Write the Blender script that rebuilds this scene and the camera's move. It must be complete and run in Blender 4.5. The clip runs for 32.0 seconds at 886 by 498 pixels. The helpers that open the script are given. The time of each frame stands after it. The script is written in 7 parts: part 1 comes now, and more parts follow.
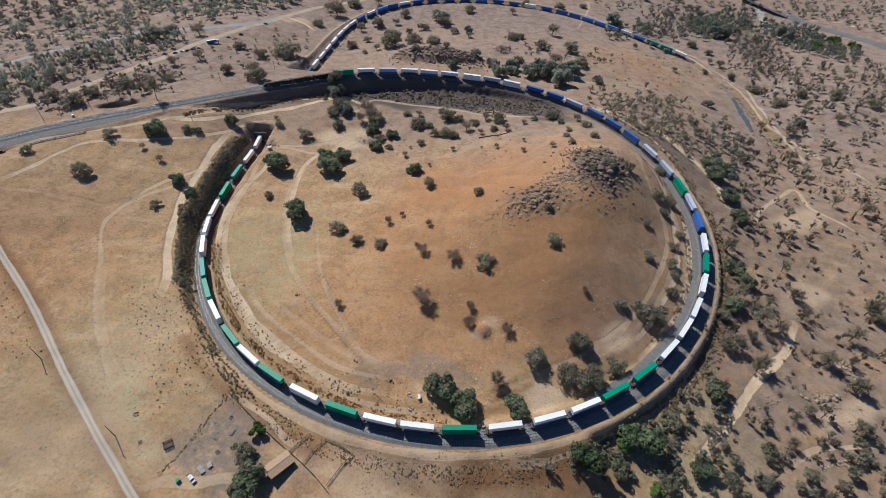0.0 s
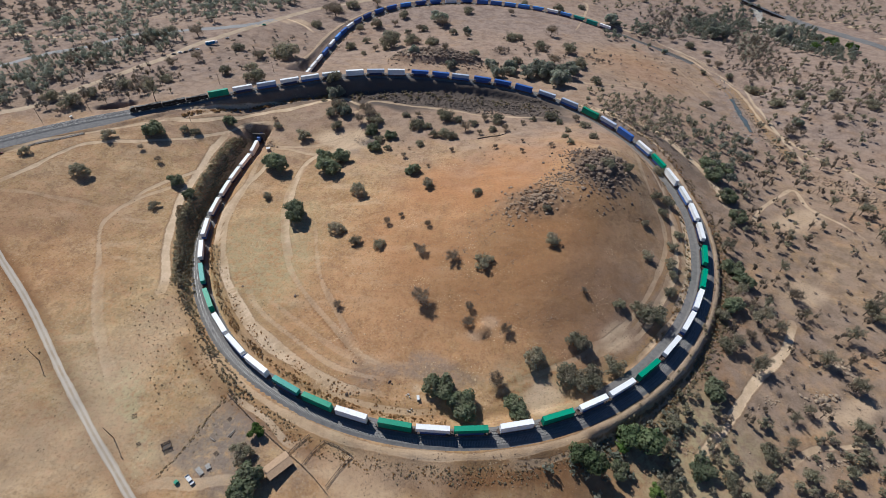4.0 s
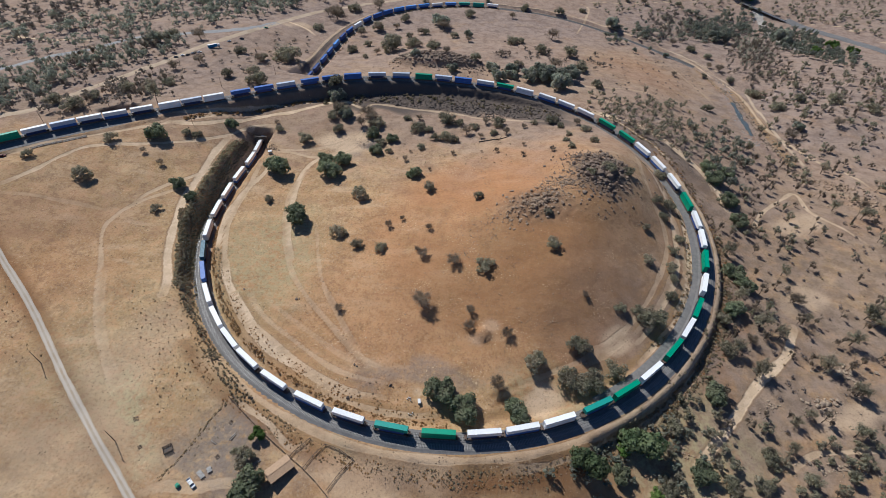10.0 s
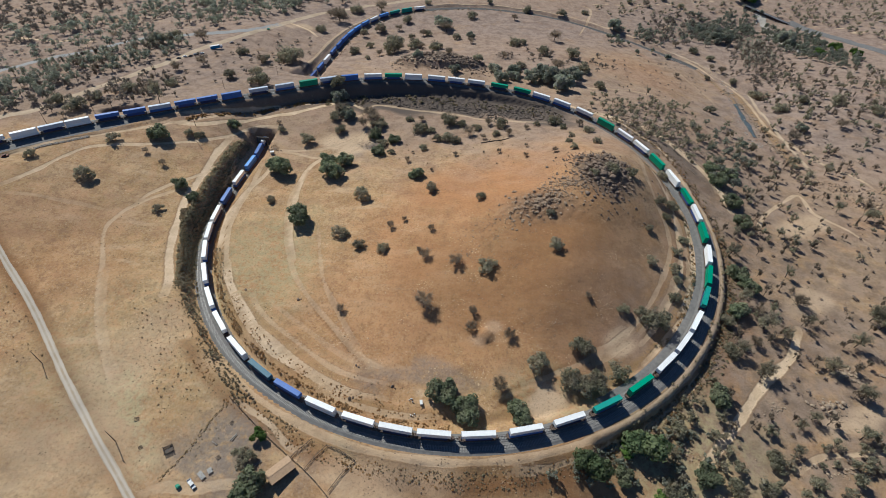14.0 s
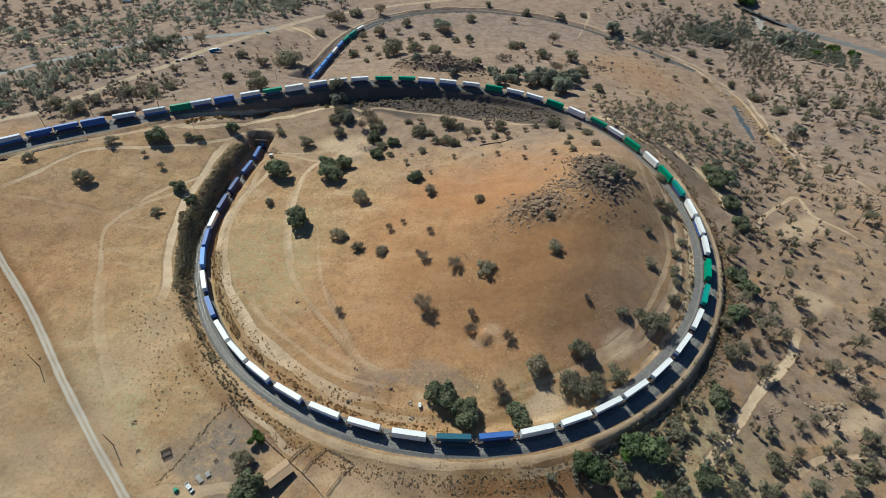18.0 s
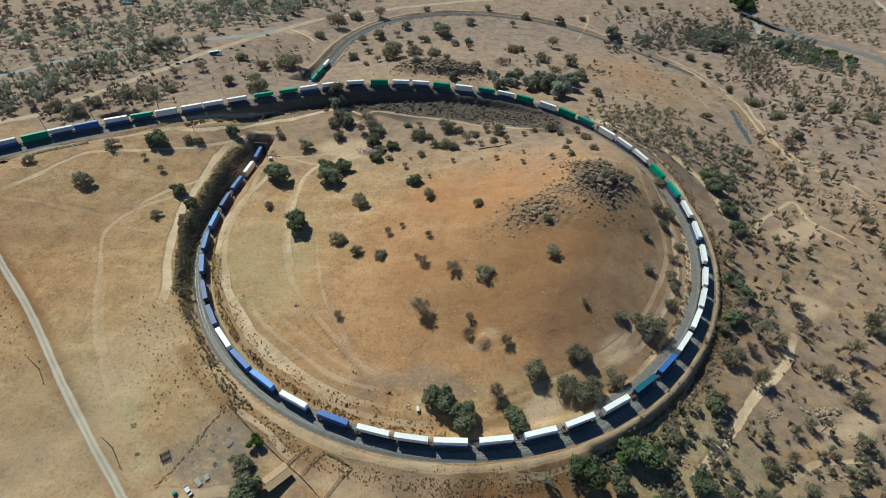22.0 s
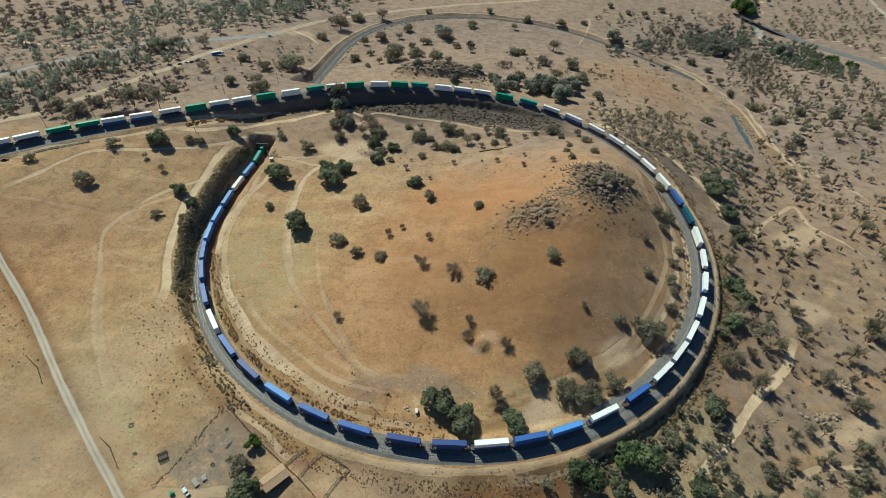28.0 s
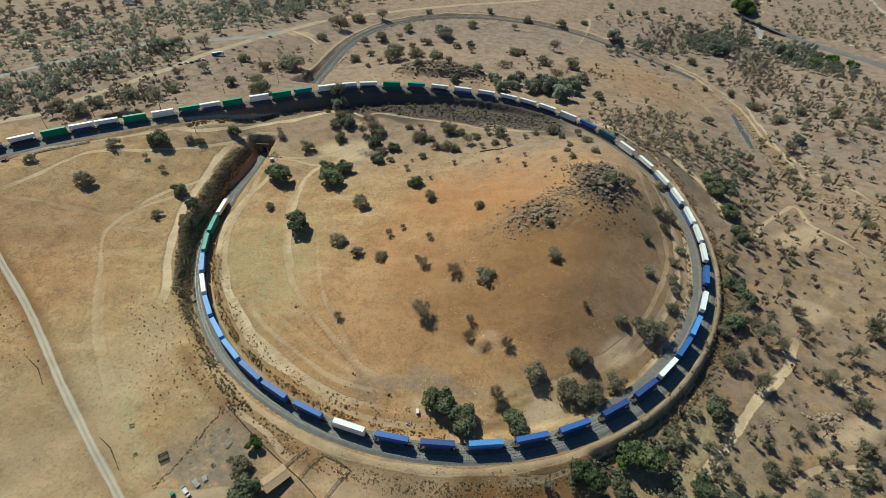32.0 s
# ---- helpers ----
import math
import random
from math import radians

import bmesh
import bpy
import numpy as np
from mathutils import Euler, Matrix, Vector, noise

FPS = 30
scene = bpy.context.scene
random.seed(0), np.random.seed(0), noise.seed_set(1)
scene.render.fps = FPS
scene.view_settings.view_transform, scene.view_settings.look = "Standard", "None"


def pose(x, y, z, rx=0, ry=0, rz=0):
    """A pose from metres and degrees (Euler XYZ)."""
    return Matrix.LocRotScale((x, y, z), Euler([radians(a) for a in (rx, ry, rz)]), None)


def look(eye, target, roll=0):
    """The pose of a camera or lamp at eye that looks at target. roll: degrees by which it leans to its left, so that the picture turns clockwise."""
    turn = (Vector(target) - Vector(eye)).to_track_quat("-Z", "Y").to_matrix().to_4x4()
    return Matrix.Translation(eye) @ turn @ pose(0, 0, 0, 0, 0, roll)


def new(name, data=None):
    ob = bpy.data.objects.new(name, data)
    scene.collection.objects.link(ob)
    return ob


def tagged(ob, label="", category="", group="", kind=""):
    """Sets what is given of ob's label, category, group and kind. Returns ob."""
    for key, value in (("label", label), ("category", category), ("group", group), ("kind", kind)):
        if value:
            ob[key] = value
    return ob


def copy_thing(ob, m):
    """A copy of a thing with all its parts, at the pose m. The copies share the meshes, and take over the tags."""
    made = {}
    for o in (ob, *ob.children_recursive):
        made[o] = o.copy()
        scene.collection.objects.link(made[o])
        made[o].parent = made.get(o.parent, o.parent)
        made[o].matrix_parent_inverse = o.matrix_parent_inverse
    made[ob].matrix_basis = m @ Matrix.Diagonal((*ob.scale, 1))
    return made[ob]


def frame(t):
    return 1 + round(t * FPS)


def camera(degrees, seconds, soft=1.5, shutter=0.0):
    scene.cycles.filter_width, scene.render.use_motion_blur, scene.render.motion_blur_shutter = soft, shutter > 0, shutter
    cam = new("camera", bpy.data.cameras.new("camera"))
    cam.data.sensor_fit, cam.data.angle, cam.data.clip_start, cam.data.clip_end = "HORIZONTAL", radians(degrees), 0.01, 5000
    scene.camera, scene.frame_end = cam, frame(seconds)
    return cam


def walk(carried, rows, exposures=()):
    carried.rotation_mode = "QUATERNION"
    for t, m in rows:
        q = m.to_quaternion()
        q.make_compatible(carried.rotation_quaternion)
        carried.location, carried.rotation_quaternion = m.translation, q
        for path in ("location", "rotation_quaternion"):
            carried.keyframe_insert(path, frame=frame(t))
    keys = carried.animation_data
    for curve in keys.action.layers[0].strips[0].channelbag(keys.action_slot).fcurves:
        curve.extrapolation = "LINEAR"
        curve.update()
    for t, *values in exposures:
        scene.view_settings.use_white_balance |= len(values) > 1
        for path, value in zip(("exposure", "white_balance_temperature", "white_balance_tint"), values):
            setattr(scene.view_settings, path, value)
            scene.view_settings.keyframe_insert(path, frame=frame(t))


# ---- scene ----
cam = camera(85.37, 32.0, soft=0.85)
walk(cam, [
    (0, pose(0.11, -268.51, 232.30, 44.569, -2.314, 3.480)),
    (1, pose(0.38, -268.57, 232.27, 44.615, -2.297, 3.442)),
    (2, pose(0.31, -268.56, 232.22, 44.630, -2.301, 3.416)),
    (3, pose(0.43, -268.54, 232.04, 44.659, -2.306, 3.386)),
    (3.5, pose(0.44, -268.54, 232.00, 44.683, -2.303, 3.358)),
    (4.5, pose(0.34, -268.44, 232.08, 44.722, -2.298, 3.343)),
    (5.5, pose(0.24, -268.34, 232.16, 44.761, -2.293, 3.328)),
    (6, pose(-0.02, -268.28, 231.84, 44.784, -2.331, 3.356)),
    (7, pose(-0.07, -268.27, 232.12, 44.818, -2.375, 3.407)),
    (8, pose(-0.03, -268.38, 232.71, 44.857, -2.375, 3.432)),
    (9, pose(-0.06, -268.28, 233.07, 44.899, -2.367, 3.450)),
    (10, pose(-0.06, -268.24, 232.94, 44.935, -2.337, 3.486)),
    (11, pose(-0.07, -268.29, 232.81, 44.978, -2.307, 3.536)),
    (12, pose(-0.09, -268.14, 232.73, 45.044, -2.284, 3.592)),
    (13, pose(-0.13, -268.17, 232.24, 45.121, -2.298, 3.653)),
    (14, pose(-0.47, -268.21, 231.37, 45.210, -2.290, 3.689)),
    (14.5, pose(-0.49, -268.17, 230.95, 45.252, -2.259, 3.718)),
    (15.5, pose(-0.31, -268.31, 230.43, 45.347, -2.208, 3.678)),
    (16.5, pose(-0.13, -268.45, 229.90, 45.441, -2.158, 3.637)),
    (17, pose(-0.03, -268.39, 230.28, 45.462, -2.173, 3.598)),
    (17.5, pose(0.06, -268.29, 230.70, 45.491, -2.209, 3.578)),
    (18, pose(0.13, -268.20, 231.26, 45.514, -2.241, 3.566)),
    (18.5, pose(0.22, -268.17, 231.97, 45.538, -2.270, 3.567)),
    (19, pose(0.17, -268.14, 232.73, 45.564, -2.309, 3.568)),
    (19.5, pose(0.14, -268.13, 233.32, 45.592, -2.355, 3.575)),
    (20, pose(0.22, -268.12, 233.64, 45.611, -2.389, 3.581)),
    (21, pose(0.14, -267.88, 233.94, 45.594, -2.447, 3.580)),
    (22, pose(0.22, -267.95, 233.66, 45.634, -2.481, 3.623)),
    (23, pose(0.11, -268.10, 233.26, 45.665, -2.541, 3.688)),
    (24, pose(0.00, -268.21, 233.16, 45.683, -2.615, 3.775)),
    (25, pose(0.21, -268.16, 233.02, 45.783, -2.656, 3.843)),
    (25.5, pose(0.23, -268.01, 233.14, 45.812, -2.683, 3.859)),
    (26.5, pose(0.27, -268.07, 233.21, 45.864, -2.739, 3.898)),
    (27.5, pose(0.31, -268.14, 233.28, 45.917, -2.796, 3.937)),
    (28, pose(0.25, -268.06, 233.27, 45.909, -2.822, 3.963)),
    (29, pose(0.01, -268.03, 232.92, 45.917, -2.857, 3.923)),
    (30, pose(-0.03, -267.99, 232.49, 45.932, -2.815, 3.908)),
    (31, pose(0.02, -267.98, 232.33, 45.939, -2.746, 3.913)),
    (32, pose(0.06, -267.92, 232.83, 45.955, -2.730, 3.936)),
], exposures=[(0, 0, 5110, 8), (3, 0, 5150, 8.5), (6, 0, 5140, 9), (9, 0, 5110, 9.5), (13, 0, 5190, 6), (17, 0, 5240, 0), (19, 0, 5240, -3.5), (25, 0, 5270, -8), (32, 0, 5420, -10)])

# ---- world and sun ----
SUN_TO = Vector((-0.688, 0.725, 0.0)).normalized()
SUN_EL = radians(44.3)
world = bpy.data.worlds.new("sky")
scene.world = world
world.use_nodes = True
wn = world.node_tree
sky = wn.nodes.new("ShaderNodeTexSky")
sky.sky_type = "NISHITA"
sky.sun_disc = False
sky.sun_elevation = SUN_EL
sky.sun_rotation = math.atan2(SUN_TO.x, SUN_TO.y)
sky.altitude = 1000
sky.air_density = 1.0
sky.dust_density = 0.4
sky.ozone_density = 6.0
wn.nodes["Background"].inputs["Strength"].default_value = 0.054
wn.links.new(sky.outputs["Color"], wn.nodes["Background"].inputs["Color"])
sun_data = bpy.data.lights.new("sun", "SUN")
sun_data.energy = 4.9
sun_data.angle = radians(0.53)
sun_data.color = (1.0, 0.86, 0.66)
sun = new("sun", sun_data)
sun_dir = Vector((SUN_TO.x * math.cos(SUN_EL), SUN_TO.y * math.cos(SUN_EL), math.sin(SUN_EL)))
sun.matrix_basis = look(sun_dir * 900, (0, 0, 0))

# ---- plan of the railway: a far bend, a tunnel, the climbing circle, the way out over the tunnel ----
RADIUS = 170.0
GRADE = 0.0235
TH0 = 2.9659


def spline(pts, n=8):
    p = np.asarray(pts, float)
    q = np.vstack([2 * p[0] - p[1], p, 2 * p[-1] - p[-2]])
    t = np.linspace(0, 1, n, endpoint=False)[:, None]
    out = []
    for i in range(1, len(q) - 2):
        a, b, c, d = q[i - 1:i + 3]
        out.append(.5 * (2 * b + (c - a) * t + (2 * a - 5 * b + 4 * c - d) * t * t + (3 * b - a - 3 * c + d) * t ** 3))
    return np.vstack(out + [p[-1:]])


def railway():
    lower = [(340.0, 260.0, -23.50), (322.0, 290.0, -22.90), (305.0, 318.0, -22.20), (288.0, 342.0, -21.60), (268.6, 364.0, -20.90), (239.6, 390.4, -19.90), (207.5, 418.6, -18.90), (172.7, 445.6, -17.80), (135.0, 466.6, -16.70), (98.0, 478.5, -15.70), (64.6, 483.5, -15.00), (35.8, 485.5, -14.30), (2.7, 482.4, -13.50), (-29.9, 473.5, -12.70), (-61.5, 459.7, -12.00), (-91.4, 440.1, -11.10), (-112.0, 419.0, -10.50), (-127.5, 394.0, -9.80), (-141.5, 358.0, -8.90), (-149.2, 323.4, -8.20), (-152.8, 290.3, -7.40), (-155.6, 258.3, -6.70), (-158.1, 231.7, -6.10), (-160.0, 209.9, -5.60), (-162.3, 180.0, -4.60), (-164.0, 150.0, -3.70), (-166.0, 120.0, -2.90), (-166.8, 90.0, -2.00), (-166.0, 65.0, -1.20)]
    th = np.radians(np.arange(163.5, 450, 1.0))
    rad = RADIUS - 2.4 * np.exp(-((np.degrees(th) - 181) / 10) ** 2) + 1.2 * np.exp(-((np.degrees(th) - 162) / 6) ** 2) + 1.2 * np.exp(-((np.degrees(th) - 228) / 16) ** 2) + .9 * np.exp(-((np.degrees(th) - 345) / 22) ** 2)
    ring = np.stack([rad * np.cos(th), rad * np.sin(th), GRADE * RADIUS * (th - TH0)], -1)
    upper = [(-32.5, 171.3, 20.30), (-56.6, 169.5, 20.87), (-78.6, 165.7, 21.39), (-99.0, 160.3, 21.89), (-116.1, 153.3, 22.32), (-134.5, 143.2, 22.81), (-150.8, 133.2, 23.26), (-167.0, 123.4, 23.70), (-185.5, 112.3, 24.20), (-200.2, 102.2, 24.62), (-215.1, 92.8, 25.04), (-231.8, 81.8, 25.51), (-247.3, 71.9, 25.94), (-261.2, 62.9, 26.33), (-279.4, 51.6, 26.84), (-292.7, 41.9, 27.23), (-306.4, 31.2, 27.64), (-319.5, 19.8, 28.05), (-336.9, 4.7, 28.60), (-357.5, -13.7, 29.26), (-392.2, -45.0, 30.37)]
    c = spline(np.concatenate([lower, ring, upper]))
    run = np.concatenate([[0], np.cumsum(np.hypot(*np.diff(c, axis=0).T[:2]))])
    s = np.arange(0, run[-1], 1.0)
    tr = np.stack([np.interp(s, run, c[:, i]) for i in range(3)], -1)
    k = np.exp(-.5 * (np.arange(-30, 31) / 10) ** 2)
    k /= k.sum()
    tr = np.vstack([tr[0] + (tr[0] - tr[1]) * np.arange(30, 0, -1)[:, None], tr, tr[-1] + (tr[-1] - tr[-2]) * np.arange(1, 731)[:, None] * [1, 1, .3]])
    tr = np.stack([np.convolve(tr[:, i], k, "valid") for i in range(3)], -1)
    return np.arange(len(tr)) * 1.0, tr


S, TRACK = railway()
S_NEAR = 915.0      # mouth of the tunnel on the loop's side
S_FAR = 795.0       # mouth of the tunnel on the far side
TANG = np.gradient(TRACK, axis=0)
TANG[:, 2] = 0
TANG /= np.linalg.norm(TANG, axis=1)[:, None]
RIGHT = np.stack([TANG[:, 1], -TANG[:, 0], 0 * S], -1)


def on_track(s, off=0.0):
    """The place on the rails at s metres along the line, off metres to the right."""
    p = np.stack([np.interp(s, S, TRACK[:, i]) for i in range(3)], -1)
    r = np.stack([np.interp(s, S, RIGHT[:, i]) for i in range(3)], -1)
    return p + r * np.asarray(off)[..., None]


def siding(s):
    """How far the second track lies to the right of the main one."""
    u = np.clip((np.asarray(s, float) - S_NEAR - 8) / 70, 0, 1)
    return 4.3 * u * u * (3 - 2 * u)


# ---- the lie of the land ----
SPOTS = []


def spot(x, y, z):
    SPOTS.append((x, y, z))


spot(-97, 66, 9.0)
spot(-134, 31, 8.0)
spot(-133, -35, 8.5)
spot(-117, -84, 8.0)
spot(-82, -121, 8.0)
spot(-41, -139, 8.0)
spot(-6, -130, 10.0)
spot(35, -140, 10.0)
spot(69, -125, 12.0)
spot(-31, -81, 14.0)
spot(1, -34, 21.0)
spot(-76, -30, 10.0)
spot(-68, 33, 12.0)
spot(-30, 97, 11.0)
spot(19, 116, 12.0)
spot(19, 29, 22.0)
spot(67, 97, 19.0)
spot(102, 20, 43.0)
spot(59, -25, 33.0)
spot(36, -73, 23.0)
spot(76, -73, 27.0)
spot(109, -39, 26.0)
spot(114, -78, 17.0)
spot(101, -100, 14.0)
spot(148, -14, 17.0)
spot(150, 24, 22.0)
spot(141, -55, 15.0)
spot(89, -10, 38.0)
spot(78, 24, 36.0)
spot(121, 36, 36.0)
spot(-199, -16, 12.0)
spot(-165, -66, 10.0)
spot(-148, -127, 8.0)
spot(-162, -160, 5.0)
spot(-120, -174, 4.0)
spot(-230, -95, 9.0)
spot(-266, -31, 18.0)
spot(-272, 15, 23.0)
spot(-306, -13, 25.0)
spot(-296, -5, 24.5)
spot(-256, 32, 23.0)
spot(-234, 48, 22.0)
spot(-211, -164, 5.0)
spot(-77, -181, 2.0)
spot(-93, -194, 1.0)
spot(-42, -193, 1.0)
spot(-1, -192, -1.0)
spot(49, -185, -3.0)
spot(-207, 54, 18.0)
spot(-181, 79, 11.0)
spot(-160, 92, 13.0)
spot(-197, 77, 20.0)
spot(-133, 100, 14.0)
spot(-89, 129, 11.0)
spot(-301, -86, 16.0)
spot(-214, -204, 4.0)
spot(90, -174, -2.0)
spot(134, -163, -1.0)
spot(164, -115, 3.0)
spot(227, -45, 2.0)
spot(196, -25, 5.0)
spot(241, -89, 2.0)
spot(191, -159, 0.0)
spot(301, 21, 0.0)
spot(271, 99, -6.0)
spot(223, 44, 2.0)
spot(226, 124, 3.0)
spot(298, 194, -15.0)
spot(312, 128, -11.0)
spot(304, 292, -19.0)
spot(362, 184, -4.0)
spot(447, 288, -7.0)
spot(432, 387, -17.0)
spot(540, 422, -17.0)
spot(471, 564, -26.0)
spot(467, 541, -32.0)
spot(425, 154, 0.0)
spot(257, -125, 4.0)
spot(195, 206, 3.0)
spot(116, 275, 3.0)
spot(106, 206, 9.0)
spot(19, 270, 5.0)
spot(-30, 239, 12.0)
spot(-18, 408, -10.0)
spot(99, 437, -13.0)
spot(259, 440, -19.0)
spot(150, 531, -14.0)
spot(-175, 419, -9.0)
spot(-246, 297, 9.0)
spot(-245, 146, 19.0)
spot(-280, 112, 22.0)
spot(-340, 90, 24.0)
spot(-389, 162, 18.0)
spot(-420, 149, 16.0)
spot(-340, 283, 8.0)
spot(-457, 310, 4.0)
spot(-203, 259, 1.0)
spot(-109, 269, -3.0)
spot(-166, 262, -4.0)
spot(-163, 367, -8.0)
spot(-90, 497, -10.0)


def _kernel(d2):
    return np.where(d2 > 0, d2 * np.log(np.maximum(d2, 1e-9)), 0)


def _fit_land():
    p = np.array(SPOTS)
    n = len(p)
    d2 = ((p[:, None, :2] - p[None, :, :2]) ** 2).sum(-1) / 1e4
    a = np.zeros((n + 3, n + 3))
    a[:n, :n] = _kernel(d2) + 0.02 * np.eye(n)
    a[:n, n] = a[n, :n] = 1
    a[:n, n + 1:] = p[:, :2] / 100
    a[n + 1:, :n] = p[:, :2].T / 100
    return p, np.linalg.solve(a, np.concatenate([p[:, 2], [0, 0, 0]]))


LAND, LAND_W = _fit_land()
_rng = np.random.RandomState(5)
_waves = [(_rng.uniform(0, 6.3), _rng.uniform(0, 6.3), 2 * np.pi / w, h) for w, h in
          [(70, .5), (52, .4), (41, .35), (33, .3), (24, .15), (19, .12), (15, .08), (12, .05), (9, .06), (7.3, .04), (6.1, .03), (5.2, .025)]]


def _smooth(u):
    u = np.clip(u, 0, 1)
    return u * u * (3 - 2 * u)


def rock_knoll(x, y):
    """Where rock breaks through the soil, 0 to 1."""
    out = np.zeros_like(x)
    for cx, cy, rx, ry in ROCKY:
        d = np.hypot((x - cx) / rx, (y - cy) / ry)
        out = np.maximum(out, _smooth(1.35 - d))
    return out


ROCKY = [(101, 14, 20, 24), (55, -21, 26, 16), (-30, 239, 38, 16), (45, 279, 14, 14), (3, 163, 60, 8)]


def _near(x, y, i0, i1):
    """Nearest place on the line between two marks: index, distance to the right, distance past the ends."""
    idx = np.arange(i0, i1, 3)
    tx, ty = TRACK[idx, 0].astype(np.float32), TRACK[idx, 1].astype(np.float32)
    best = np.empty(len(x), int)
    for a in range(0, len(x), 20000):
        d = (x[a:a + 20000, None].astype(np.float32) - tx) ** 2 + (y[a:a + 20000, None].astype(np.float32) - ty) ** 2
        best[a:a + 20000] = idx[d.argmin(1)]
    dx, dy = x - TRACK[best, 0], y - TRACK[best, 1]
    along = dx * TANG[best, 0] + dy * TANG[best, 1]
    side = dx * RIGHT[best, 0] + dy * RIGHT[best, 1]
    z = TRACK[best, 2] + along * GRADE
    past = np.maximum(np.where(best == idx[0], -along, 0), np.where(best == idx[-1], along, 0))
    return best, side, z, np.maximum(past - 2, 0)


BED = 0.75


def ground(x, y):
    """The height of the ground, with the cuttings and banks of the line worked into it."""
    x, y = np.atleast_1d(np.asarray(x, float)), np.atleast_1d(np.asarray(y, float))
    shape = x.shape
    x, y = x.ravel(), y.ravel()
    z = np.zeros_like(x)
    for a in range(0, len(x), 40000):
        xs, ys = x[a:a + 40000], y[a:a + 40000]
        d2 = ((xs[:, None] - LAND[:, 0]) ** 2 + (ys[:, None] - LAND[:, 1]) ** 2) / 1e4
        n = len(LAND)
        z[a:a + 40000] = _kernel(d2) @ LAND_W[:n] + LAND_W[n] + (xs * LAND_W[n + 1] + ys * LAND_W[n + 2]) / 100
    far = _smooth((np.hypot(x, y - 100) - 480) / 500)
    z = np.clip(z, -40, 60) * (1 - far) - 8 * far
    for i, (p1, p2, k, h) in enumerate(_waves):
        z += .8 * h * np.sin(k * (x * math.cos(i * 2.4) + y * math.sin(i * 2.4)) + p1) * np.sin(k * .7 * (y * math.cos(i * 1.7) - x * math.sin(i * 1.7)) + p2)
    rk = rock_knoll(x, y)
    z += rk * 1.5 * (np.abs(np.sin(x * .42 + 1.3 * np.sin(y * .31))) + np.abs(np.sin(y * .53 + 1.7 * np.sin(x * .27))) - .6)
    wob = .5 * np.sin(x * .21) + .5 * np.sin(y * .19 + 1) + .35 * np.sin((x + y) * .47)
    for i0, i1, left, right, cut, fill in ((0, int(S_FAR), 4.5, 9.0, 1.15, .55), (int(S_NEAR) - 1, 1330, 4.2, 8.0, 1.7, .5),
                                        (1310, len(S), 6.5, 8.5, .9, 1.06), (int(S_NEAR) - 1, 1330, 4.2, 8.0, 1.7, 9e9)):
        near = np.zeros(len(x), bool)
        lo, hi = TRACK[i0:i1, :2].min(0) - 90, TRACK[i0:i1, :2].max(0) + 90
        near = (x > lo[0]) & (x < hi[0]) & (y > lo[1]) & (y < hi[1])
        b, side, zt, past = _near(x[near], y[near], i0, i1)
        if i0 == 1310:
            right = right + 2.2 * _smooth((1600 - b) / 60)
            left = left + 5.5 * _smooth((b - 2039) / 60)
        if i0 == int(S_NEAR) - 1:
            right = 4.6 + 3.4 * _smooth((b - S_NEAR - 5) / 75) + 2.6 * _smooth((b - 1180) / 60)
        d = np.hypot(np.maximum(np.maximum(side - right, -left - side), 0), past * 3 if fill > 1e9 or i0 == int(S_NEAR) - 1 else past)
        if i0 == 0:
            d = np.hypot(d, past * 3)
        flat = zt - BED
        w = np.clip(d / 4, 0, 1) * wob[near]
        fall = 1.75 * np.minimum(d, 7.5) + .72 * np.maximum(d - 7.5, 0) if i0 == 1310 else fill * d
        top, low = flat + cut * d + w * .8, flat - fall + w
        zn = z[near]
        zn = np.where(zn > top, top, zn)
        if fill < 1e9:
            zn = np.where(zn < low, low, zn)
        z[near] = zn
    for px, py, rx, ry, turn, deep in DUG:
        c, s_ = math.cos(radians(turn)), math.sin(radians(turn))
        d = np.hypot(((x - px) * c + (y - py) * s_) / rx, ((y - py) * c - (x - px) * s_) / ry)
        z -= deep * _smooth((1.25 - d) / .5)
    return z.reshape(shape)


# hollows dug into the ground, and a heap of spoil: place, half sizes, turn, depth
# second entry: pit added so its wall shades the ground like a mound's face
DUG = [(-30, 236, 44, 15, 0, -5.0), (-279, 76, 14, 4.5, 28, 5.0), (16.5, -109.6, 3.4, 3.0, 0, 1.6), (21.0, -113.6, 4.4, 3.6, -20, -2.4)]


def lie(x, y):
    return float(ground(x, y)[0])



# ---- materials ----
def mat(name, rough=.85, metal=0.0):
    m = bpy.data.materials.new(name)
    m.use_nodes = True
    b = m.node_tree.nodes["Principled BSDF"]
    b.inputs["Roughness"].default_value = rough
    b.inputs["Metallic"].default_value = metal
    b.inputs["Specular IOR Level"].default_value = .25
    return m, m.node_tree, b


def node(nt, kind, **inputs):
    n = nt.nodes.new(kind)
    for k, v in inputs.items():
        n.inputs[k.replace("_", " ")].default_value = v
    return n


def mix(nt, fac, a, b, mode="MIX"):
    n = nt.nodes.new("ShaderNodeMix")
    n.data_type, n.blend_type = "RGBA", mode
    for sock, v in ((n.inputs[0], fac), (n.inputs[6], a), (n.inputs[7], b)):
        if isinstance(v, (int, float)):
            sock.default_value = v
        elif isinstance(v, tuple):
            sock.default_value = (*v, 1)
        else:
            nt.links.new(v, sock)
    return n.outputs[2]


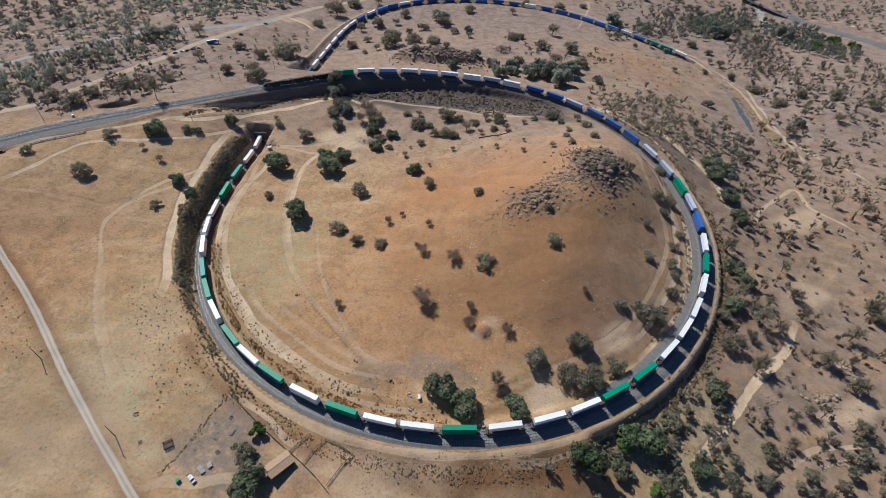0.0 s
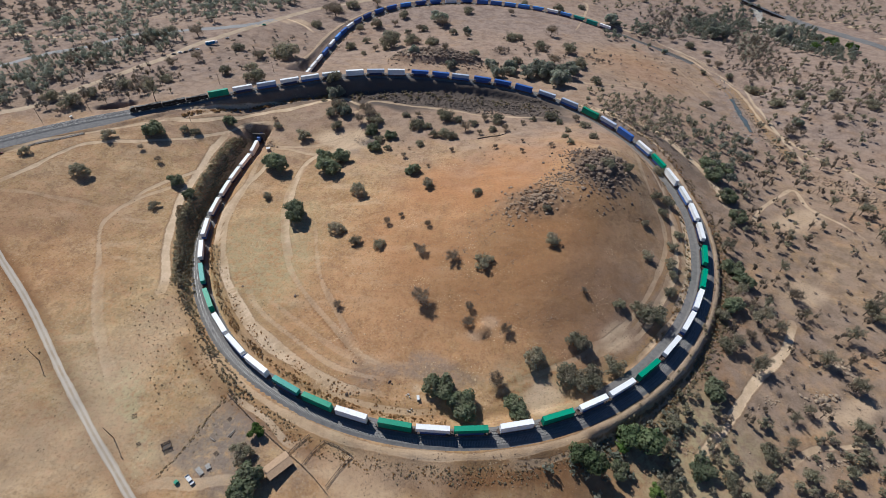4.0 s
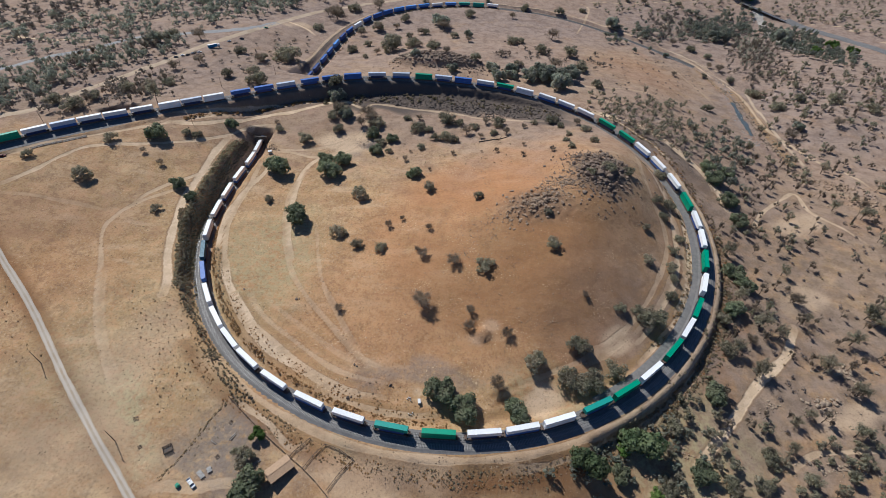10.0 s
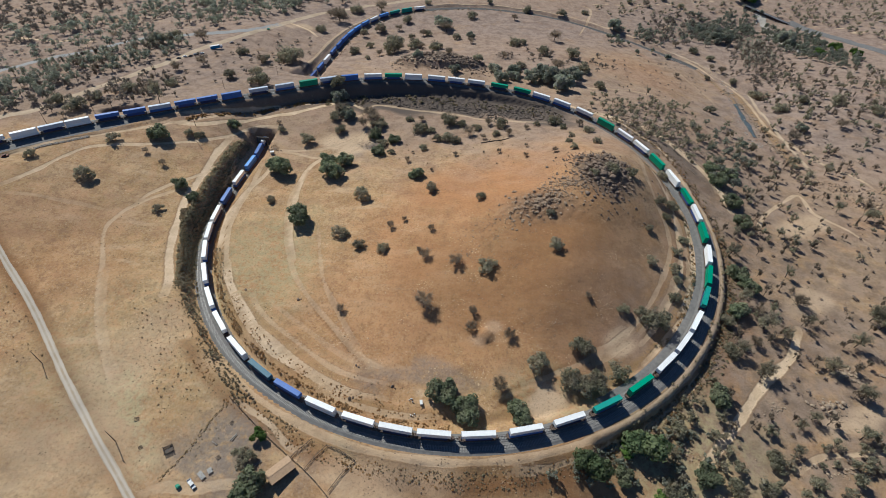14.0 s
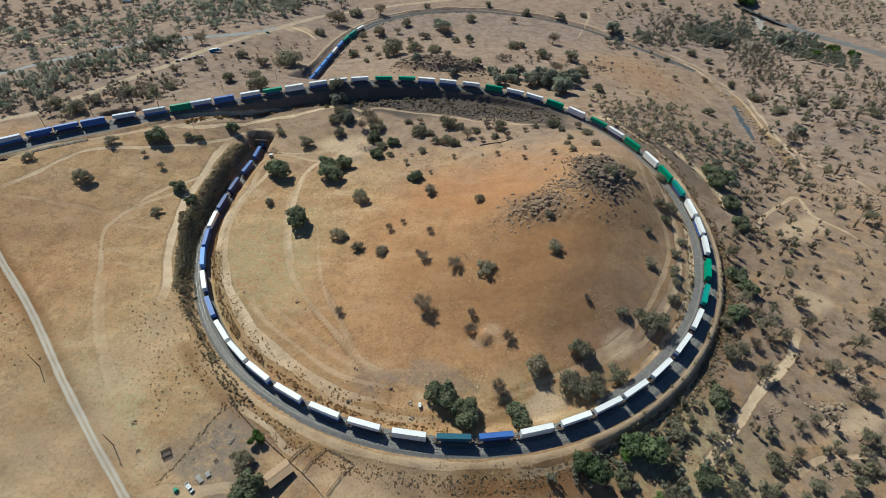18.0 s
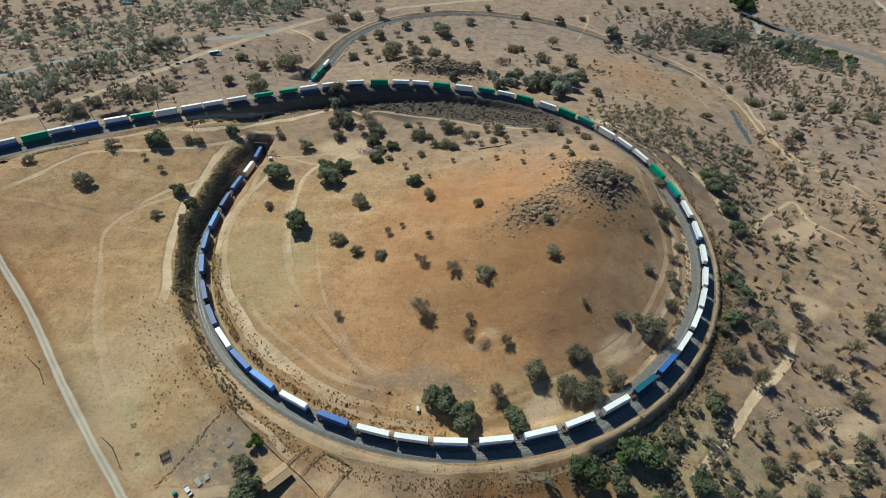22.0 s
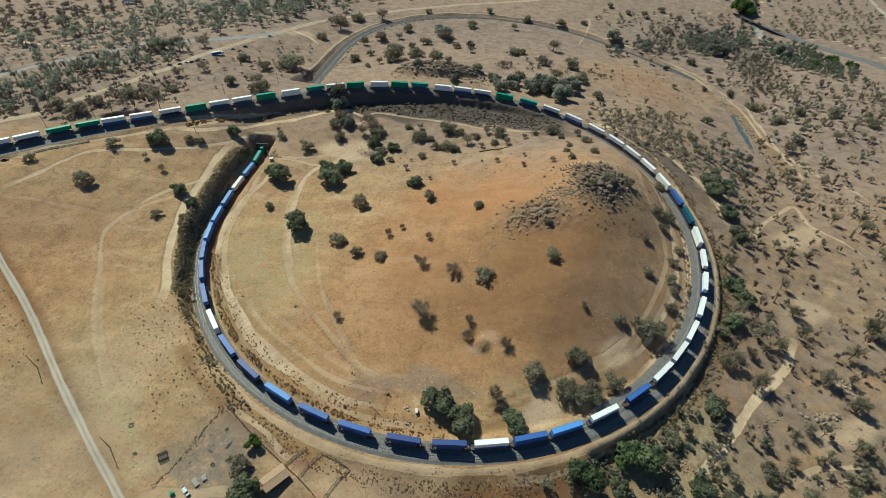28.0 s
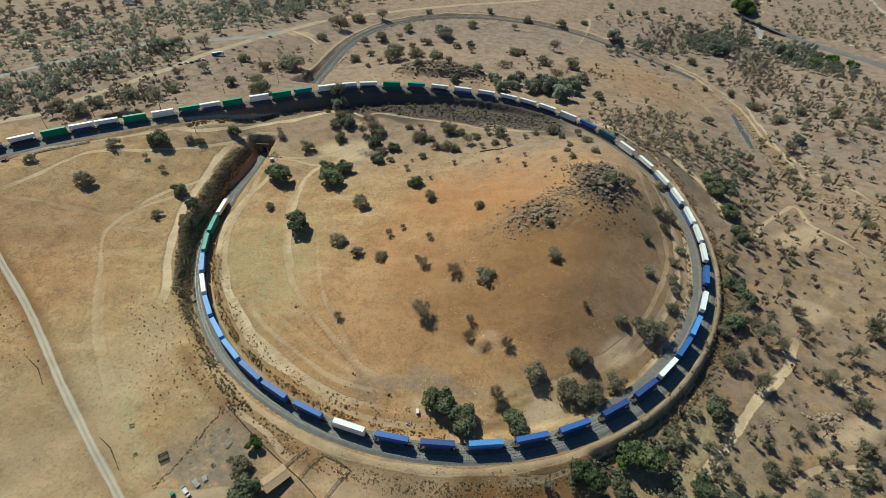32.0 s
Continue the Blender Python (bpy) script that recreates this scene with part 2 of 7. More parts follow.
def ramp(nt, src, lo, hi):
    n = nt.nodes.new("ShaderNodeMapRange")
    n.interpolation_type = "SMOOTHSTEP"
    n.inputs["From Min"].default_value, n.inputs["From Max"].default_value = lo, hi
    nt.links.new(src, n.inputs["Value"])
    return n.outputs["Result"]


def times(nt, a, b, op="MULTIPLY"):
    n = nt.nodes.new("ShaderNodeMath")
    n.operation = op
    for sock, v in zip(n.inputs, (a, b)):
        if isinstance(v, (int, float)):
            sock.default_value = v
        else:
            nt.links.new(v, sock)
    return n.outputs[0]


def grain(nt, scale, detail=4, rough=.6, coord="Object"):
    tc = nt.nodes.new("ShaderNodeTexCoord")
    n = node(nt, "ShaderNodeTexNoise", Scale=scale, Detail=detail, Roughness=rough)
    nt.links.new(tc.outputs[coord], n.inputs["Vector"])
    return n.outputs["Fac"]


def bump(nt, b, height, strength=.4, dist=.1):
    n = node(nt, "ShaderNodeBump", Strength=strength, Distance=dist)
    nt.links.new(height, n.inputs["Height"])
    nt.links.new(n.outputs["Normal"], b.inputs["Normal"])


def two_tone(name, c1, c2, scale=.6, rough=.85, metal=0.0, fine=6.0, relief=.3, vary=.0):
    """A surface of two mixed colours with stains at one scale and grain at a finer one."""
    m, nt, b = mat(name, rough, metal)
    a = ramp(nt, grain(nt, scale, 5), .32, .68)
    g = grain(nt, fine, 3)
    col = mix(nt, a, c1, c2)
    col = mix(nt, times(nt, ramp(nt, g, .3, .75), .45), col, tuple(v * .62 for v in c1))
    if vary:
        oi = nt.nodes.new("ShaderNodeObjectInfo")
        hsv = nt.nodes.new("ShaderNodeHueSaturation")
        nt.links.new(times(nt, times(nt, oi.outputs["Random"], vary), 1 - vary / 2, "ADD"), hsv.inputs["Value"])
        nt.links.new(col, hsv.inputs["Color"])
        col = hsv.outputs["Color"]
    nt.links.new(col, b.inputs["Base Color"])
    if relief:
        bump(nt, b, g, relief, .05)
    return m


def attr(nt, name):
    n = nt.nodes.new("ShaderNodeAttribute")
    n.attribute_name = name
    return n.outputs["Fac"]


def ground_material():
    m, nt, b = mat("dry_earth", .95)
    b.inputs["Specular IOR Level"].default_value = .1
    n1, n2, n3, n4, n5 = grain(nt, .012, 6), grain(nt, .06, 6, .65), grain(nt, .3, 6, .72), grain(nt, 1.5, 4, .75), grain(nt, .75, 5, .75)
    tan, pale, straw, brown = (.405, .235, .107), (.59, .405, .212), (.425, .275, .128), (.265, .145, .068)
    col = mix(nt, ramp(nt, n1, .38, .62), tan, straw)
    col = mix(nt, times(nt, ramp(nt, n2, .40, .68), .8), col, pale)
    col = mix(nt, times(nt, ramp(nt, n3, .49, .62), .62), col, brown)
    col = mix(nt, times(nt, ramp(nt, n5, .52, .61), .38), col, (.57, .45, .315))
    n6 = grain(nt, .11, 6, .75)
    col = mix(nt, times(nt, ramp(nt, n6, .5, .6), .55), col, (.52, .305, .155))
    col = mix(nt, times(nt, ramp(nt, n6, .47, .36), .6), col, (.275, .172, .1))
    lay = nt.nodes.new("ShaderNodeMapping")
    lay.inputs["Scale"].default_value, lay.inputs["Rotation"].default_value = (.03, .1, .06), (0, 0, .35)
    nt.links.new(nt.nodes.new("ShaderNodeTexCoord").outputs["Object"], lay.inputs["Vector"])
    streak = node(nt, "ShaderNodeTexNoise", Scale=1.0, Detail=5, Roughness=.6)
    nt.links.new(lay.outputs["Vector"], streak.inputs["Vector"])
    col = mix(nt, times(nt, ramp(nt, streak.outputs["Fac"], .52, .68), .5), col, (.60, .43, .26))
    col = mix(nt, times(nt, ramp(nt, streak.outputs["Fac"], .46, .33), .45), col, (.34, .195, .11))
    red = times(nt, attr(nt, "red"), ramp(nt, times(nt, n2, times(nt, attr(nt, "red"), .35), "ADD"), .42, .8))
    col = mix(nt, times(nt, red, .75), col, (.445, .205, .085))
    col = mix(nt, times(nt, attr(nt, "brown"), ramp(nt, n3, .05, .5)), col, (.24, .12, .05))
    col = mix(nt, times(nt, attr(nt, "mauve"), ramp(nt, n2, .15, .6)), col, mix(nt, ramp(nt, n6, .38, .6), (.198, .146, .108), (.288, .215, .162)))
    col = mix(nt, times(nt, attr(nt, "painted_haze"), ramp(nt, n2, .05, .5)), col, mix(nt, ramp(nt, n6, .38, .6), (.235, .172, .14), (.345, .264, .216)))
    col = mix(nt, times(nt, attr(nt, "grass"), ramp(nt, n3, .35, .62)), col, (.44, .375, .205))
    col = mix(nt, times(nt, attr(nt, "rust"), ramp(nt, n5, .38, .58)), col, (.32, .2, .092))
    col = mix(nt, times(nt, attr(nt, "grey"), ramp(nt, n3, .25, .55)), col, (.215, .19, .17))
    # dark stony ground; also painted where ditch, hollow and bank stones hold shade
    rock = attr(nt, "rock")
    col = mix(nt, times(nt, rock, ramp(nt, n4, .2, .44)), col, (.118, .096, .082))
    col = mix(nt, times(nt, attr(nt, "pale"), ramp(nt, n3, .08, .46)), col, (.60, .44, .285))
    col = mix(nt, times(nt, ramp(nt, n4, .54, .68), .3), col, (.175, .12, .08))
    col = mix(nt, times(nt, ramp(nt, n5, .46, .38), .45), col, (.19, .128, .085))
    # trails: a bare pale tread with ragged edges between darker verges
    edge = times(nt, attr(nt, "trail"), times(nt, times(nt, n5, .35), times(nt, n3, .65), "ADD"), "ADD")
    tread = times(nt, ramp(nt, edge, .98, 1.26), attr(nt, "worn"))
    verge = times(nt, times(nt, ramp(nt, edge, .62, .95), attr(nt, "worn")), .55)
    col = mix(nt, verge, col, (.27, .178, .105))
    col = mix(nt, times(nt, tread, .95), col, mix(nt, ramp(nt, n6, .38, .62), (.58, .43, .275), (.70, .53, .355)))
    speck = node(nt, "ShaderNodeTexVoronoi", Scale=.42)
    tc = nt.nodes.new("ShaderNodeTexCoord")
    nt.links.new(tc.outputs["Object"], speck.inputs["Vector"])
    dot = ramp(nt, speck.outputs["Distance"], .2, .11)
    dot = times(nt, dot, ramp(nt, times(nt, n2, times(nt, attr(nt, "scrub"), .5), "ADD"), .5, .75))
    dot = times(nt, dot, ramp(nt, grain(nt, .09, 5, .7), .48, .6))
    col = mix(nt, times(nt, dot, .9), col, (.1, .08, .05))
    pebble = node(nt, "ShaderNodeTexVoronoi", Scale=.85)
    nt.links.new(tc.outputs["Object"], pebble.inputs["Vector"])
    spot_ = times(nt, ramp(nt, times(nt, pebble.outputs["Distance"], times(nt, n4, .5), "ADD"), .5, .36), ramp(nt, n3, .46, .6))
    bare = times(nt, 1.0, rock, "SUBTRACT")
    col = mix(nt, times(nt, times(nt, spot_, .22), bare), col, (.56, .42, .29))
    tuft = times(nt, times(nt, ramp(nt, grain(nt, .9, 2, .5), .6, .7), ramp(nt, grain(nt, .05, 4, .6), .5, .64)), .7)
    col = mix(nt, times(nt, times(nt, tuft, bare), times(nt, 1.0, attr(nt, "mauve"), "SUBTRACT")), col, (.64, .47, .285))
    nt.links.new(col, b.inputs["Base Color"])
    h = times(nt, times(nt, n3, times(nt, n4, .45), "ADD"), times(nt, tread, .5), "SUBTRACT")
    bump(nt, b, h, .6, .7)
    return m


M_GROUND = ground_material()
M_BALLAST = two_tone("ballast", (.165, .157, .152), (.225, .213, .20), .5, .95, fine=9, relief=.5)
M_CINDER = two_tone("cinder_ballast", (.095, .088, .083), (.14, .13, .122), .5, .95, fine=9, relief=.5)
M_CONCRETE = two_tone("concrete", (.44, .42, .39), (.34, .32, .29), .7, .85)
# portal concrete darkened to stand in for the shade of the cutting
M_SHADED_CONCRETE = two_tone("shaded_concrete", (.15, .135, .115), (.1, .09, .08), .5, .9)
M_TIE = two_tone("tie_concrete", (.36, .345, .325), (.26, .245, .23), .4, .85, relief=.1)
M_RAIL = two_tone("rail_steel", (.37, .36, .35), (.26, .245, .23), .3, .5, .6, relief=0)
def rutted(name, c1, c2, edge):
    """Gravel with two paler wheel ruts and a darker crown and verge."""
    m, nt, b = mat(name, .95)
    g, w = grain(nt, 1.6, 5, .7), grain(nt, .15, 4)
    u = times(nt, attr(nt, "across"), times(nt, g, .36), "ADD")
    u = times(nt, times(nt, u, -.18, "ADD"), 0, "ADD")
    a = times(nt, u, 0, "ABSOLUTE")
    rut = times(nt, ramp(nt, a, .12, .38), ramp(nt, a, .92, .66))
    col = mix(nt, ramp(nt, w, .3, .7), edge, c2)
    col = mix(nt, times(nt, rut, .9), col, c1)
    col = mix(nt, times(nt, ramp(nt, g, .5, .7), .35), col, edge)
    nt.links.new(col, b.inputs["Base Color"])
    bump(nt, b, g, .3, .1)
    return m


M_ROAD = rutted("gravel_road", (.53, .46, .375), (.46, .39, .305), (.40, .31, .21))
M_BED = two_tone("stream_gravel", (.50, .45, .39), (.42, .37, .31), .16, .95, fine=2.2, relief=.25)
M_GULLY = two_tone("gully_earth", (.34, .225, .13), (.27, .175, .1), .2, .95, fine=1.4, relief=.5)
M_DECK = two_tone("bridge_deck", (.24, .24, .25), (.19, .19, .195), .3, .8, fine=1.4, relief=.2)
M_DIRT = two_tone("dirt_road", (.53, .41, .285), (.44, .325, .215), .12, .95, fine=1.4, relief=.3)
M_ASPHALT = two_tone("asphalt", (.29, .28, .27), (.35, .335, .315), .1, .9, fine=2, relief=.15)
M_ROCK = two_tone("rock", (.28, .205, .148), (.165, .125, .096), .3, .95, fine=2.6, relief=.6)
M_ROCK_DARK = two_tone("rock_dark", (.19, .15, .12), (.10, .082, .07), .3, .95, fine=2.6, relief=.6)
M_ROCK_PALE = two_tone("rock_pale", (.42, .325, .225), (.27, .205, .15), .4, .95, fine=2.2, relief=.6)
M_ROCK_RED = two_tone("rock_warm", (.41, .295, .195), (.28, .205, .14), .4, .95, fine=2.2, relief=.6)
M_BARK = two_tone("bark", (.13, .105, .085), (.08, .065, .052), 2.5, .95, fine=12)
M_STEEL_DARK = two_tone("dark_steel", (.075, .07, .066), (.12, .085, .062), .8, .7, .3)
M_WELL = two_tone("well_car_paint", (.17, .115, .085), (.115, .092, .08), .7, .75)
M_LOCO = two_tone("locomotive_black", (.018, .019, .021), (.035, .033, .031), .5, .5)
M_WHITE = two_tone("white_paint", (.78, .78, .77), (.70, .69, .67), .8, .55, relief=.05)
M_GLASS = two_tone("dark_glass", (.02, .025, .03), (.03, .035, .04), 1, .12, relief=0)
M_RUBBER = two_tone("rubber", (.02, .02, .02), (.035, .033, .03), 3, .9)
M_WOOD = two_tone("weathered_wood", (.22, .165, .12), (.15, .115, .085), 1.5, .9)
M_ROOF = two_tone("brown_roof", (.50, .345, .215), (.42, .285, .18), .8, .8)
M_WATER = two_tone("creek_water", (.09, .11, .115), (.13, .14, .13), .4, .12, relief=.1)
M_TIN = two_tone("galvanised_tin", (.5, .5, .5), (.4, .39, .38), .9, .45, .6)


def leaf_material(name, c1, c2, c3, vary=.5):
    m, nt, b = mat(name, .8)
    b.inputs["Specular IOR Level"].default_value = .15
    geo = nt.nodes.new("ShaderNodeNewGeometry")
    thin = nt.nodes.new("ShaderNodeBsdfTranslucent")
    both = nt.nodes.new("ShaderNodeMixShader")
    both.inputs[0].default_value = .5
    out = [n for n in nt.nodes if n.type == "OUTPUT_MATERIAL"][0]
    nt.links.new(b.outputs[0], both.inputs[1])
    nt.links.new(thin.outputs[0], both.inputs[2])
    nt.links.new(both.outputs[0], out.inputs["Surface"])
    col = mix(nt, geo.outputs["Random Per Island"], c1, c2)
    place = node(nt, "ShaderNodeTexNoise", Scale=.16, Detail=3)
    nt.links.new(geo.outputs["Position"], place.inputs["Vector"])
    col = mix(nt, times(nt, ramp(nt, place.outputs["Fac"], .42, .62), .65), col, c3)
    oi = nt.nodes.new("ShaderNodeObjectInfo")
    hsv = nt.nodes.new("ShaderNodeHueSaturation")
    nt.links.new(times(nt, times(nt, oi.outputs["Random"], vary), 1 - vary / 2, "ADD"), hsv.inputs["Value"])
    nt.links.new(col, hsv.inputs["Color"])
    nt.links.new(hsv.outputs["Color"], b.inputs["Base Color"])
    nt.links.new(hsv.outputs["Color"], thin.inputs["Color"])
    return m


M_LEAF_OAK = leaf_material("oak_leaves", (.17, .20, .115), (.27, .295, .175), (.32, .32, .20))
# oak leaves paled and blued to put distance haze into their colour
M_LEAF_HAZED = leaf_material("hazed_oak_leaves", (.25, .275, .205), (.36, .375, .28), (.40, .365, .29))
M_LEAF_GREY = leaf_material("grey_oak_leaves", (.25, .24, .16), (.35, .325, .22), (.37, .31, .225))
M_LEAF_BRIGHT = leaf_material("fresh_leaves", (.10, .18, .04), (.16, .24, .06), (.2, .25, .08))
M_TWIG = leaf_material("bare_twigs", (.23, .19, .14), (.32, .265, .195), (.34, .265, .19))
M_RUST = leaf_material("rusty_brush", (.36, .20, .08), (.47, .28, .12), (.49, .34, .17))
M_SCRUB = leaf_material("scrub_leaves", (.24, .21, .17), (.34, .295, .24), (.37, .31, .25))
M_VERGE = leaf_material("verge_leaves", (.32, .25, .145), (.44, .34, .2), (.46, .34, .2))
M_SAGE = leaf_material("sage_leaves", (.40, .35, .22), (.52, .455, .29), (.55, .47, .30))
M_BRUSH = leaf_material("bare_brush", (.25, .21, .185), (.35, .295, .26), (.37, .30, .25))
M_CHAPARRAL = leaf_material("chaparral_leaves", (.20, .175, .11), (.30, .255, .16), (.40, .31, .20))
M_LEAF_GREEN = leaf_material("green_oak_leaves", (.12, .165, .078), (.19, .24, .115), (.24, .27, .14))


def painted(name, c1, c2):
    """Sheet-steel paint with faint streaks of dirt and a little fading from box to box."""
    m, nt, b = mat(name, .52)
    b.inputs["Specular IOR Level"].default_value = .35
    col = mix(nt, times(nt, ramp(nt, grain(nt, .5, 4), .45, .7), .6), c1, c2)
    col = mix(nt, times(nt, ramp(nt, grain(nt, 2.2, 4, .7), .58, .75), .25), col, (.22, .17, .13))
    oi = nt.nodes.new("ShaderNodeObjectInfo")
    hsv = nt.nodes.new("ShaderNodeHueSaturation")
    nt.links.new(times(nt, times(nt, oi.outputs["Random"], .16), .9, "ADD"), hsv.inputs["Value"])
    nt.links.new(col, hsv.inputs["Color"])
    nt.links.new(hsv.outputs["Color"], b.inputs["Base Color"])
    return m


# container paints: roof and sides of one steel box
PAINT = {
    "W": ("white", (.90, .90, .89), (.82, .81, .79)),
    "G": ("green", (.018, .30, .17), (.02, .24, .14)),
    "T": ("teal", (.035, .32, .26), (.03, .26, .21)),
    "B": ("blue", (.06, .15, .46), (.05, .12, .36)),
    "C": ("sky blue", (.13, .33, .78), (.10, .26, .62)),
    "D": ("dark blue", (.045, .085, .28), (.04, .07, .22)),
    "L": ("pale-roofed blue", (.52, .57, .66), (.40, .45, .55)),
    "P": ("petrol blue", (.025, .13, .20), (.02, .10, .16)),
    "N": ("navy", (.02, .035, .12), (.02, .03, .09)),
}
M_BOX = {k: painted("container_" + v[0].replace(" ", "_").replace("-", "_"), v[1], v[2]) for k, v in PAINT.items()}


# ---- mesh helpers ----
def raw(name, verts, faces, material=None, smooth=False):
    me = bpy.data.meshes.new(name)
    verts, faces = np.asarray(verts, np.float32), np.asarray(faces, np.int32)
    me.vertices.add(len(verts))
    me.vertices.foreach_set("co", verts.ravel())
    k = faces.shape[1]
    me.loops.add(faces.size)
    me.loops.foreach_set("vertex_index", faces.ravel())
    me.polygons.add(len(faces))
    me.polygons.foreach_set("loop_start", np.arange(0, faces.size, k, dtype=np.int32))
    me.polygons.foreach_set("use_smooth", np.full(len(faces), smooth))
    me.update(calc_edges=True)
    if material:
        me.materials.append(material)
    return me


BOX_V = np.array([(x, y, z) for z in (-.5, .5) for y in (-.5, .5) for x in (-.5, .5)])
BOX_F = np.array([(0, 2, 3, 1), (4, 5, 7, 6), (0, 1, 5, 4), (2, 6, 7, 3), (0, 4, 6, 2), (1, 3, 7, 5)])


def boxes(name, items, material):
    """Several blocks (centre, size, turn about z) joined into one mesh."""
    vs, fs = [], []
    for i, (c, s, *rz) in enumerate(items):
        v = BOX_V * s
        if rz and rz[0]:
            a = math.cos(rz[0]), math.sin(rz[0])
            v = np.stack([v[:, 0] * a[0] - v[:, 1] * a[1], v[:, 0] * a[1] + v[:, 1] * a[0], v[:, 2]], -1)
        vs.append(v + np.asarray(c))
        fs.append(BOX_F + 8 * i)
    return raw(name, np.vstack(vs), np.vstack(fs), material)


def bevelled(name, size, r, material, centre=(0, 0, 0)):
    bm = bmesh.new()
    bmesh.ops.create_cube(bm, size=1)
    bmesh.ops.scale(bm, vec=size, verts=bm.verts)
    bmesh.ops.bevel(bm, geom=bm.edges[:], offset=r, segments=2, affect="EDGES")
    bmesh.ops.translate(bm, vec=centre, verts=bm.verts)
    me = bpy.data.meshes.new(name)
    bm.to_mesh(me)
    bm.free()
    me.materials.append(material)
    return me


def tube(name, pts, radii, material, sides=7, cap=True):
    """A round bar along points with its radius at each."""
    pts = [Vector(p) for p in pts]
    bm = bmesh.new()
    rings = []
    for i, p in enumerate(pts):
        d = (pts[min(i + 1, len(pts) - 1)] - pts[max(i - 1, 0)]).normalized()
        q = d.to_track_quat("Z", "Y")
        rings.append([bm.verts.new(p + q @ Vector((radii[i] * math.cos(a * 2 * math.pi / sides), radii[i] * math.sin(a * 2 * math.pi / sides), 0))) for a in range(sides)])
    for a, b in zip(rings, rings[1:]):
        for j in range(sides):
            bm.faces.new((a[j], a[(j + 1) % sides], b[(j + 1) % sides], b[j]))
    if cap:
        bm.faces.new(rings[-1])
        bm.faces.new(rings[0][::-1])
    me = bpy.data.meshes.new(name)
    bm.to_mesh(me)
    bm.free()
    me.materials.append(material)
    return me


def part(name, me, parent, label="", at=None):
    ob = new(name, me)
    ob.parent = parent
    if at is not None:
        ob.matrix_basis = at
    if label:
        ob["label"] = label
    return ob


def thing(name, label, category, at, group="", kind=""):
    ob = new(name)
    ob.empty_display_size = .2
    ob.matrix_basis = at
    return tagged(ob, label, category, group, kind)


# ---- the ground: one sheet out to the horizon ----
TRAILS = []


def trail(width, strength, pts, kind="trail"):
    TRAILS.append((width, strength, spline(np.array(pts), 10), kind))


trail(2.4, 0.9, [(540.3, 758.2), (500.9, 662.0), (475.8, 588.9)])
trail(4, 0.9, [(289.1, 308.6), (298.6, 262.9), (299.4, 224.8), (295.1, 185.3), (293.4, 151.7), (297.9, 128.2), (302.2, 114.3)], "red")
trail(7, 1, [(309.4, 268.7), (312.4, 244.9), (311.5, 217.5), (310.0, 191.1), (308.3, 167.6), (307.3, 140.7), (305.9, 115.5)], "rust")
trail(5, .8, [(276.4, 352.9), (286.3, 337.1), (291.5, 317.1), (297.1, 296.4), (299.9, 271.9)], "rust")
trail(6, 0.9, [(294.9, 244.5), (296.1, 207.7), (291.3, 161.7), (292.1, 128.0)], "brown")
trail(2.0, .6, [(-148.5, 53.4), (-131.8, 53.1), (-113.2, 48.9), (-95.4, 55.2), (-84.9, 72.7), (-80.8, 98.0), (-80.2, 117.8)])
trail(6.5, 0.8, [(-91.8, 64.4), (-85.9, 72.6)])
trail(2.6, 1, [(-232.8, 63.6), (-208.5, 68.5), (-187.7, 84.0), (-170.8, 95.9), (-145.9, 106.2), (-125.2, 123.1), (-107.5, 135.9), (-84.4, 124.2)])
trail(2.2, 0.8, [(-96.2, 58.7), (-114.0, 39.6), (-117.2, 17.2), (-115.2, -7.7), (-112.2, -27.6), (-107.3, -44.6), (-100.1, -63.1)])
trail(2.3, 0.8, [(-145.0, 42.8), (-145.4, 24.4), (-150.7, 8.0), (-152.8, -3.4), (-154.8, -19.5), (-154.6, -34.1), (-152.0, -48.8), (-147.8, -62.3)])
trail(2, 0.8, [(-179.5, 35.3), (-186.2, 19.3), (-194.0, 8.4), (-205.9, -2.1), (-215.0, -14.8), (-218.4, -29.1)])
trail(2, 1, [(512.4, 526.2), (541.9, 517.3), (567.2, 503.3), (579.7, 469.2), (589.9, 449.0), (610.6, 398.0)])
trail(4.5, 0.9, [(515.8, 512.2), (556.6, 482.2), (577.7, 428.6), (596.4, 376.8)], "brown")
trail(1.8, 1, [(271.6, 462.0), (293.4, 489.2), (324.5, 522.7)])
trail(1.8, 0.8, [(187.1, 543.9), (243.5, 559.1), (323.4, 587.9), (408.5, 613.0)])
trail(2.2, 0.9, [(-495.2, 236.3), (-449.5, 229.6), (-383.9, 229.6)])
trail(3.6, 1, [(123.7, 141.6), (140.4, 131.0), (161.0, 124.0), (175.3, 106.2), (189.3, 88.4), (200.8, 65.6), (206.6, 46.8), (208, 20)])
trail(2.2, 0.9, [(139.0, 131.4), (160.2, 112.1), (181.8, 87.9), (191.2, 61.8)], "rock")
trail(3.4, 0.9, [(75.6, 443.7), (130.5, 435.3), (179.7, 400.1), (212.1, 372.8), (235.2, 345.8)], "red")
trail(3, 0.9, [(-287.7, 167.4), (-279.4, 208.6), (-262.4, 254.0)], "red")
trail(6.6, 0.85, [(-382.2, 12.5), (-316.0, -42.6), (-270.9, -81.8), (-236.6, -110.9), (-200.7, -144.5), (-170.2, -172.1), (-145.3, -193.6), (-127.6, -208.5)], "brown")
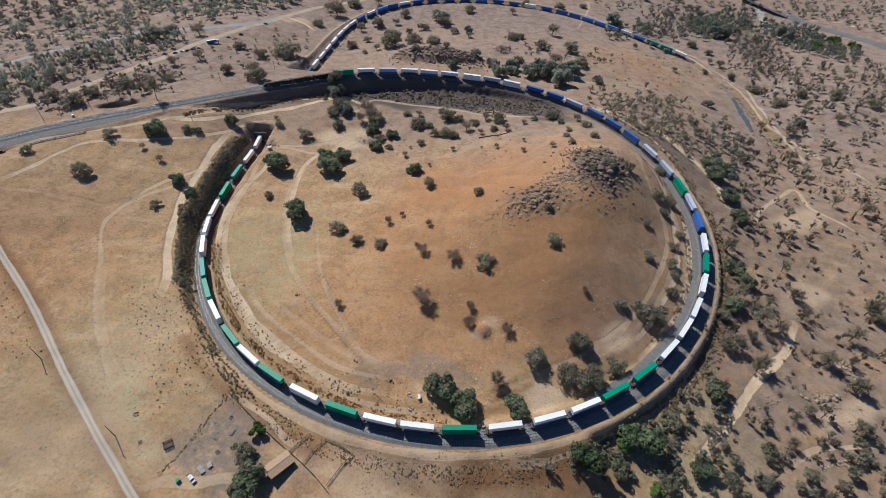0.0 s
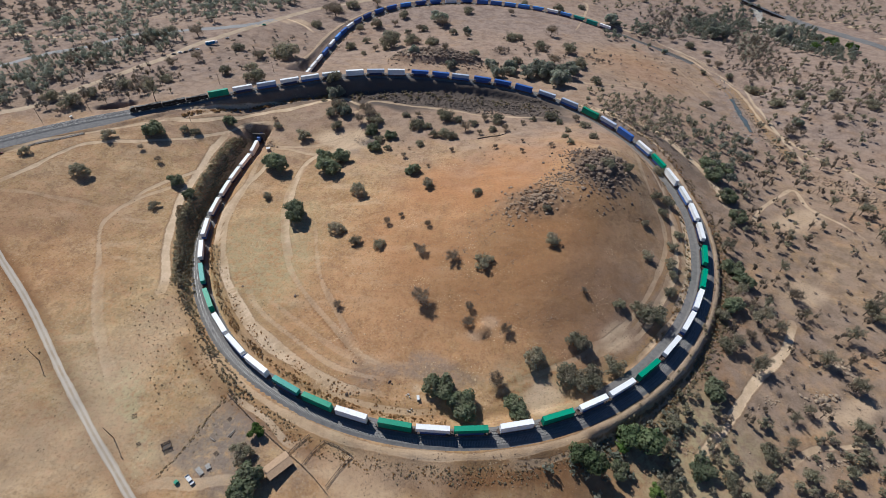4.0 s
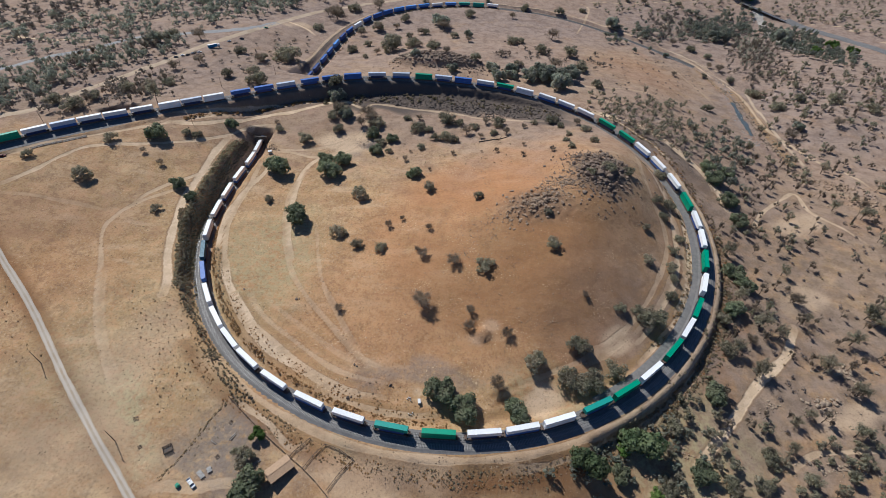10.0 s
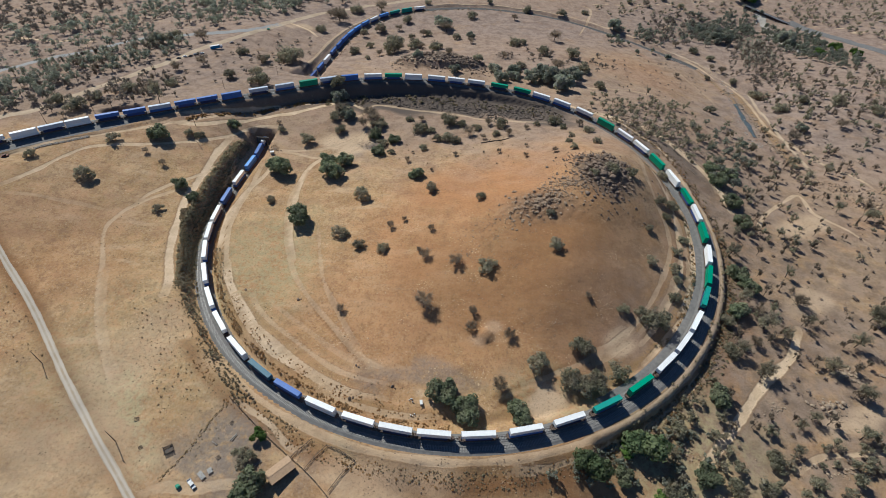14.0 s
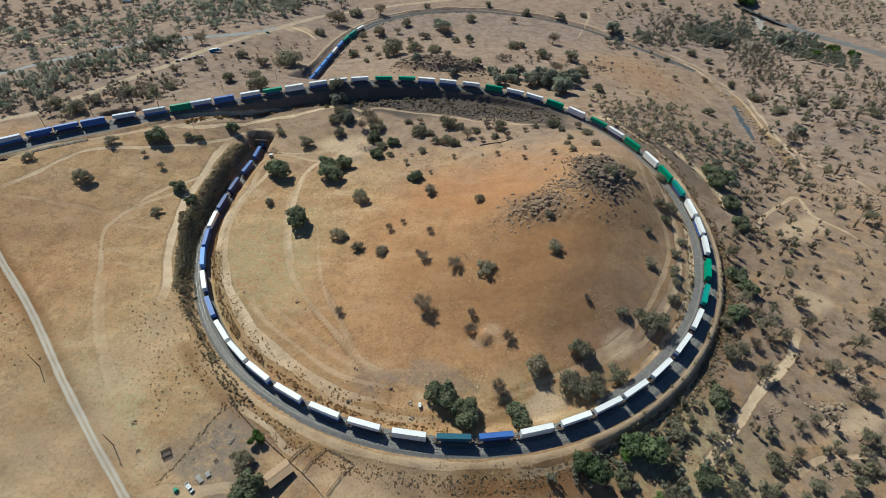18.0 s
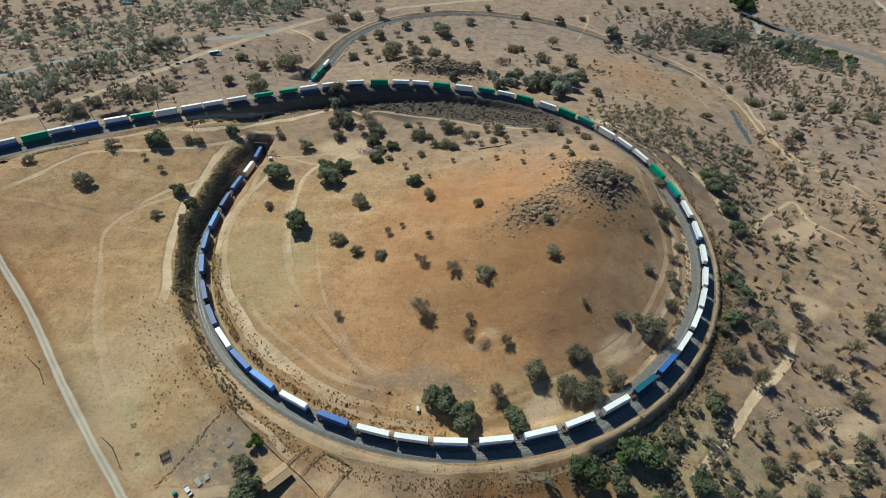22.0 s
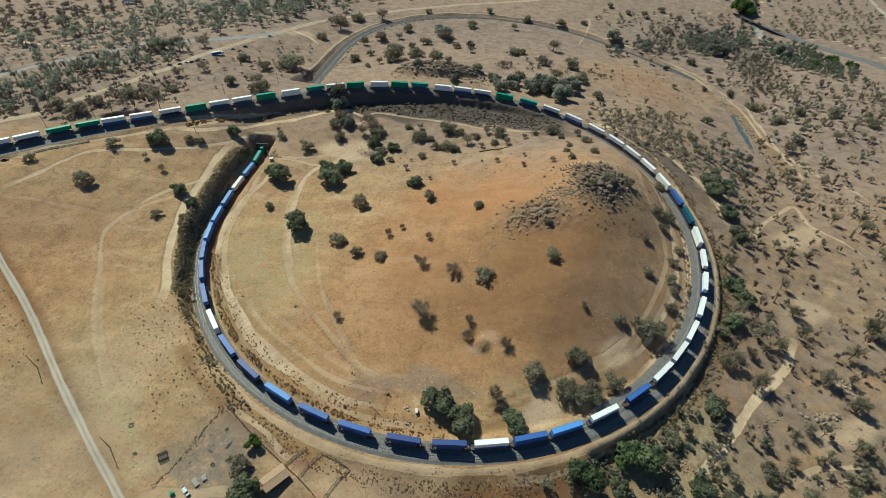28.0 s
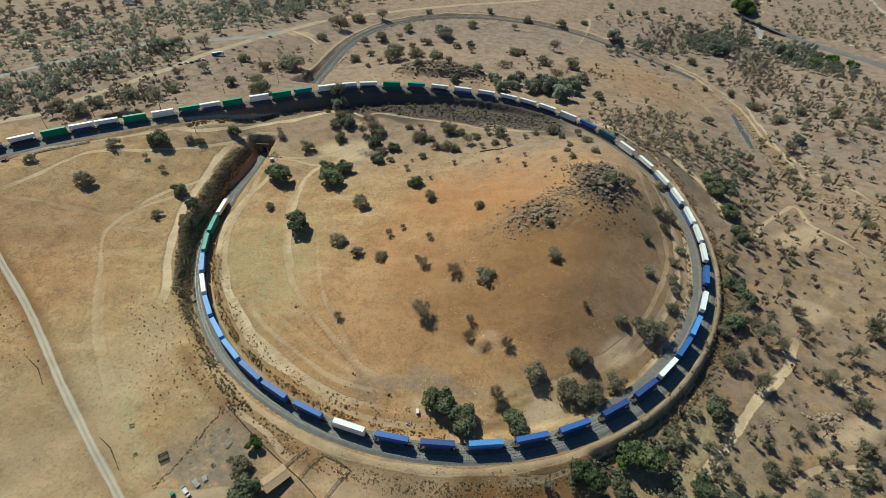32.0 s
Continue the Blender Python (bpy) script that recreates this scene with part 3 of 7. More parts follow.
trail(1.5, 0.5, [(-114.1, 32.7), (-119.0, 7.8), (-118.6, -9.2), (-113.3, -32.6), (-104.1, -58.1), (-94.1, -77.4), (-80.7, -94.6), (-65.7, -109.2), (-51.7, -123.1), (-39.2, -132.7), (-26.6, -136.7)])
trail(1.2, 0.6, [(-91.5, -31.0), (-84.4, -57.0), (-75.5, -81.3), (-64.9, -97.9), (-55.2, -112.9), (-43.0, -127.9)])
trail(3.2, 1, [(-139.5, -70.0), (-133.3, -84.0), (-123.4, -96.7), (-113.5, -107.8), (-105.5, -117.6), (-95.4, -127.0), (-84.6, -133.3), (-71.7, -140.5)])
trail(1.0, .9, [(-90.1, -83.1), (-79.2, -96.8), (-68.4, -108.8), (-51.6, -125.2), (-40.2, -136.8)], "brown")
trail(1.0, .9, [(-72.0, -84.8), (-66.6, -95.1), (-59.2, -106.4), (-49.0, -119.1)], "brown")
trail(2, 0.6, [(-152.0, 34.4), (-151.6, 6.9), (-151.8, -25.7), (-145.8, -53.4), (-136.0, -77.3), (-124.1, -98.1), (-108.6, -116.4), (-92.0, -129.2), (-70.5, -141.0), (-51.0, -148.9), (-33.2, -151.9)])
trail(1.8, .7, [(-103.8, 100.0), (-87.4, 118.3), (-80.1, 135.5), (-48.3, 132.8), (-11.7, 129.0), (19.3, 121.4), (73.5, 114.1)])
trail(1.8, 1, [(-235.8, 73.6), (-205.4, 88.2), (-169.5, 108.5), (-129.9, 126.4)])
trail(1.8, .6, [(-149.9, 55.3), (-123.0, 58.5), (-97.6, 69.6), (-82.1, 88.2), (-79.3, 115.4)])
trail(2, 0.9, [(-304.2, -27.3), (-293.2, -9.5), (-284.7, 8.8), (-271.6, 22.3), (-243.7, 32.0), (-211.2, 44.6), (-188.4, 63.2), (-176.9, 81.8), (-149.5, 87.3)])
trail(1.8, 0.9, [(-322.1, -0.2), (-296.1, 22.3), (-258.6, 45.8), (-221.2, 69.8), (-188.6, 90.8)])
trail(3.4, 1, [(-186.3, 62.6), (-188.8, 39.9), (-188.7, 12.5), (-189.5, -12.0), (-184.9, -38.2), (-181.4, -54.2), (-174.8, -72.4), (-167.5, -88.1), (-165.0, -101.0)])
trail(1.8, 0.6, [(-193.1, -1.8), (-207.3, -14.5), (-219.6, -28.8), (-224.5, -41.2), (-225.5, -53.7), (-214.2, -76.3), (-202.7, -101.1), (-193.6, -119.4), (-180.9, -136.4), (-165.4, -157.4)])
trail(3.8, 0.25, [(-209.0, -84.7), (-193.7, -115.9), (-174.7, -142.5), (-162.7, -154.2)])
trail(1.2, 0.5, [(-224.0, -38.5), (-208.4, -43.8), (-192.3, -42.7)])
trail(1.4, 0.4, [(-299.9, -34.4), (-279.5, -32.5), (-261.5, -33.1), (-231.2, -35.3)])
trail(1.2, 0.8, [(144.6, 95.4), (137.1, 40.8), (138.2, 15.8), (141.4, -3.0), (144.4, -20.6), (140.0, -42.1), (130.0, -62.7), (116.8, -84.6), (100.0, -104.8), (85.5, -116.8), (65.8, -128.4), (35.5, -143.1)])
trail(1.1, 0.8, [(157.6, 50.0), (153.7, 8.9), (155.4, -11.4), (153.9, -32.2), (149.8, -53.0), (139.9, -76.3)])
trail(2, 0.9, [(137.2, 135.2), (159.7, 119.8), (179.4, 97.7), (191.8, 78.5), (202.3, 56.5), (202.7, 39.7)])
trail(2.4, 1, [(147.5, -32.3), (132.8, -62.3), (119.4, -84.2), (102.9, -101.6), (84.5, -117.5), (64.9, -130.8), (46.6, -142.0), (32.1, -149.3)], "red")
trail(1.3, 0.6, [(107.7, -103.4), (87.5, -119.5), (67.9, -130.5)])
trail(1, 0.8, [(153.5, -30.2), (138.6, -61.1), (124.5, -85.0), (105.7, -105.3)])
trail(1.6, 0.9, [(125.2, -72.0), (109.4, -90.7), (92.2, -106.4), (74.9, -120.0), (52.8, -133.3)], "brown")
trail(2, 0.7, [(278.8, 368.7), (299.0, 339.2), (310.3, 292.3), (315.8, 240.4), (311.0, 186.9), (318.1, 159.0), (332.2, 118.2), (347.2, 100.2), (354.1, 72.7)])
trail(1.5, 0.4, [(254.1, 334.4), (263.7, 295.8), (271.3, 258.6), (276.2, 226.3)])
trail(1.8, 0.8, [(220.2, 3.4), (237.0, 26.9), (262.9, 49.4), (280.4, 60.8), (279.2, 36.6), (291.7, 19.8), (301.8, 1.0)])
trail(3.4, 1, [(210.6, -83.6), (201.8, -98.2), (194.0, -107.4), (173.7, -123.8), (152.9, -145.9), (140.3, -158.3), (128.2, -170.7)])
trail(1.8, 0.8, [(174.2, -168.0), (188.4, -160.4), (205.6, -158.1), (225.5, -155.5)])
trail(1.5, 0.6, [(105.7, 204.1), (141.1, 206.2), (178.2, 212.4), (215.4, 211.6)])
trail(1.5, 0.8, [(149.6, 403.5), (170.8, 465.8), (183.2, 518.4), (168.3, 537.2)])
trail(2.2, 1, [(-229.3, 347.7), (-198.0, 335.0), (-179.8, 317.1)])
trail(1.5, 0.6, [(-85.7, 285.5), (-66.9, 294.8)])
trail(3, .45, [(-128.1, -202.2), (-119.6, -198.8), (-104.8, -198.0), (-93.0, -195.5), (-79.6, -197.7)])
trail(2.2, 0.7, [(-103.8, -157.0), (-83.6, -166.8), (-69.8, -177.4), (-61.7, -177.0)])
trail(1.7, 0.6, [(-62.5, -149.6), (-38.1, -156.5), (-15.1, -159.2), (-1.1, -158.3)])

# wheel ruts and washed-out sand under the oaks inside the curve
trail(1.0, 1, [(81.8, -119.7), (87.5, -115.3), (94.4, -110.5), (101.0, -104.3), (107.5, -98.9)], "brown")
trail(1.0, 1, [(83.9, -120.9), (88.5, -117.0), (93.9, -112.5), (99.1, -110.0), (103.6, -106.8), (109.7, -101.8)], "brown")
trail(.9, .8, [(80.9, -113.1), (86.2, -109.1), (93.2, -103.1), (101.0, -95.6)], "brown")
trail(1.1, 1, [(26.7, -146.7), (35.4, -142.0), (44.2, -137.7), (53.9, -133.6)], "brown")
trail(1.0, .9, [(29.6, -149.7), (39.7, -145.1), (48.5, -142.0), (56.1, -137.7)], "brown")
trail(.8, 1, [(68.7, -147.3), (75.8, -145.8), (81.8, -143.6)], "red")
trail(1.5, 1, [(82.2, -116.7), (87.2, -114.3), (94.3, -108.7), (100.1, -103.2), (107.0, -97.0)])

# terraces worn into the slope inside the curve, and rusty verges along the line
for off, width, strength, kind in ((-9, 3.2, .9, "rust"), (-15, 1.9, .75, "trail"), (-19, 1.5, .9, "rust"), (-22.5, 1.7, .5, "trail"), (-27, 1.4, .75, "rust"), (-31, 1.5, .3, "trail")):
    trail(width, strength, on_track(np.arange(1085 + abs(off), 1255 - abs(off), 12.0), off + 1.2 * np.sin(np.arange(1085 + abs(off), 1255 - abs(off), 12.0) * .08))[:, :2], kind)
trail(2.6, .9, on_track(np.arange(960, 1120, 10.0), -8.5)[:, :2], "rust")
trail(3.0, .8, on_track(np.arange(1070, 1330, 10.0), 12.5)[:, :2], "rust")
trail(2.3, .5, on_track(np.arange(1150, 1600, 10.0), 10.2)[:, :2], "trail")
trail(4.5, .9, on_track(np.arange(925, 1060, 10.0), -6.5)[:, :2], "red")
trail(7.0, .85, on_track(np.arange(1400, 1620, 10.0), -15.0)[:, :2], "red")
trail(3.0, .9, on_track(np.arange(1330, 1480, 10.0), -10.5)[:, :2], "rust")
trail(3.5, .9, on_track(np.arange(90, 440, 12.0), -9.5)[:, :2], "red")
trail(1.8, .6, on_track(np.arange(60, 790, 12.0), 15.5)[:, :2], "trail")
# dark strip painted where the ditch lies in the shade of its crest
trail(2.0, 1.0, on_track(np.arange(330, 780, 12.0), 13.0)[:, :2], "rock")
trail(2.4, .8, on_track(np.arange(560, 780, 12.0), -9.0)[:, :2], "red")
trail(2.2, .9, on_track(np.arange(1040, 1330, 10.0), -11.5)[:, :2], "rust")
trail(2.4, .8, on_track(np.arange(1120, 1330, 10.0), 15.5)[:, :2], "rust")
trail(2.0, .9, on_track(np.arange(1590, 1740, 10.0), 15.5)[:, :2], "trail")
trail(4.5, .75, on_track(np.arange(1120, 1330, 10.0), 19)[:, :2], "brown")
for off, width, strength, kind in ((-8.0, 1.5, .9, "trail"), (-11.5, 1.6, .9, "rust"), (-14.5, 1.3, 1, "brown"), (-17, 1.9, .9, "trail"), (-19.5, 1.3, 1, "brown"), (-23, 1.4, .8, "rust")):
    q = np.arange(1375 + abs(off), 1600, 10.0)
    trail(width, strength, on_track(q, off + .8 * np.sin(q * .09 + off))[:, :2], kind)
trail(2.4, 1, on_track(np.arange(1430, 1575, 10.0), -8.4)[:, :2])
trail(1.6, .7, on_track(np.arange(1290, 1420, 10.0), 15.5)[:, :2], "trail")
trail(7.0, .95, on_track(np.arange(1225, 1470, 10.0), 19)[:, :2], "brown")
trail(3.0, .9, on_track(np.arange(1260, 1470, 10.0), 14.5)[:, :2], "rust")
trail(4.5, .9, on_track(np.arange(1460, 1600, 10.0), 13.5)[:, :2], "brown")

PATCHES = []


def patch(kind, x, y, rx, ry, turn=0.0, amount=1.0):
    PATCHES.append((kind, x, y, rx, ry, radians(turn), amount))


patch("trail", -161, -137, 16, 34, -10, 0.35)
patch("trail", -161, -188, 40, 20, 0, 0.3)
patch("red", -262, -46, 50, 26, 0, 0.45)
patch("red", -247, -89, 24, 30, 0, 0.4)
patch("red", -214, -94, 24, 24, 0, 0.35)
patch("trail", -109, -135, 14, 14, 0, 0.3)
patch("trail", -206, 340, 14, 8, 0, 0.7)
patch("trail", -88, 63, 9, 8, 0, 1)
patch("trail", -80, 76, 5, 7, 0, 0.8)
patch("rock", -69, 66, 6, 8, 0, 0.7)
# stony bank foot, painted darker to stand in for shade between boulders
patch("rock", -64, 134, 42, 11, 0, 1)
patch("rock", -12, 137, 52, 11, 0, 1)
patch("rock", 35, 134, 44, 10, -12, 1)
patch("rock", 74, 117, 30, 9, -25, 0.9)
patch("trail", -33, -190, 24, 12, 0, 0.55)
patch("trail", -12, -188, 22, 10, 0, 0.45)
patch("trail", -21, -181, 20, 6, 0, 0.35)
# dark patch painted for the shade in the hollow by the upper line
patch("rock", -280, 80, 14, 2.6, 28, 1)
patch("mauve", -331, 115, 110, 60, 20, 0.9)
patch("mauve", -358, 88, 80, 50, 20, 0.8)
patch("red", 19, 7, 60, 38, 10, 0.9)
patch("mauve", -30, 98, 70, 28, 0, 0.4)
patch("mauve", 60, 98, 55, 24, -15, 0.4)
patch("mauve", -215, 120, 60, 24, 30, 0.5)
patch("red", 48, 33, 50, 34, 0, 0.75)
patch("red", -13, -43, 50, 50, 0, 0.7)
patch("red", 85, 64, 60, 25, 0, 0.5)
patch("trail", 21, -113.5, 4.5, 3.6, -20, 0.5)
patch("red", 21, -113.5, 6, 5, -20, 1)
patch("trail", -15.2, -151.5, 2.6, 2.0, 0, 0.9)
patch("grass", -47, -177.5, 9, 3, -20, 0.9)
patch("red", -33, -116, 60, 30, 0, 0.5)
patch("red", 68, -94, 70, 45, 0, 0.6)
patch("red", 36, -116, 60, 35, 0, 0.5)
patch("red", -9, -96, 95, 60, 0, 0.55)
patch("red", 36, -61, 70, 60, 0, 0.6)
# brown soil, deepened to paint the shade of the hill's right slope
patch("brown", 76, -69, 62, 55, 0, 0.75)
patch("brown", 46, -88, 55, 35, 0, 0.62)
patch("brown", 102, -33, 40, 40, 0, 0.65)
patch("red", 62, -81, 60, 50, 0, 0.5)
patch("brown", 10, -81, 40, 40, 0, 0.4)
patch("mauve", 198, -111, 110, 90, 0, 0.95)
patch("mauve", 208, -153, 110, 60, 0, 0.9)
patch("mauve", 137, -152, 60, 50, 0, 0.6)
patch("mauve", 265, -31, 140, 110, 0, 0.8)
patch("mauve", 223, 10, 60, 90, 0, 0.9)
patch("mauve", 59, 427, 150, 60, 0, 0.9)
patch("mauve", -96, 416, 80, 60, 0, 0.9)
patch("mauve", 175, 247, 110, 70, 0, 0.35)
patch("red", 210, 280, 60, 45, -30, 0.6)
patch("mauve", 353, 474, 150, 100, 0, 1)
patch("mauve", -234, 182, 110, 50, 0, 0.9)
patch("mauve", -372, 179, 150, 110, 0, 0.9)
patch("mauve", -290, 419, 150, 100, 0, 0.9)
patch("mauve", 167, 107, 50, 60, 0, 0.8)
patch("mauve", -266, -31, 70, 35, 0, 0.25)
patch("mauve", -193, -174, 40, 40, 0, 0.35)
patch("mauve", 375, 210, 130, 90, 0, 1)
patch("brown", 562, 470, 24, 60, 25, 0.9)
patch("grass", -181, -136, 40, 60, 0, 0.35)
patch("grass", -154, -160, 45, 40, 0, 0.35)
patch("grass", -116, -64, 35, 50, 0, 0.7)
patch("grass", 120, -164, 40, 30, 0, 0.7)
patch("grass", 65, -143, 40, 14, 0, 0.6)
patch("grass", -164, -193, 40, 25, 0, 0.2)
patch("grey", -9, -138, 34, 7, 0, 0.5)
patch("grey", -98, -182, 22, 20, 0, 0.75)
patch("grass", -150, -168, 34, 11, -45, 0.9)
patch("brown", -188, -176, 16, 12, 0, .35)
patch("trail", 57, -143, 11, 7, 30, 0.9)
patch("red", 92, -106, 22, 10, 38, 0.9)
patch("trail", 98, -104, 14, 4, 38, 0.6)
patch("trail", 53, -143.5, 9, 4.5, 25, 1)
patch("trail", 96, -114.5, 13, 3.4, 35, .8)
patch("red", 98, -112, 16, 6, 38, 1)
patch("trail", -100, 71, 19, 8, 10, 1)
patch("trail", -84, 80, 9, 9, 0, .9)
patch("grey", -77, 69, 8, 9, 0, .8)
patch("grey", -69, -190, 14, 10, 0, 0.3)
patch("grey", 138, 112, 10, 30, 0, 0.4)
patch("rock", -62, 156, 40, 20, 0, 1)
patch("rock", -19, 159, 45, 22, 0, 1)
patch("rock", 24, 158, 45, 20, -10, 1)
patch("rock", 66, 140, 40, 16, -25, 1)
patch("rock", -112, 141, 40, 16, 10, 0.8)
patch("grey", -62, 157, 50, 20, 0, 0.35)
patch("grey", -8, 160, 60, 22, 0, 0.35)
patch("grey", 46, 153, 50, 20, -20, 0.35)
patch("rock", -157, 117, 50, 9, 25, 0.7)
patch("rock", 99, 10, 20, 20, 0, 0.8)
patch("rock", 174, 82, 16, 50, 30, 0.6)
patch("brown", 86, -167, 40, 14, 30, 0.9)
patch("brown", 118, -149, 25, 12, 45, 0.9)
patch("brown", 106, -163, 30, 16, 40, 0.9)
patch("brown", 62, -182, 50, 12, 0, 0.7)
patch("brown", 148, -113, 14, 40, 0, 0.7)
patch("brown", 19, -184, 60, 9, 0, 0.6)
patch("red", 145, 4, 10, 60, 0, 0.6)
patch("red", 172, -81, 10, 22, 0, 0.7)
patch("red", 157, -105, 10, 18, 0, 0.7)
patch("red", 217, -3, 14, 12, 0, 0.5)
patch("red", 315, 22, 30, 16, 0, 0.6)
patch("red", 204, -96, 14, 14, 0, 0.5)
patch("trail", 232, -58, 18, 10, 30, .6)
patch("trail", 262, 18, 20, 11, 20, .6)
patch("trail", 216, -140, 16, 7, 10, .6)
patch("red", 119, 297, 40, 16, 0, 0.5)
patch("red", 157, 130, 14, 8, 0, 0.5)
patch("red", 65, -140, 40, 10, 0, 0.6)
patch("red", 100, -105, 40, 14, 30, 0.6)
patch("scrub", -142, -140, 50, 50, 0, 1)
patch("scrub", -188, -92, 50, 60, 0, 0.8)
patch("scrub", -229, -119, 40, 40, 0, 0.9)
patch("scrub", -78, -135, 40, 25, 0, 0.6)
patch("scrub", 9, -185, 80, 25, 0, 0.7)
patch("scrub", 262, -14, 150, 130, 0, 0.8)


def axis(lo, hi, step, far, grow=1.12):
    a = list(np.arange(lo, hi + step / 2, step))
    d, v = step, hi
    while v < far:
        d *= grow
        v += d
        a.append(v)
    d, v = step, lo
    while v > -far:
        d *= 1.12
        v -= d
        a.insert(0, v)
    return np.array(a)


def build_ground():
    xs, ys = axis(-430, 430, 1.75, 4200), axis(-206, 480, 1.75, 4200, 1.05)
    X, Y = np.meshgrid(xs, ys)
    x, y = X.ravel(), Y.ravel()
    z = ground(x, y)
    nx, ny = len(xs), len(ys)
    i = np.arange(nx * ny).reshape(ny, nx)
    f = np.stack([i[:-1, :-1], i[:-1, 1:], i[1:, 1:], i[1:, :-1]], -1).reshape(-1, 4)
    # the mouths of the tunnel stay open
    cx, cy = x[f].mean(1), y[f].mean(1)
    drop = np.zeros(len(f), bool)
    for s in (S_NEAR, S_FAR):
        p = on_track(np.array([s]))[0]
        k = int(s)
        along = (cx - p[0]) * TANG[k, 0] + (cy - p[1]) * TANG[k, 1]
        side = (cx - p[0]) * RIGHT[k, 0] + (cy - p[1]) * RIGHT[k, 1]
        steep = z[f].max(1) - p[2] > .6
        back = along if s == S_FAR else -along
        drop |= (back > -1.5) & (back < 7.5) & (np.abs(side) < 2.6) & steep & (z[f].max(1) < p[2] + 9.2)
    f = f[~drop]
    me = raw("ground", np.stack([x, y, z], -1), f, M_GROUND, True)
    wob = 1.2 * np.sin(x * .13 + np.sin(y * .11)) + .8 * np.sin(y * .29 + x * .17)
    masks = {k: np.zeros(len(x)) for k in ("trail", "red", "brown", "grey", "rock", "grass", "mauve", "scrub", "rust", "painted_haze", "pale", "worn")}
    for kind, px, py, rx, ry, turn, amount in PATCHES:
        c, s = math.cos(turn), math.sin(turn)
        dx, dy = x - px + 3 * wob, y - py + 3 * wob
        d = np.hypot((dx * c + dy * s) / rx, (dy * c - dx * s) / ry)
        kind = "pale" if kind == "trail" else kind
        masks[kind] = np.maximum(masks[kind], amount * _smooth(1.5 - d))
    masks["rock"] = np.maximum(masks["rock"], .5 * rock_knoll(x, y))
    # haze across the valley beyond the upper line, painted into the soil
    masks["painted_haze"] = np.maximum(.8 * _smooth((y - 185 + 12 * wob) / 60), .62 * _smooth((y + 15 + 10 * wob) / 130))
    masks["painted_haze"] *= 1 - .6 * _smooth(1.6 - np.hypot((x - 215 + 6 * wob) / 75, (y - 285) / 60))
    # greyer, stonier soil east of the loop
    masks["mauve"] = np.maximum(masks["mauve"], .5 * _smooth((x - 205 + 8 * wob) / 45))
    for width, strength, p, kind in TRAILS:
        lo, hi = p[:, :2].min(0) - 12, p[:, :2].max(0) + 12
        n = np.where((x > lo[0]) & (x < hi[0]) & (y > lo[1]) & (y < hi[1]))[0]
        if not len(n):
            continue
        q = spline(p[::3], 14)[:, :2]
        d = np.full(len(n), 1e9)
        for a in range(0, len(q), 40):
            d = np.minimum(d, np.sqrt(((x[n, None] - q[a:a + 40, 0]) ** 2 + (y[n, None] - q[a:a + 40, 1]) ** 2).min(1)))
        d = d + .25 * wob[n]
        if kind == "trail":
            strength *= min(1, width / 2.2) ** 1.3
            reach = np.clip(1.4 - d / max(width, 1.9), 0, 1.4)
            more = reach > masks["trail"][n]
            ends = np.minimum(np.hypot(x[n] - q[0, 0], y[n] - q[0, 1]), np.hypot(x[n] - q[-1, 0], y[n] - q[-1, 1]))
            masks["trail"][n[more]], masks["worn"][n[more]] = reach[more], (strength * (.3 + .7 * _smooth(ends / 14)))[more]
        else:
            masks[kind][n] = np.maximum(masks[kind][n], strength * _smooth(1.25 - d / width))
    for k, v in masks.items():
        a = me.attributes.new(k, "FLOAT", "POINT")
        a.data.foreach_set("value", v.astype(np.float32))
    return tagged(new("ground", me), "dry tan earth with worn trails and sparse straw-coloured grass", "ground", kind="structure")


build_ground()


ROAD_LINES = []


def ribbon(name, pts, width, material, label, lift=.12, step=2.0, cross=8, rough=.14, kind="structure", category="road", crown=0.0):
    """A strip laid over the ground along points."""
    p = spline(np.array(pts)[:, :2], 10)
    run = np.concatenate([[0], np.cumsum(np.hypot(*np.diff(p, axis=0).T))])
    s = np.arange(0, run[-1], step)
    c = np.stack([np.interp(s, run, p[:, k]) for k in range(2)], -1)
    t = np.gradient(c, axis=0)
    t /= np.hypot(*t.T)[:, None]
    nrm = np.stack([t[:, 1], -t[:, 0]], -1)
    rng = np.random.RandomState(len(s))
    cols = []
    for j in range(cross + 1):
        u = j / cross * 2 - 1
        w = width / 2 + (rough * np.convolve(rng.randn(len(s) + 4), np.ones(5) / 2.3, "valid") if abs(u) == 1 else 0)
        q = c + nrm * (u * w)[:, None] if np.ndim(w) else c + nrm * u * w
        z = ground(q[:, 0], q[:, 1]) + lift * (1 if abs(u) < 1 else .35) + crown * (1 - u * u)
        cols.append(np.concatenate([q, z[:, None]], 1))
    v = np.stack(cols, 1).reshape(-1, 3)
    n = cross + 1
    i = np.arange(len(s) * n).reshape(-1, n)
    f = np.stack([i[:-1, :-1], i[:-1, 1:], i[1:, 1:], i[1:, :-1]], -1).reshape(-1, 4)
    ROAD_LINES.append(c)
    me = raw(name, v, f, material, True)
    a = me.attributes.new("across", "FLOAT", "POINT")
    a.data.foreach_set("value", np.tile(np.linspace(-1, 1, n), len(s)).astype(np.float32))
    return tagged(new(name, me), label, category, kind=kind)


ribbon("paved_road", [(745.1, 893.0), (710.9, 704.0), (691.3, 624.9), (670.8, 517.6), (627.0, 360.8)], 8, M_ROAD, "pale paved road at the valley edge")
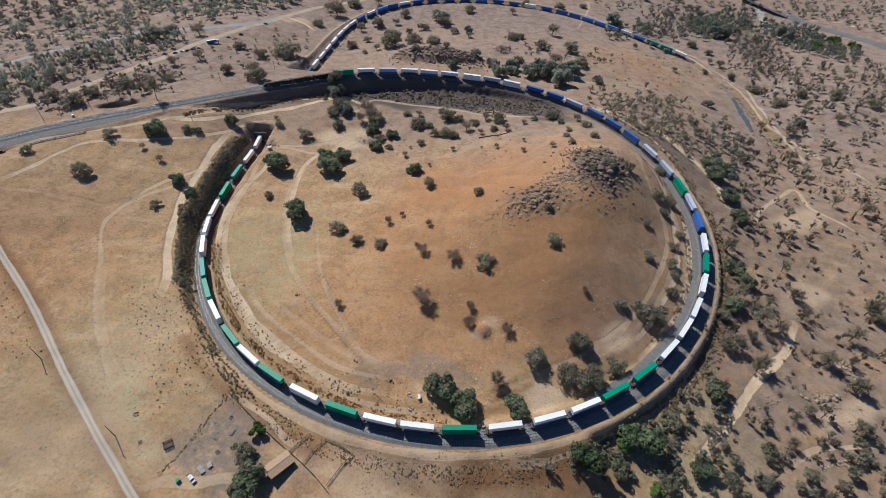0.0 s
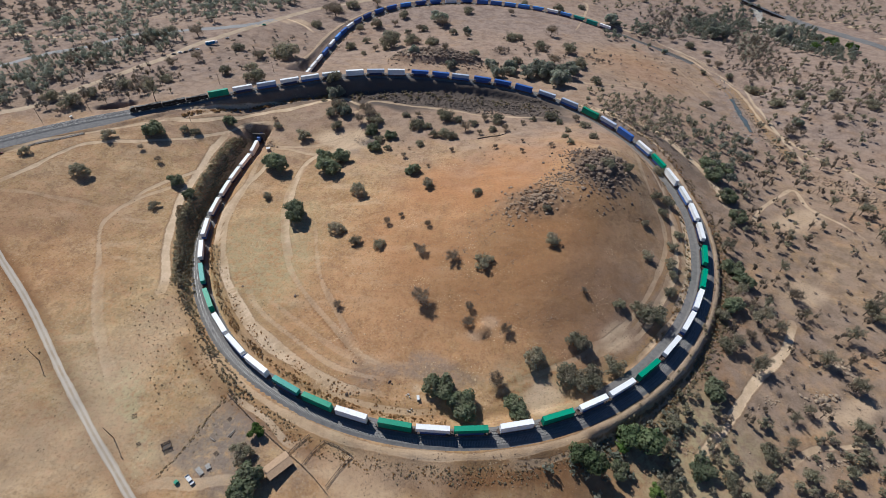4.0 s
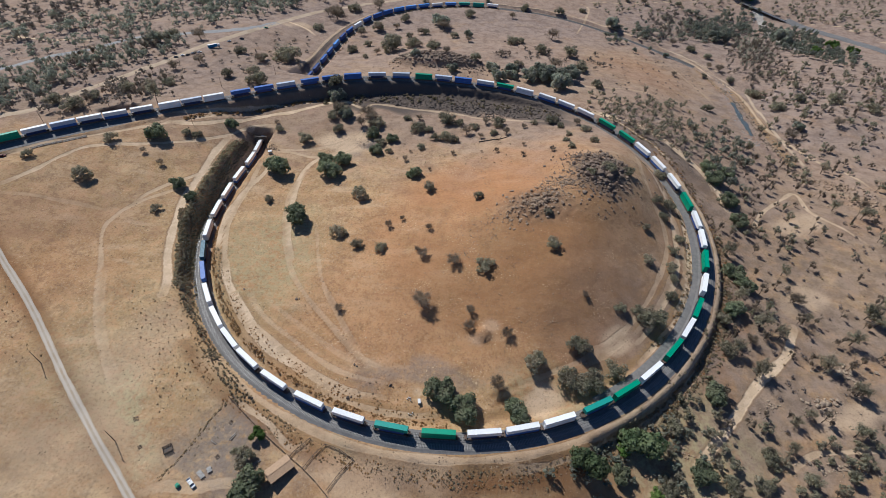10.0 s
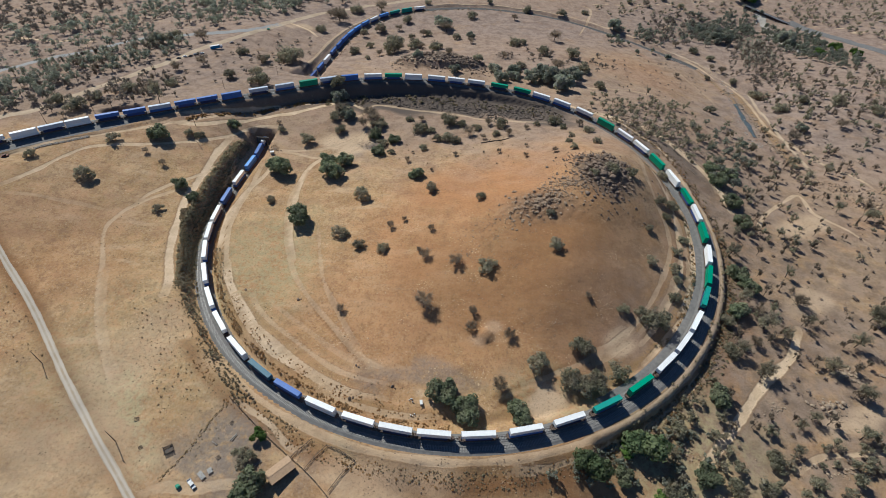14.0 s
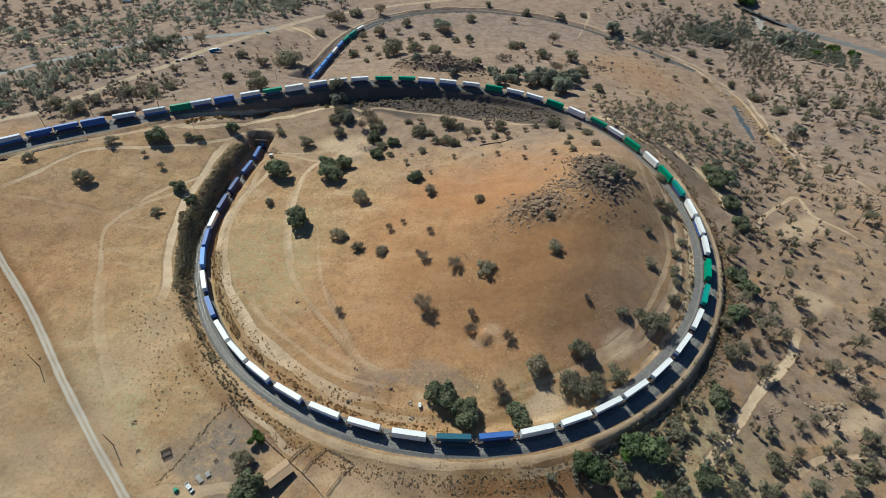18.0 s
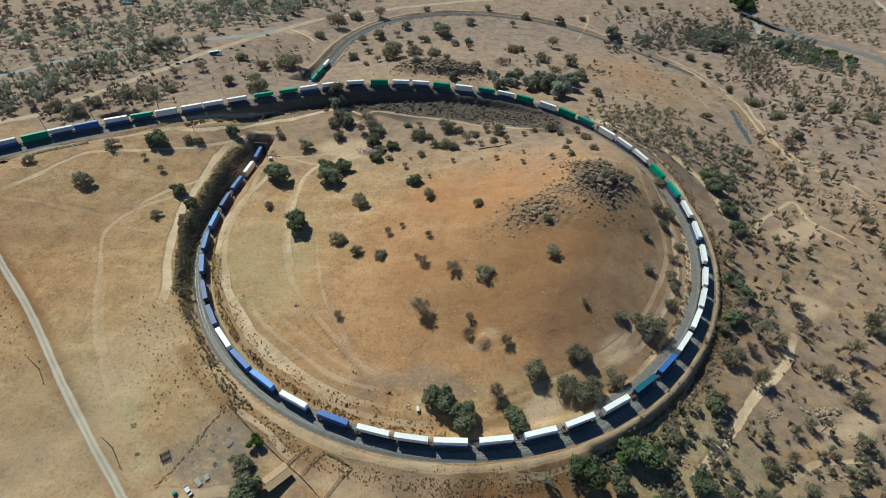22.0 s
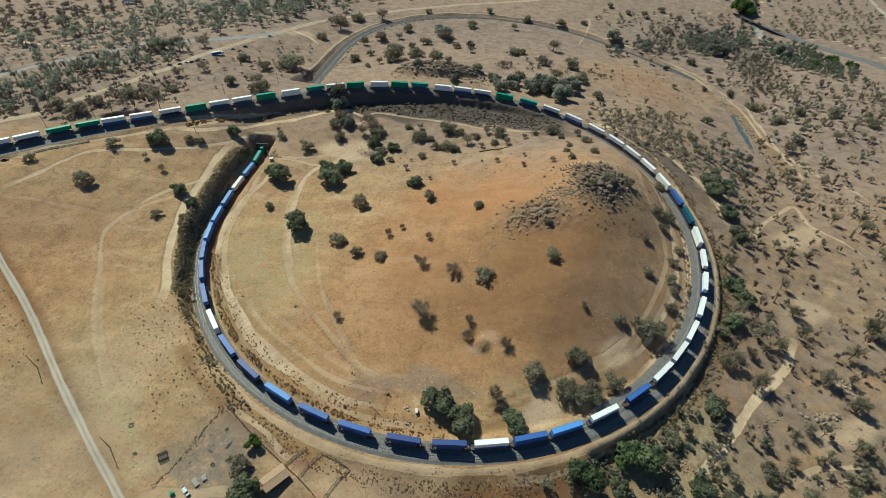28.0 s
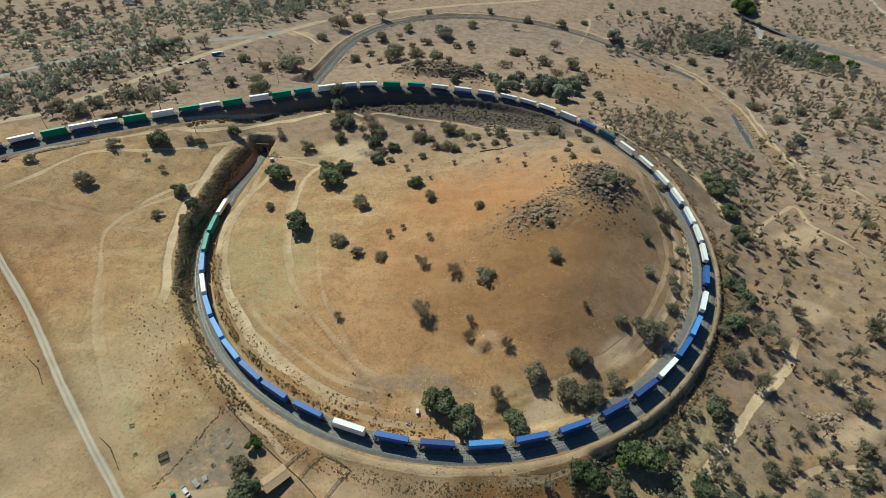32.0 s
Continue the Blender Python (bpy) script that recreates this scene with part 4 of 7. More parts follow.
ribbon("gravel_road", [(-382.2, 12.5), (-316.0, -42.6), (-270.9, -81.8), (-236.6, -110.9), (-200.7, -144.5), (-170.2, -172.1), (-145.3, -193.6), (-127.6, -208.5), (-104.6, -227.5)], 3.8, M_ROAD, "pale gravel county road across dry fields")
ribbon("paved_road", [(-466.7, 107.1), (-442.3, 128.3), (-434.0, 145.5), (-421.9, 163.0), (-406.9, 182.4), (-385.9, 195.3), (-372.0, 220.4), (-355.9, 246.2), (-317.7, 264.6), (-287.2, 276.3), (-248.6, 295.7), (-230.8, 334.7)], 9, M_ASPHALT, "sunlit grey paved road through scrub")
ribbon("dirt_road", [(-390.0, 32.0), (-359.6, 51.1), (-339.4, 67.9), (-324.4, 103.3), (-310.9, 139.9), (-293.9, 179.4), (-283.3, 217.7), (-264.5, 259.6), (-240.6, 300.3), (-227.4, 341.5), (-204.0, 398.4), (-163.7, 442.4), (-104.7, 479.8), (-57.2, 507.2), (28.1, 551.0), (159.3, 610.4)], 7.5, M_DIRT, "wide pale dirt road above the line")
ribbon("railway_yard", [(495.2, 541.8), (517.8, 498.8), (542.9, 456.7), (564.4, 406.6), (584.2, 320.0)], 15, M_BALLAST, "wide dark grey gravel bed beyond the bridge", lift=.5)

# ---- the line itself: ballast, ties and rails ----
def sweep(name, s, off, profile, material, smooth=False, closed=False):
    """A section (right, up) carried along the line at off metres to the right."""
    base = on_track(s, off)
    r = np.stack([np.interp(s, S, RIGHT[:, i]) for i in range(3)], -1)
    n = len(profile)
    v = np.stack([base + r * a + np.array([0, 0, b]) for a, b in profile], 1).reshape(-1, 3)
    i = np.arange(len(s) * n).reshape(-1, n)
    if closed:
        i = np.concatenate([i, i[:, :1]], 1)
    f = np.stack([i[:-1, :-1], i[1:, :-1], i[1:, 1:], i[:-1, 1:]], -1).reshape(-1, 4)
    return raw(name, v, f, material, smooth)


def build_line():
    line = thing("railway_track", "main railway track with steel rails on concrete ties and grey ballast", "railway", Matrix(), kind="structure")
    second = thing("railway_track", "second railway track with shiny rails and pale concrete ties", "railway", Matrix(), kind="structure")
    for root, s0, s1, side in ((line, 96, len(S) - 5, lambda s: 0 * s), (second, S_NEAR + 14, len(S) - 5, siding)):
        s = np.arange(s0, s1, 2.0)
        o = side(s)
        z = -.22 if root is line else -.232
        part("ballast", sweep("ballast", s, o, [(-3.5, -.82), (-2.6, -.6), (-1.7, z), (1.7, z), (2.6, -.6), (3.5, -.82)], M_BALLAST), root)
        for g in (-.7525, .7525):
            part("rail", sweep("rail", s, o + g, [(-.04, -.17), (-.04, 0), (.04, 0), (.04, -.17)], M_RAIL), root, "polished steel rail")
        s = np.arange(s0, s1, .72)
        p = on_track(s, side(s))
        a = np.arctan2(np.interp(s, S, TANG[:, 1]), np.interp(s, S, TANG[:, 0]))
        v = BOX_V * (.27, 2.6, .14)
        ca, sa = np.cos(a)[:, None], np.sin(a)[:, None]
        vx = v[None, :, 0] * ca - v[None, :, 1] * sa
        vy = v[None, :, 0] * sa + v[None, :, 1] * ca
        vz = np.broadcast_to(v[None, :, 2], vx.shape)
        vv = np.stack([vx, vy, vz], -1) + p[:, None, :] + np.array([0, 0, -.235])
        ff = (BOX_F[None] + 8 * np.arange(len(s))[:, None, None]).reshape(-1, 4)
        part("ties", raw("ties", vv.reshape(-1, 3), ff, M_TIE), root, "row of pale concrete ties")["kind"] = "stuff"
    s = np.arange(2039 + 10, len(S) - 8, 2.0)
    tagged(new("gravel_path", sweep("gravel_path", s, 8.0 * (1 - _smooth((s - s[0]) / 60)), [(-11.2, -.76), (-8.5, -.64), (-3.0, -.64)], M_BALLAST)), "grey gravel yard strip beside the upper line", "path", kind="structure")
    s = np.arange(96, S_FAR - 12, 2.0)
    tagged(new("gravel_path", sweep("gravel_path", s, 0 * s, [(2.9, -.66), (5.2, -.5), (8.2, -.6)], M_CINDER)), "dark ballast shoulder along the lower line", "path", kind="structure")
    # gravel strip for vehicles beside the rails, on the inside of the curve
    s = np.arange(1345, 1585, 2.0)
    tagged(new("gravel_path", sweep("gravel_path", s, 0 * s, [(-6.6, -.62), (-5.2, -.55), (-3.0, -.6)], M_BALLAST)), "grey gravel service strip along the rails", "path", kind="structure")


build_line()


def build_tunnel():
    s = np.arange(S_FAR - 1, S_NEAR + 1.9, 2.0)
    arch = [(-2.7, -.9), (-2.7, 3.6)] + [(2.7 * -math.cos(a), 3.6 + 2.7 * math.sin(a)) for a in np.linspace(.3, math.pi - .3, 8)] + [(2.7, 3.6), (2.7, -.9)]
    root = thing("tunnel", "railway tunnel with concrete lining under the upper line", "tunnel", Matrix(), kind="structure")
    part("lining", sweep("lining", s, 0 * s, arch, M_CONCRETE, True), root, "soot-stained concrete lining")
    for s0, sign in ((S_NEAR, 1), (S_FAR, -1)):
        p = on_track(np.array([s0 + sign * .9]))[0]
        k = int(s0)
        m = Matrix.Translation(p) @ Matrix.Rotation(math.atan2(TANG[k, 1], TANG[k, 0]), 4, "Z")
        bm = bmesh.new()
        # a headwall with the arch cut out, 0.9 m thick, local x along the line
        inner = [(y, z) for y, z in arch]
        outer = [(-5.4, -.9), (-5.4, 5.5)] + [(y * 5.4 / 2.7, 8.4) for y, z in arch[2:-2]] + [(5.4, 5.5), (5.4, -.9)]
        rows = []
        for x in (-.5, .5):
            rows.append(([bm.verts.new((x, y, z)) for y, z in inner], [bm.verts.new((x, y, z)) for y, z in outer]))
        n = len(inner)
        for j in range(n - 1):
            bm.faces.new((rows[1][0][j], rows[1][0][j + 1], rows[1][1][j + 1], rows[1][1][j]))
            bm.faces.new((rows[0][0][j + 1], rows[0][0][j], rows[0][1][j], rows[0][1][j + 1]))
            bm.faces.new((rows[0][1][j + 1], rows[0][1][j], rows[1][1][j], rows[1][1][j + 1]))
            bm.faces.new((rows[0][0][j], rows[0][0][j + 1], rows[1][0][j + 1], rows[1][0][j]))
        bmesh.ops.recalc_face_normals(bm, faces=bm.faces)
        me = bpy.data.meshes.new("portal")
        bm.to_mesh(me)
        bm.free()
        me.materials.append(M_SHADED_CONCRETE)
        part("portal", me, root, "weathered concrete tunnel portal, darkened to paint shade in the cutting", m)


build_tunnel()

# ---- the train ----
HALF_W, WHEEL_R = 1.3, .42


def container_mesh(key, length, height=2.9, width=2.59):
    """A corrugated steel box with corner posts, ribbed walls and a ribbed roof."""
    it = [((0, 0, height / 2), (length - .12, width - .1, height - .08))]
    for sx in (-1, 1):
        for sy in (-1, 1):
            it.append(((sx * (length / 2 - .1), sy * (width / 2 - .08), height / 2), (.2, .16, height)))
    for sy in (-1, 1):
        for z in (.09, height - .07):
            it.append(((0, sy * (width / 2 - .05), z), (length - .4, .1, .14)))
    n = int(length / .62)
    for i in range(n):
        x = (i + .5) / n * (length - .6) - (length - .6) / 2
        for sy in (-1, 1):
            it.append(((x, sy * (width / 2 - .035), height / 2), (.26, .05, height - .32)))
    for i in range(n // 2):
        x = (i + .5) / (n // 2) * (length - .6) - (length - .6) / 2
        it.append(((x, 0, height - .025), (.42, width - .3, .05)))
    for sx in (-1, 1):
        for y in (-.75, -.25, .25, .75):
            it.append(((sx * (length / 2 - .04), y, height / 2), (.06, .07, height - .4)))
    return boxes("container", it, M_BOX[key])


def wheel_mesh():
    bm = bmesh.new()
    for y in (-.75, .75):
        r = bmesh.ops.create_cone(bm, cap_ends=True, segments=14, radius1=WHEEL_R, radius2=WHEEL_R, depth=.14)
        bmesh.ops.rotate(bm, verts=r["verts"], cent=(0, 0, 0), matrix=Matrix.Rotation(radians(90), 3, "X"))
        bmesh.ops.translate(bm, verts=r["verts"], vec=(0, y, WHEEL_R))
    r = bmesh.ops.create_cone(bm, cap_ends=True, segments=8, radius1=.09, radius2=.09, depth=1.5)
    bmesh.ops.rotate(bm, verts=r["verts"], cent=(0, 0, 0), matrix=Matrix.Rotation(radians(90), 3, "X"))
    bmesh.ops.translate(bm, verts=r["verts"], vec=(0, 0, WHEEL_R))
    me = bpy.data.meshes.new("wheelset")
    bm.to_mesh(me)
    bm.free()
    me.materials.append(M_STEEL_DARK)
    return me


WHEELS = wheel_mesh()
TRUCK = boxes("truck", [((0, y, .52), (2.3, .16, .3)) for y in (-1.0, 1.0)] + [((0, 0, .6), (.5, 2.1, .3))] +
              [((x, y, .5), (.3, .22, .36)) for x in (-.85, .85) for y in (-1.0, 1.0)], M_STEEL_DARK)
WELL = boxes("well", [((0, y, .95), (15.9, .1, .85)) for y in (-1.42, 1.42)] + [((0, y, 1.4), (16.4, .18, .1)) for y in (-1.42, 1.42)] +
             [((0, 0, .42), (16.3, 2.7, .1))] + [((x, y, .95), (.12, .06, .85)) for x in np.linspace(-7.5, 7.5, 11) for y in (-1.49, 1.49)] +
             [((x, 0, 1.05), (.16, 2.9, 1.1)) for x in (-8.3, 8.3)], M_WELL)
DECK = boxes("end_deck", [((-.35, 0, 1.12), (1.1, 2.3, .16)), ((-.25, 0, .95), (.9, .9, .3)), ((.05, .9, 1.5), (.06, .5, .7)), ((.05, -.9, 1.5), (.06, .5, .7)),
                          ((.4, 0, .85), (.9, .3, .3))], M_WELL)
BOXES = {(k, n): container_mesh(k, n) for k in PAINT for n in (16.15,)}
BOXES.update({(k, 12.19): container_mesh(k, 12.19) for k in "BND"})


def stack_car(upper, lower):
    root = thing("stack_car", PAINT[upper][0] + " container over " + PAINT[lower][0] + " one in brown well car", "railway car", Matrix(), "cars of the freight train")
    part("well", WELL, root, "rusty brown steel well")
    for sx in (-1, 1):
        m = Matrix.Translation((sx * 9.1, 0, 0)) @ Matrix.Rotation(0 if sx > 0 else math.pi, 4, "Z")
        part("end_deck", DECK, root, "", m)
        tr = part("truck", TRUCK, root, "", Matrix.Translation((sx * 7.95, 0, 0)))
        for x in (-.85, .85):
            part("wheelset", WHEELS, tr, "", Matrix.Translation((x, 0, 0)))
    part("lower_container", BOXES[lower, 16.15 if lower not in "ND" else 12.19], root, PAINT[lower][0] + " steel container", Matrix.Translation((0, 0, .48)))
    part("upper_container", BOXES[upper, 16.15], root, PAINT[upper][0] + " steel container with a ribbed roof", Matrix.Translation((0, 0, 3.4)))
    return root


def locomotive():
    root = thing("locomotive", "black diesel locomotive with a long narrow hood", "locomotive", Matrix(), "locomotives of the freight train")
    part("frame", boxes("frame", [((0, 0, 1.35), (22.4, 3.0, .35)), ((0, 0, .95), (7.0, 2.7, .7)), ((11.3, 0, 1.0), (.25, 2.9, .9)), ((-11.3, 0, 1.0), (.25, 2.9, .9))], M_LOCO), root, "black underframe with fuel tank")
    hood = boxes("hood", [((-2.2, 0, 2.95), (17.0, 1.9, 2.85)), ((-7.6, 0, 4.25), (5.2, 2.9, .7)), ((-7.6, 0, 3.2), (5.2, 2.3, 1.4)), ((1.2, 0, 4.42), (1.6, 1.2, .2)), ((-2.6, 0, 4.42), (2.4, 1.4, .18))] +
                 [((x, y, 2.7), (.06, .05, 2.0)) for x in np.linspace(-5, 6, 12) for y in (-.96, .96)], M_LOCO)
    part("hood", hood, root, "narrow engine hood with radiator")
    part("cab", boxes("cab", [((8.1, 0, 3.05), (2.6, 3.0, 3.0)), ((8.1, 0, 4.62), (2.9, 2.7, .16)), ((10.0, 0, 2.5), (1.4, 2.0, 1.9))], M_LOCO), root, "black crew cab")
    part("windscreen", boxes("windscreen", [((9.42, y, 3.85), (.05, .9, .7)) for y in (-.8, .8)] + [((8.1, y, 3.85), (1.5, .04, .6)) for y in (-1.51, 1.51)], M_GLASS), root, "dark cab windows")
    for x in np.linspace(-8, 0, 5):
        part("roof_fan", tube("roof_fan", [(x * .55 - 3.6, 0, 4.35), (x * .55 - 3.6, 0, 4.72)], [.62, .62], M_STEEL_DARK, 14), root, "round roof fan")
    for y in (-1.42, 1.42):
        part("handrail", boxes("handrail", [((0, y, 2.5), (17, .04, .04))] + [((x, y, 2.0), (.04, .04, 1.0)) for x in np.linspace(-8.5, 8.5, 12)], M_TIN), root, "thin metal handrail")
    for x in (-7.2, 7.2):
        tr = part("truck", TRUCK, root, "", Matrix.Translation((x, 0, 0)))
        for dx in (-1.6, 0, 1.6):
            part("wheelset", WHEELS, tr, "", Matrix.Translation((dx, 0, 0)))
    return root


SPEED = 26.85
# colour of the upper box and metres to the next car ahead, from the tail of the train
CONSIST = "W19.5 T19.5 T19.5 C19.5 W19.5 C19.5 C18.6 C19.1 B18.6 B21.7 B22.7 W21.7 B21.7 D22.7 C22.5 B22.3 B24.3 D21.7 D19.8 W19.2 B18.8 C21.7 W23.2 B20.9 W18.6 W18.7 W21.6 W21.9 W21.1 W22.1 W21.2 P19.8 B20.0 W20.5 W18.7 W18.4 W21.0 W22.9 W22.1 W21.9 T22.7 G21.6 W18.7 W19.0 W21.7 T18.8 G18.8 W22.0 G18.3 W18.1 G22.0 W21.2 G19.8 W18.3 W20.1 G21.9 W22.2 W19.9 W18.3 G21.2 G22.1 W19.4 W18.4 W21.5 W18.6 G18.5 W21.5 B18.7 L18.4 G21.0 L22.0 L22.2 B19.8 B19.1 B21.1 L18.8 B19.3 B21.9 W18.7 L19.0 W21.5 W19.1 W18.0 W19.9 L19.8 W19.5 G20.5 K20.5 K20.6 K20.0"
TAIL = 141.1


def build_train():
    """Pairs of a car and its place along the line at the start."""
    cars, made, u = [], {}, TAIL
    rng = random.Random(4)
    for word in CONSIST.split():
        up, gap = word[0], float(word[1:])
        if up == "K":
            key, make = "K", locomotive
        else:
            low = rng.choice({"W": "NNBDW", "G": "NGGD", "T": "NTD", "P": "BN", "B": "BBDN", "C": "BDN", "D": "DN", "L": "BND"}[up])
            key, make = up + low, None
        if key not in made:
            made[key] = make() if make else stack_car(up, low)
            ob = made[key]
        else:
            ob = copy_thing(made[key], Matrix())
        cars.append((ob, u))
        u += gap
    return cars


TRAIN = build_train()


def far_lead(s):
    """The slack of the cars: run out on the long lower stretch, drawn in on the climb out of the loop."""
    return s + np.interp(s, [0, 140, 220, 326, 434, 540, 621, 720, 1450, 1530, 1600, 1670, 1740, 1810, 1890, 2000, 2018, 2038, 2058, 2098, 2118, 2137, 2180],
                         [-27, -25, -23.5, -20, -11.5, -6, -3, 0, 0, 1.9, 3.9, 7.5, 10.2, 12.3, 14.7, 17.4, 16.6, 14, 12.5, 11.9, 9.6, 7.6, 4])


def motions():
    times_ = np.arange(0, 32.01, 1.0)
    for ob, u in TRAIN:
        rows = []
        for t in times_:
            s = far_lead(u + SPEED * t)
            p, a, b = on_track(np.array([s, s - 8.7, s + 8.7]))
            d = Vector(b - a)
            mid = (a + b) / 2
            q = d.to_track_quat("X", "Z")
            rows.append((float(t), Matrix.LocRotScale(Vector(mid), q, None)))
        walk(ob, rows)


# ---- trees and scrub ----
def leaf_cloud(rng, lobes, count, size, shell=.45):
    """Small leaf sprays, as single triangles facing out of their lobe, in lobes (centre, radii)."""
    w = np.array([l[1][0] * l[1][1] for l in lobes])
    pick = rng.choice(len(lobes), count, p=w / w.sum())
    c, r = np.array([l[0] for l in lobes])[pick], np.array([l[1] for l in lobes])[pick]
    d = rng.randn(count, 3)
    d /= np.linalg.norm(d, axis=1)[:, None]
    p = c + d * r * (rng.uniform(.3, 1.0, count) ** shell)[:, None]
    nrm = d + np.array([0, 0, .25]) + rng.randn(count, 3) * .4
    nrm /= np.linalg.norm(nrm, axis=1)[:, None]
    a = np.cross(nrm, rng.randn(count, 3))
    a /= np.linalg.norm(a, axis=1)[:, None] + 1e-9
    b = np.cross(nrm, a)
    s = size * rng.uniform(.55, 1.35, count)[:, None]
    v = np.stack([p - a * s, p + a * s * .8 - b * s * .75, p + a * s * .7 + b * s], 1)
    return v.reshape(-1, 3), np.arange(count * 3).reshape(-1, 3)


def twig_cloud(rng, roots, count, long, thick):
    """Fine bare twigs that fan out from places on the limbs."""
    c = np.array([q[:] for q in roots])[rng.randint(0, len(roots), count)]
    d = rng.randn(count, 3) + np.array([0, 0, .35])
    d /= np.linalg.norm(d, axis=1)[:, None]
    side = np.cross(d, rng.randn(count, 3))
    side /= np.linalg.norm(side, axis=1)[:, None] + 1e-9
    n = long * rng.uniform(.5, 1.3, count)[:, None]
    c = c + rng.randn(count, 3) * long * .25
    v = np.stack([c - side * thick, c + side * thick, c + d * n], 1)
    return v.reshape(-1, 3), np.arange(count * 3).reshape(-1, 3)


def limbs(rng, height, spread, lean, n=7, thick=.045):
    bm = bmesh.new()
    tips = []

    def bar(pts, radii, sides):
        rings = []
        for i, p in enumerate(pts):
            d = (pts[min(i + 1, len(pts) - 1)] - pts[max(i - 1, 0)]).normalized()
            q = d.to_track_quat("Z", "Y")
            rings.append([bm.verts.new(p + q @ Vector((radii[i] * math.cos(k * 6.2832 / sides), radii[i] * math.sin(k * 6.2832 / sides), 0))) for k in range(sides)])
        for ra, rb in zip(rings, rings[1:]):
            for k in range(sides):
                bm.faces.new((ra[k], ra[(k + 1) % sides], rb[(k + 1) % sides], rb[k]))
        bm.faces.new(rings[-1])
    r0 = thick * height
    top = Vector((lean[0], lean[1], height * .42))
    bar([Vector((0, 0, -.5)), Vector((lean[0] * .3, lean[1] * .3, height * .2)), top], [r0 * 1.35, r0, r0 * .8], 7)
    for i in range(n):
        a = 6.2832 * (i + rng.uniform(-.3, .3)) / n
        tip = Vector((lean[0] + math.cos(a) * spread * rng.uniform(.55, .9), lean[1] + math.sin(a) * spread * rng.uniform(.55, .9), height * rng.uniform(.6, .92)))
        base = top * rng.uniform(.75, 1.0)
        mid = base.lerp(tip, .5) + Vector((0, 0, height * .06))
        bar([base, mid, tip], [r0 * .5, r0 * .3, r0 * .1], 5)
        tips.append(tip)
        for k in range(3):
            t2 = tip + Vector((rng.uniform(-1, 1), rng.uniform(-1, 1), rng.uniform(-.1, .7))) * spread * .35
            bar([mid.lerp(tip, .4 + .2 * k), t2], [r0 * .16, r0 * .05], 3)
    me = bpy.data.meshes.new("trunk")
    bm.to_mesh(me)
    bm.free()
    me.materials.append(M_BARK)
    return me, tips


def crown_lobes(rng, n, wide, low, high, gaps):
    """Lobes set round an uneven dome from low to high, some left out."""
    out = []
    mid, half = (low + high) / 2, (high - low) / 2
    sx, sy = rng.uniform(.85, 1.12, 2)
    # the crown is two to four domes grown together
    turn, m = rng.uniform(0, 6.283), rng.randint(2, 5)
    domes = [(rng.uniform(.26, .5) * wide, turn + 6.283 * j / m + rng.uniform(-.5, .5), rng.uniform(.72, 1.05)) for j in range(m)]
    for k in range(n):
        if rng.uniform() < gaps:
            continue
        e = math.asin(-.55 + 1.5 * (k + .5) / n)
        a = k * 2.4 + rng.uniform(-.35, .35)
        r = wide * rng.uniform(.24, .40)
        q = rng.uniform(.55, .86)
        d, b, tall = domes[k % m]
        q *= .68
        x, y = d * math.cos(b) + wide * q * sx * math.cos(e) * math.cos(a), d * math.sin(b) + wide * q * sy * math.cos(e) * math.sin(a)
        out.append(((x, y, low + (mid - low + half * .72 * math.sin(e)) * tall), (r, r * rng.uniform(.8, 1.2), min(r, half) * .8)))
    return out


def make_tree(seed, look_, material, count, size, gaps=.08, twigs=0):
    """One tree about 8 m across: trunk with limbs, and a crown in uneven lobes. look_: height, trunk lean, foot of the crown."""
    rng = np.random.RandomState(seed)
    rr = random.Random(seed)
    h, lean, low = look_
    me, tips = limbs(rr, h, 3.3, (rr.uniform(-1, 1) * lean, rr.uniform(-1, 1) * lean), 9, .022 if h > 9 else .036)
    v, f = leaf_cloud(rng, crown_lobes(rng, 26, 4.1, low, h, gaps), count, size)
    if twigs:
        spread = [t.lerp(Vector((0, 0, h * .45)), k) for t in tips for k in (0, .2, .45)]
        tv, tf = twig_cloud(rng, spread, twigs, 1.4, .05)
        v, f = np.vstack([v, tv]), np.vstack([f, tf + len(v)])
    return me, raw("crown", v, f, material)


KINDS = {
    "oak": [make_tree(i, (5.3, .4, .1), M_LEAF_OAK, 2300, .38, .06) for i in (1, 2, 3, 4)],
    "grey": [make_tree(i, (4.7, .7, .2), M_LEAF_GREY, 1200, .33, .22, 280) for i in (11, 12, 13, 14, 15)],
    "slim": [make_tree(i, (10.5, 1.4, 1.2), M_LEAF_GREY, 520, .3, .4, 1100) for i in (41, 42, 43, 44, 45)],
    "bare": [make_tree(i, (5.2, .9, .4), M_TWIG, 170, .28, .5, 1300) for i in (21, 22, 23, 24)],
    "valley": [make_tree(i, (5.3, .4, .1), M_LEAF_HAZED, 1800, .38, .1) for i in (61, 62, 63)],
    "green": [make_tree(i, (5.6, .4, .2), M_LEAF_GREEN, 2400, .38, .06) for i in (51, 52)],
    "fresh": [make_tree(i, (5.2, .4, .2), M_LEAF_BRIGHT, 2600, .34, .06) for i in (31, 32)],
}
TREE_WORDS = {
    "oak": "dark green live oak with a dense rounded crown",
    "grey": "dusty grey-green oak with a thin open crown",
    "valley": "haze-tinted grey-green oak with a rounded crown",
    "green": "broad mid-green live oak with a full crown",
    "slim": "tall thin-leaved grey tree with long bare limbs",
    "bare": "half-bare grey oak with twiggy branches",
    "fresh": "bright green leafy tree",
}
_tree_count = [0]


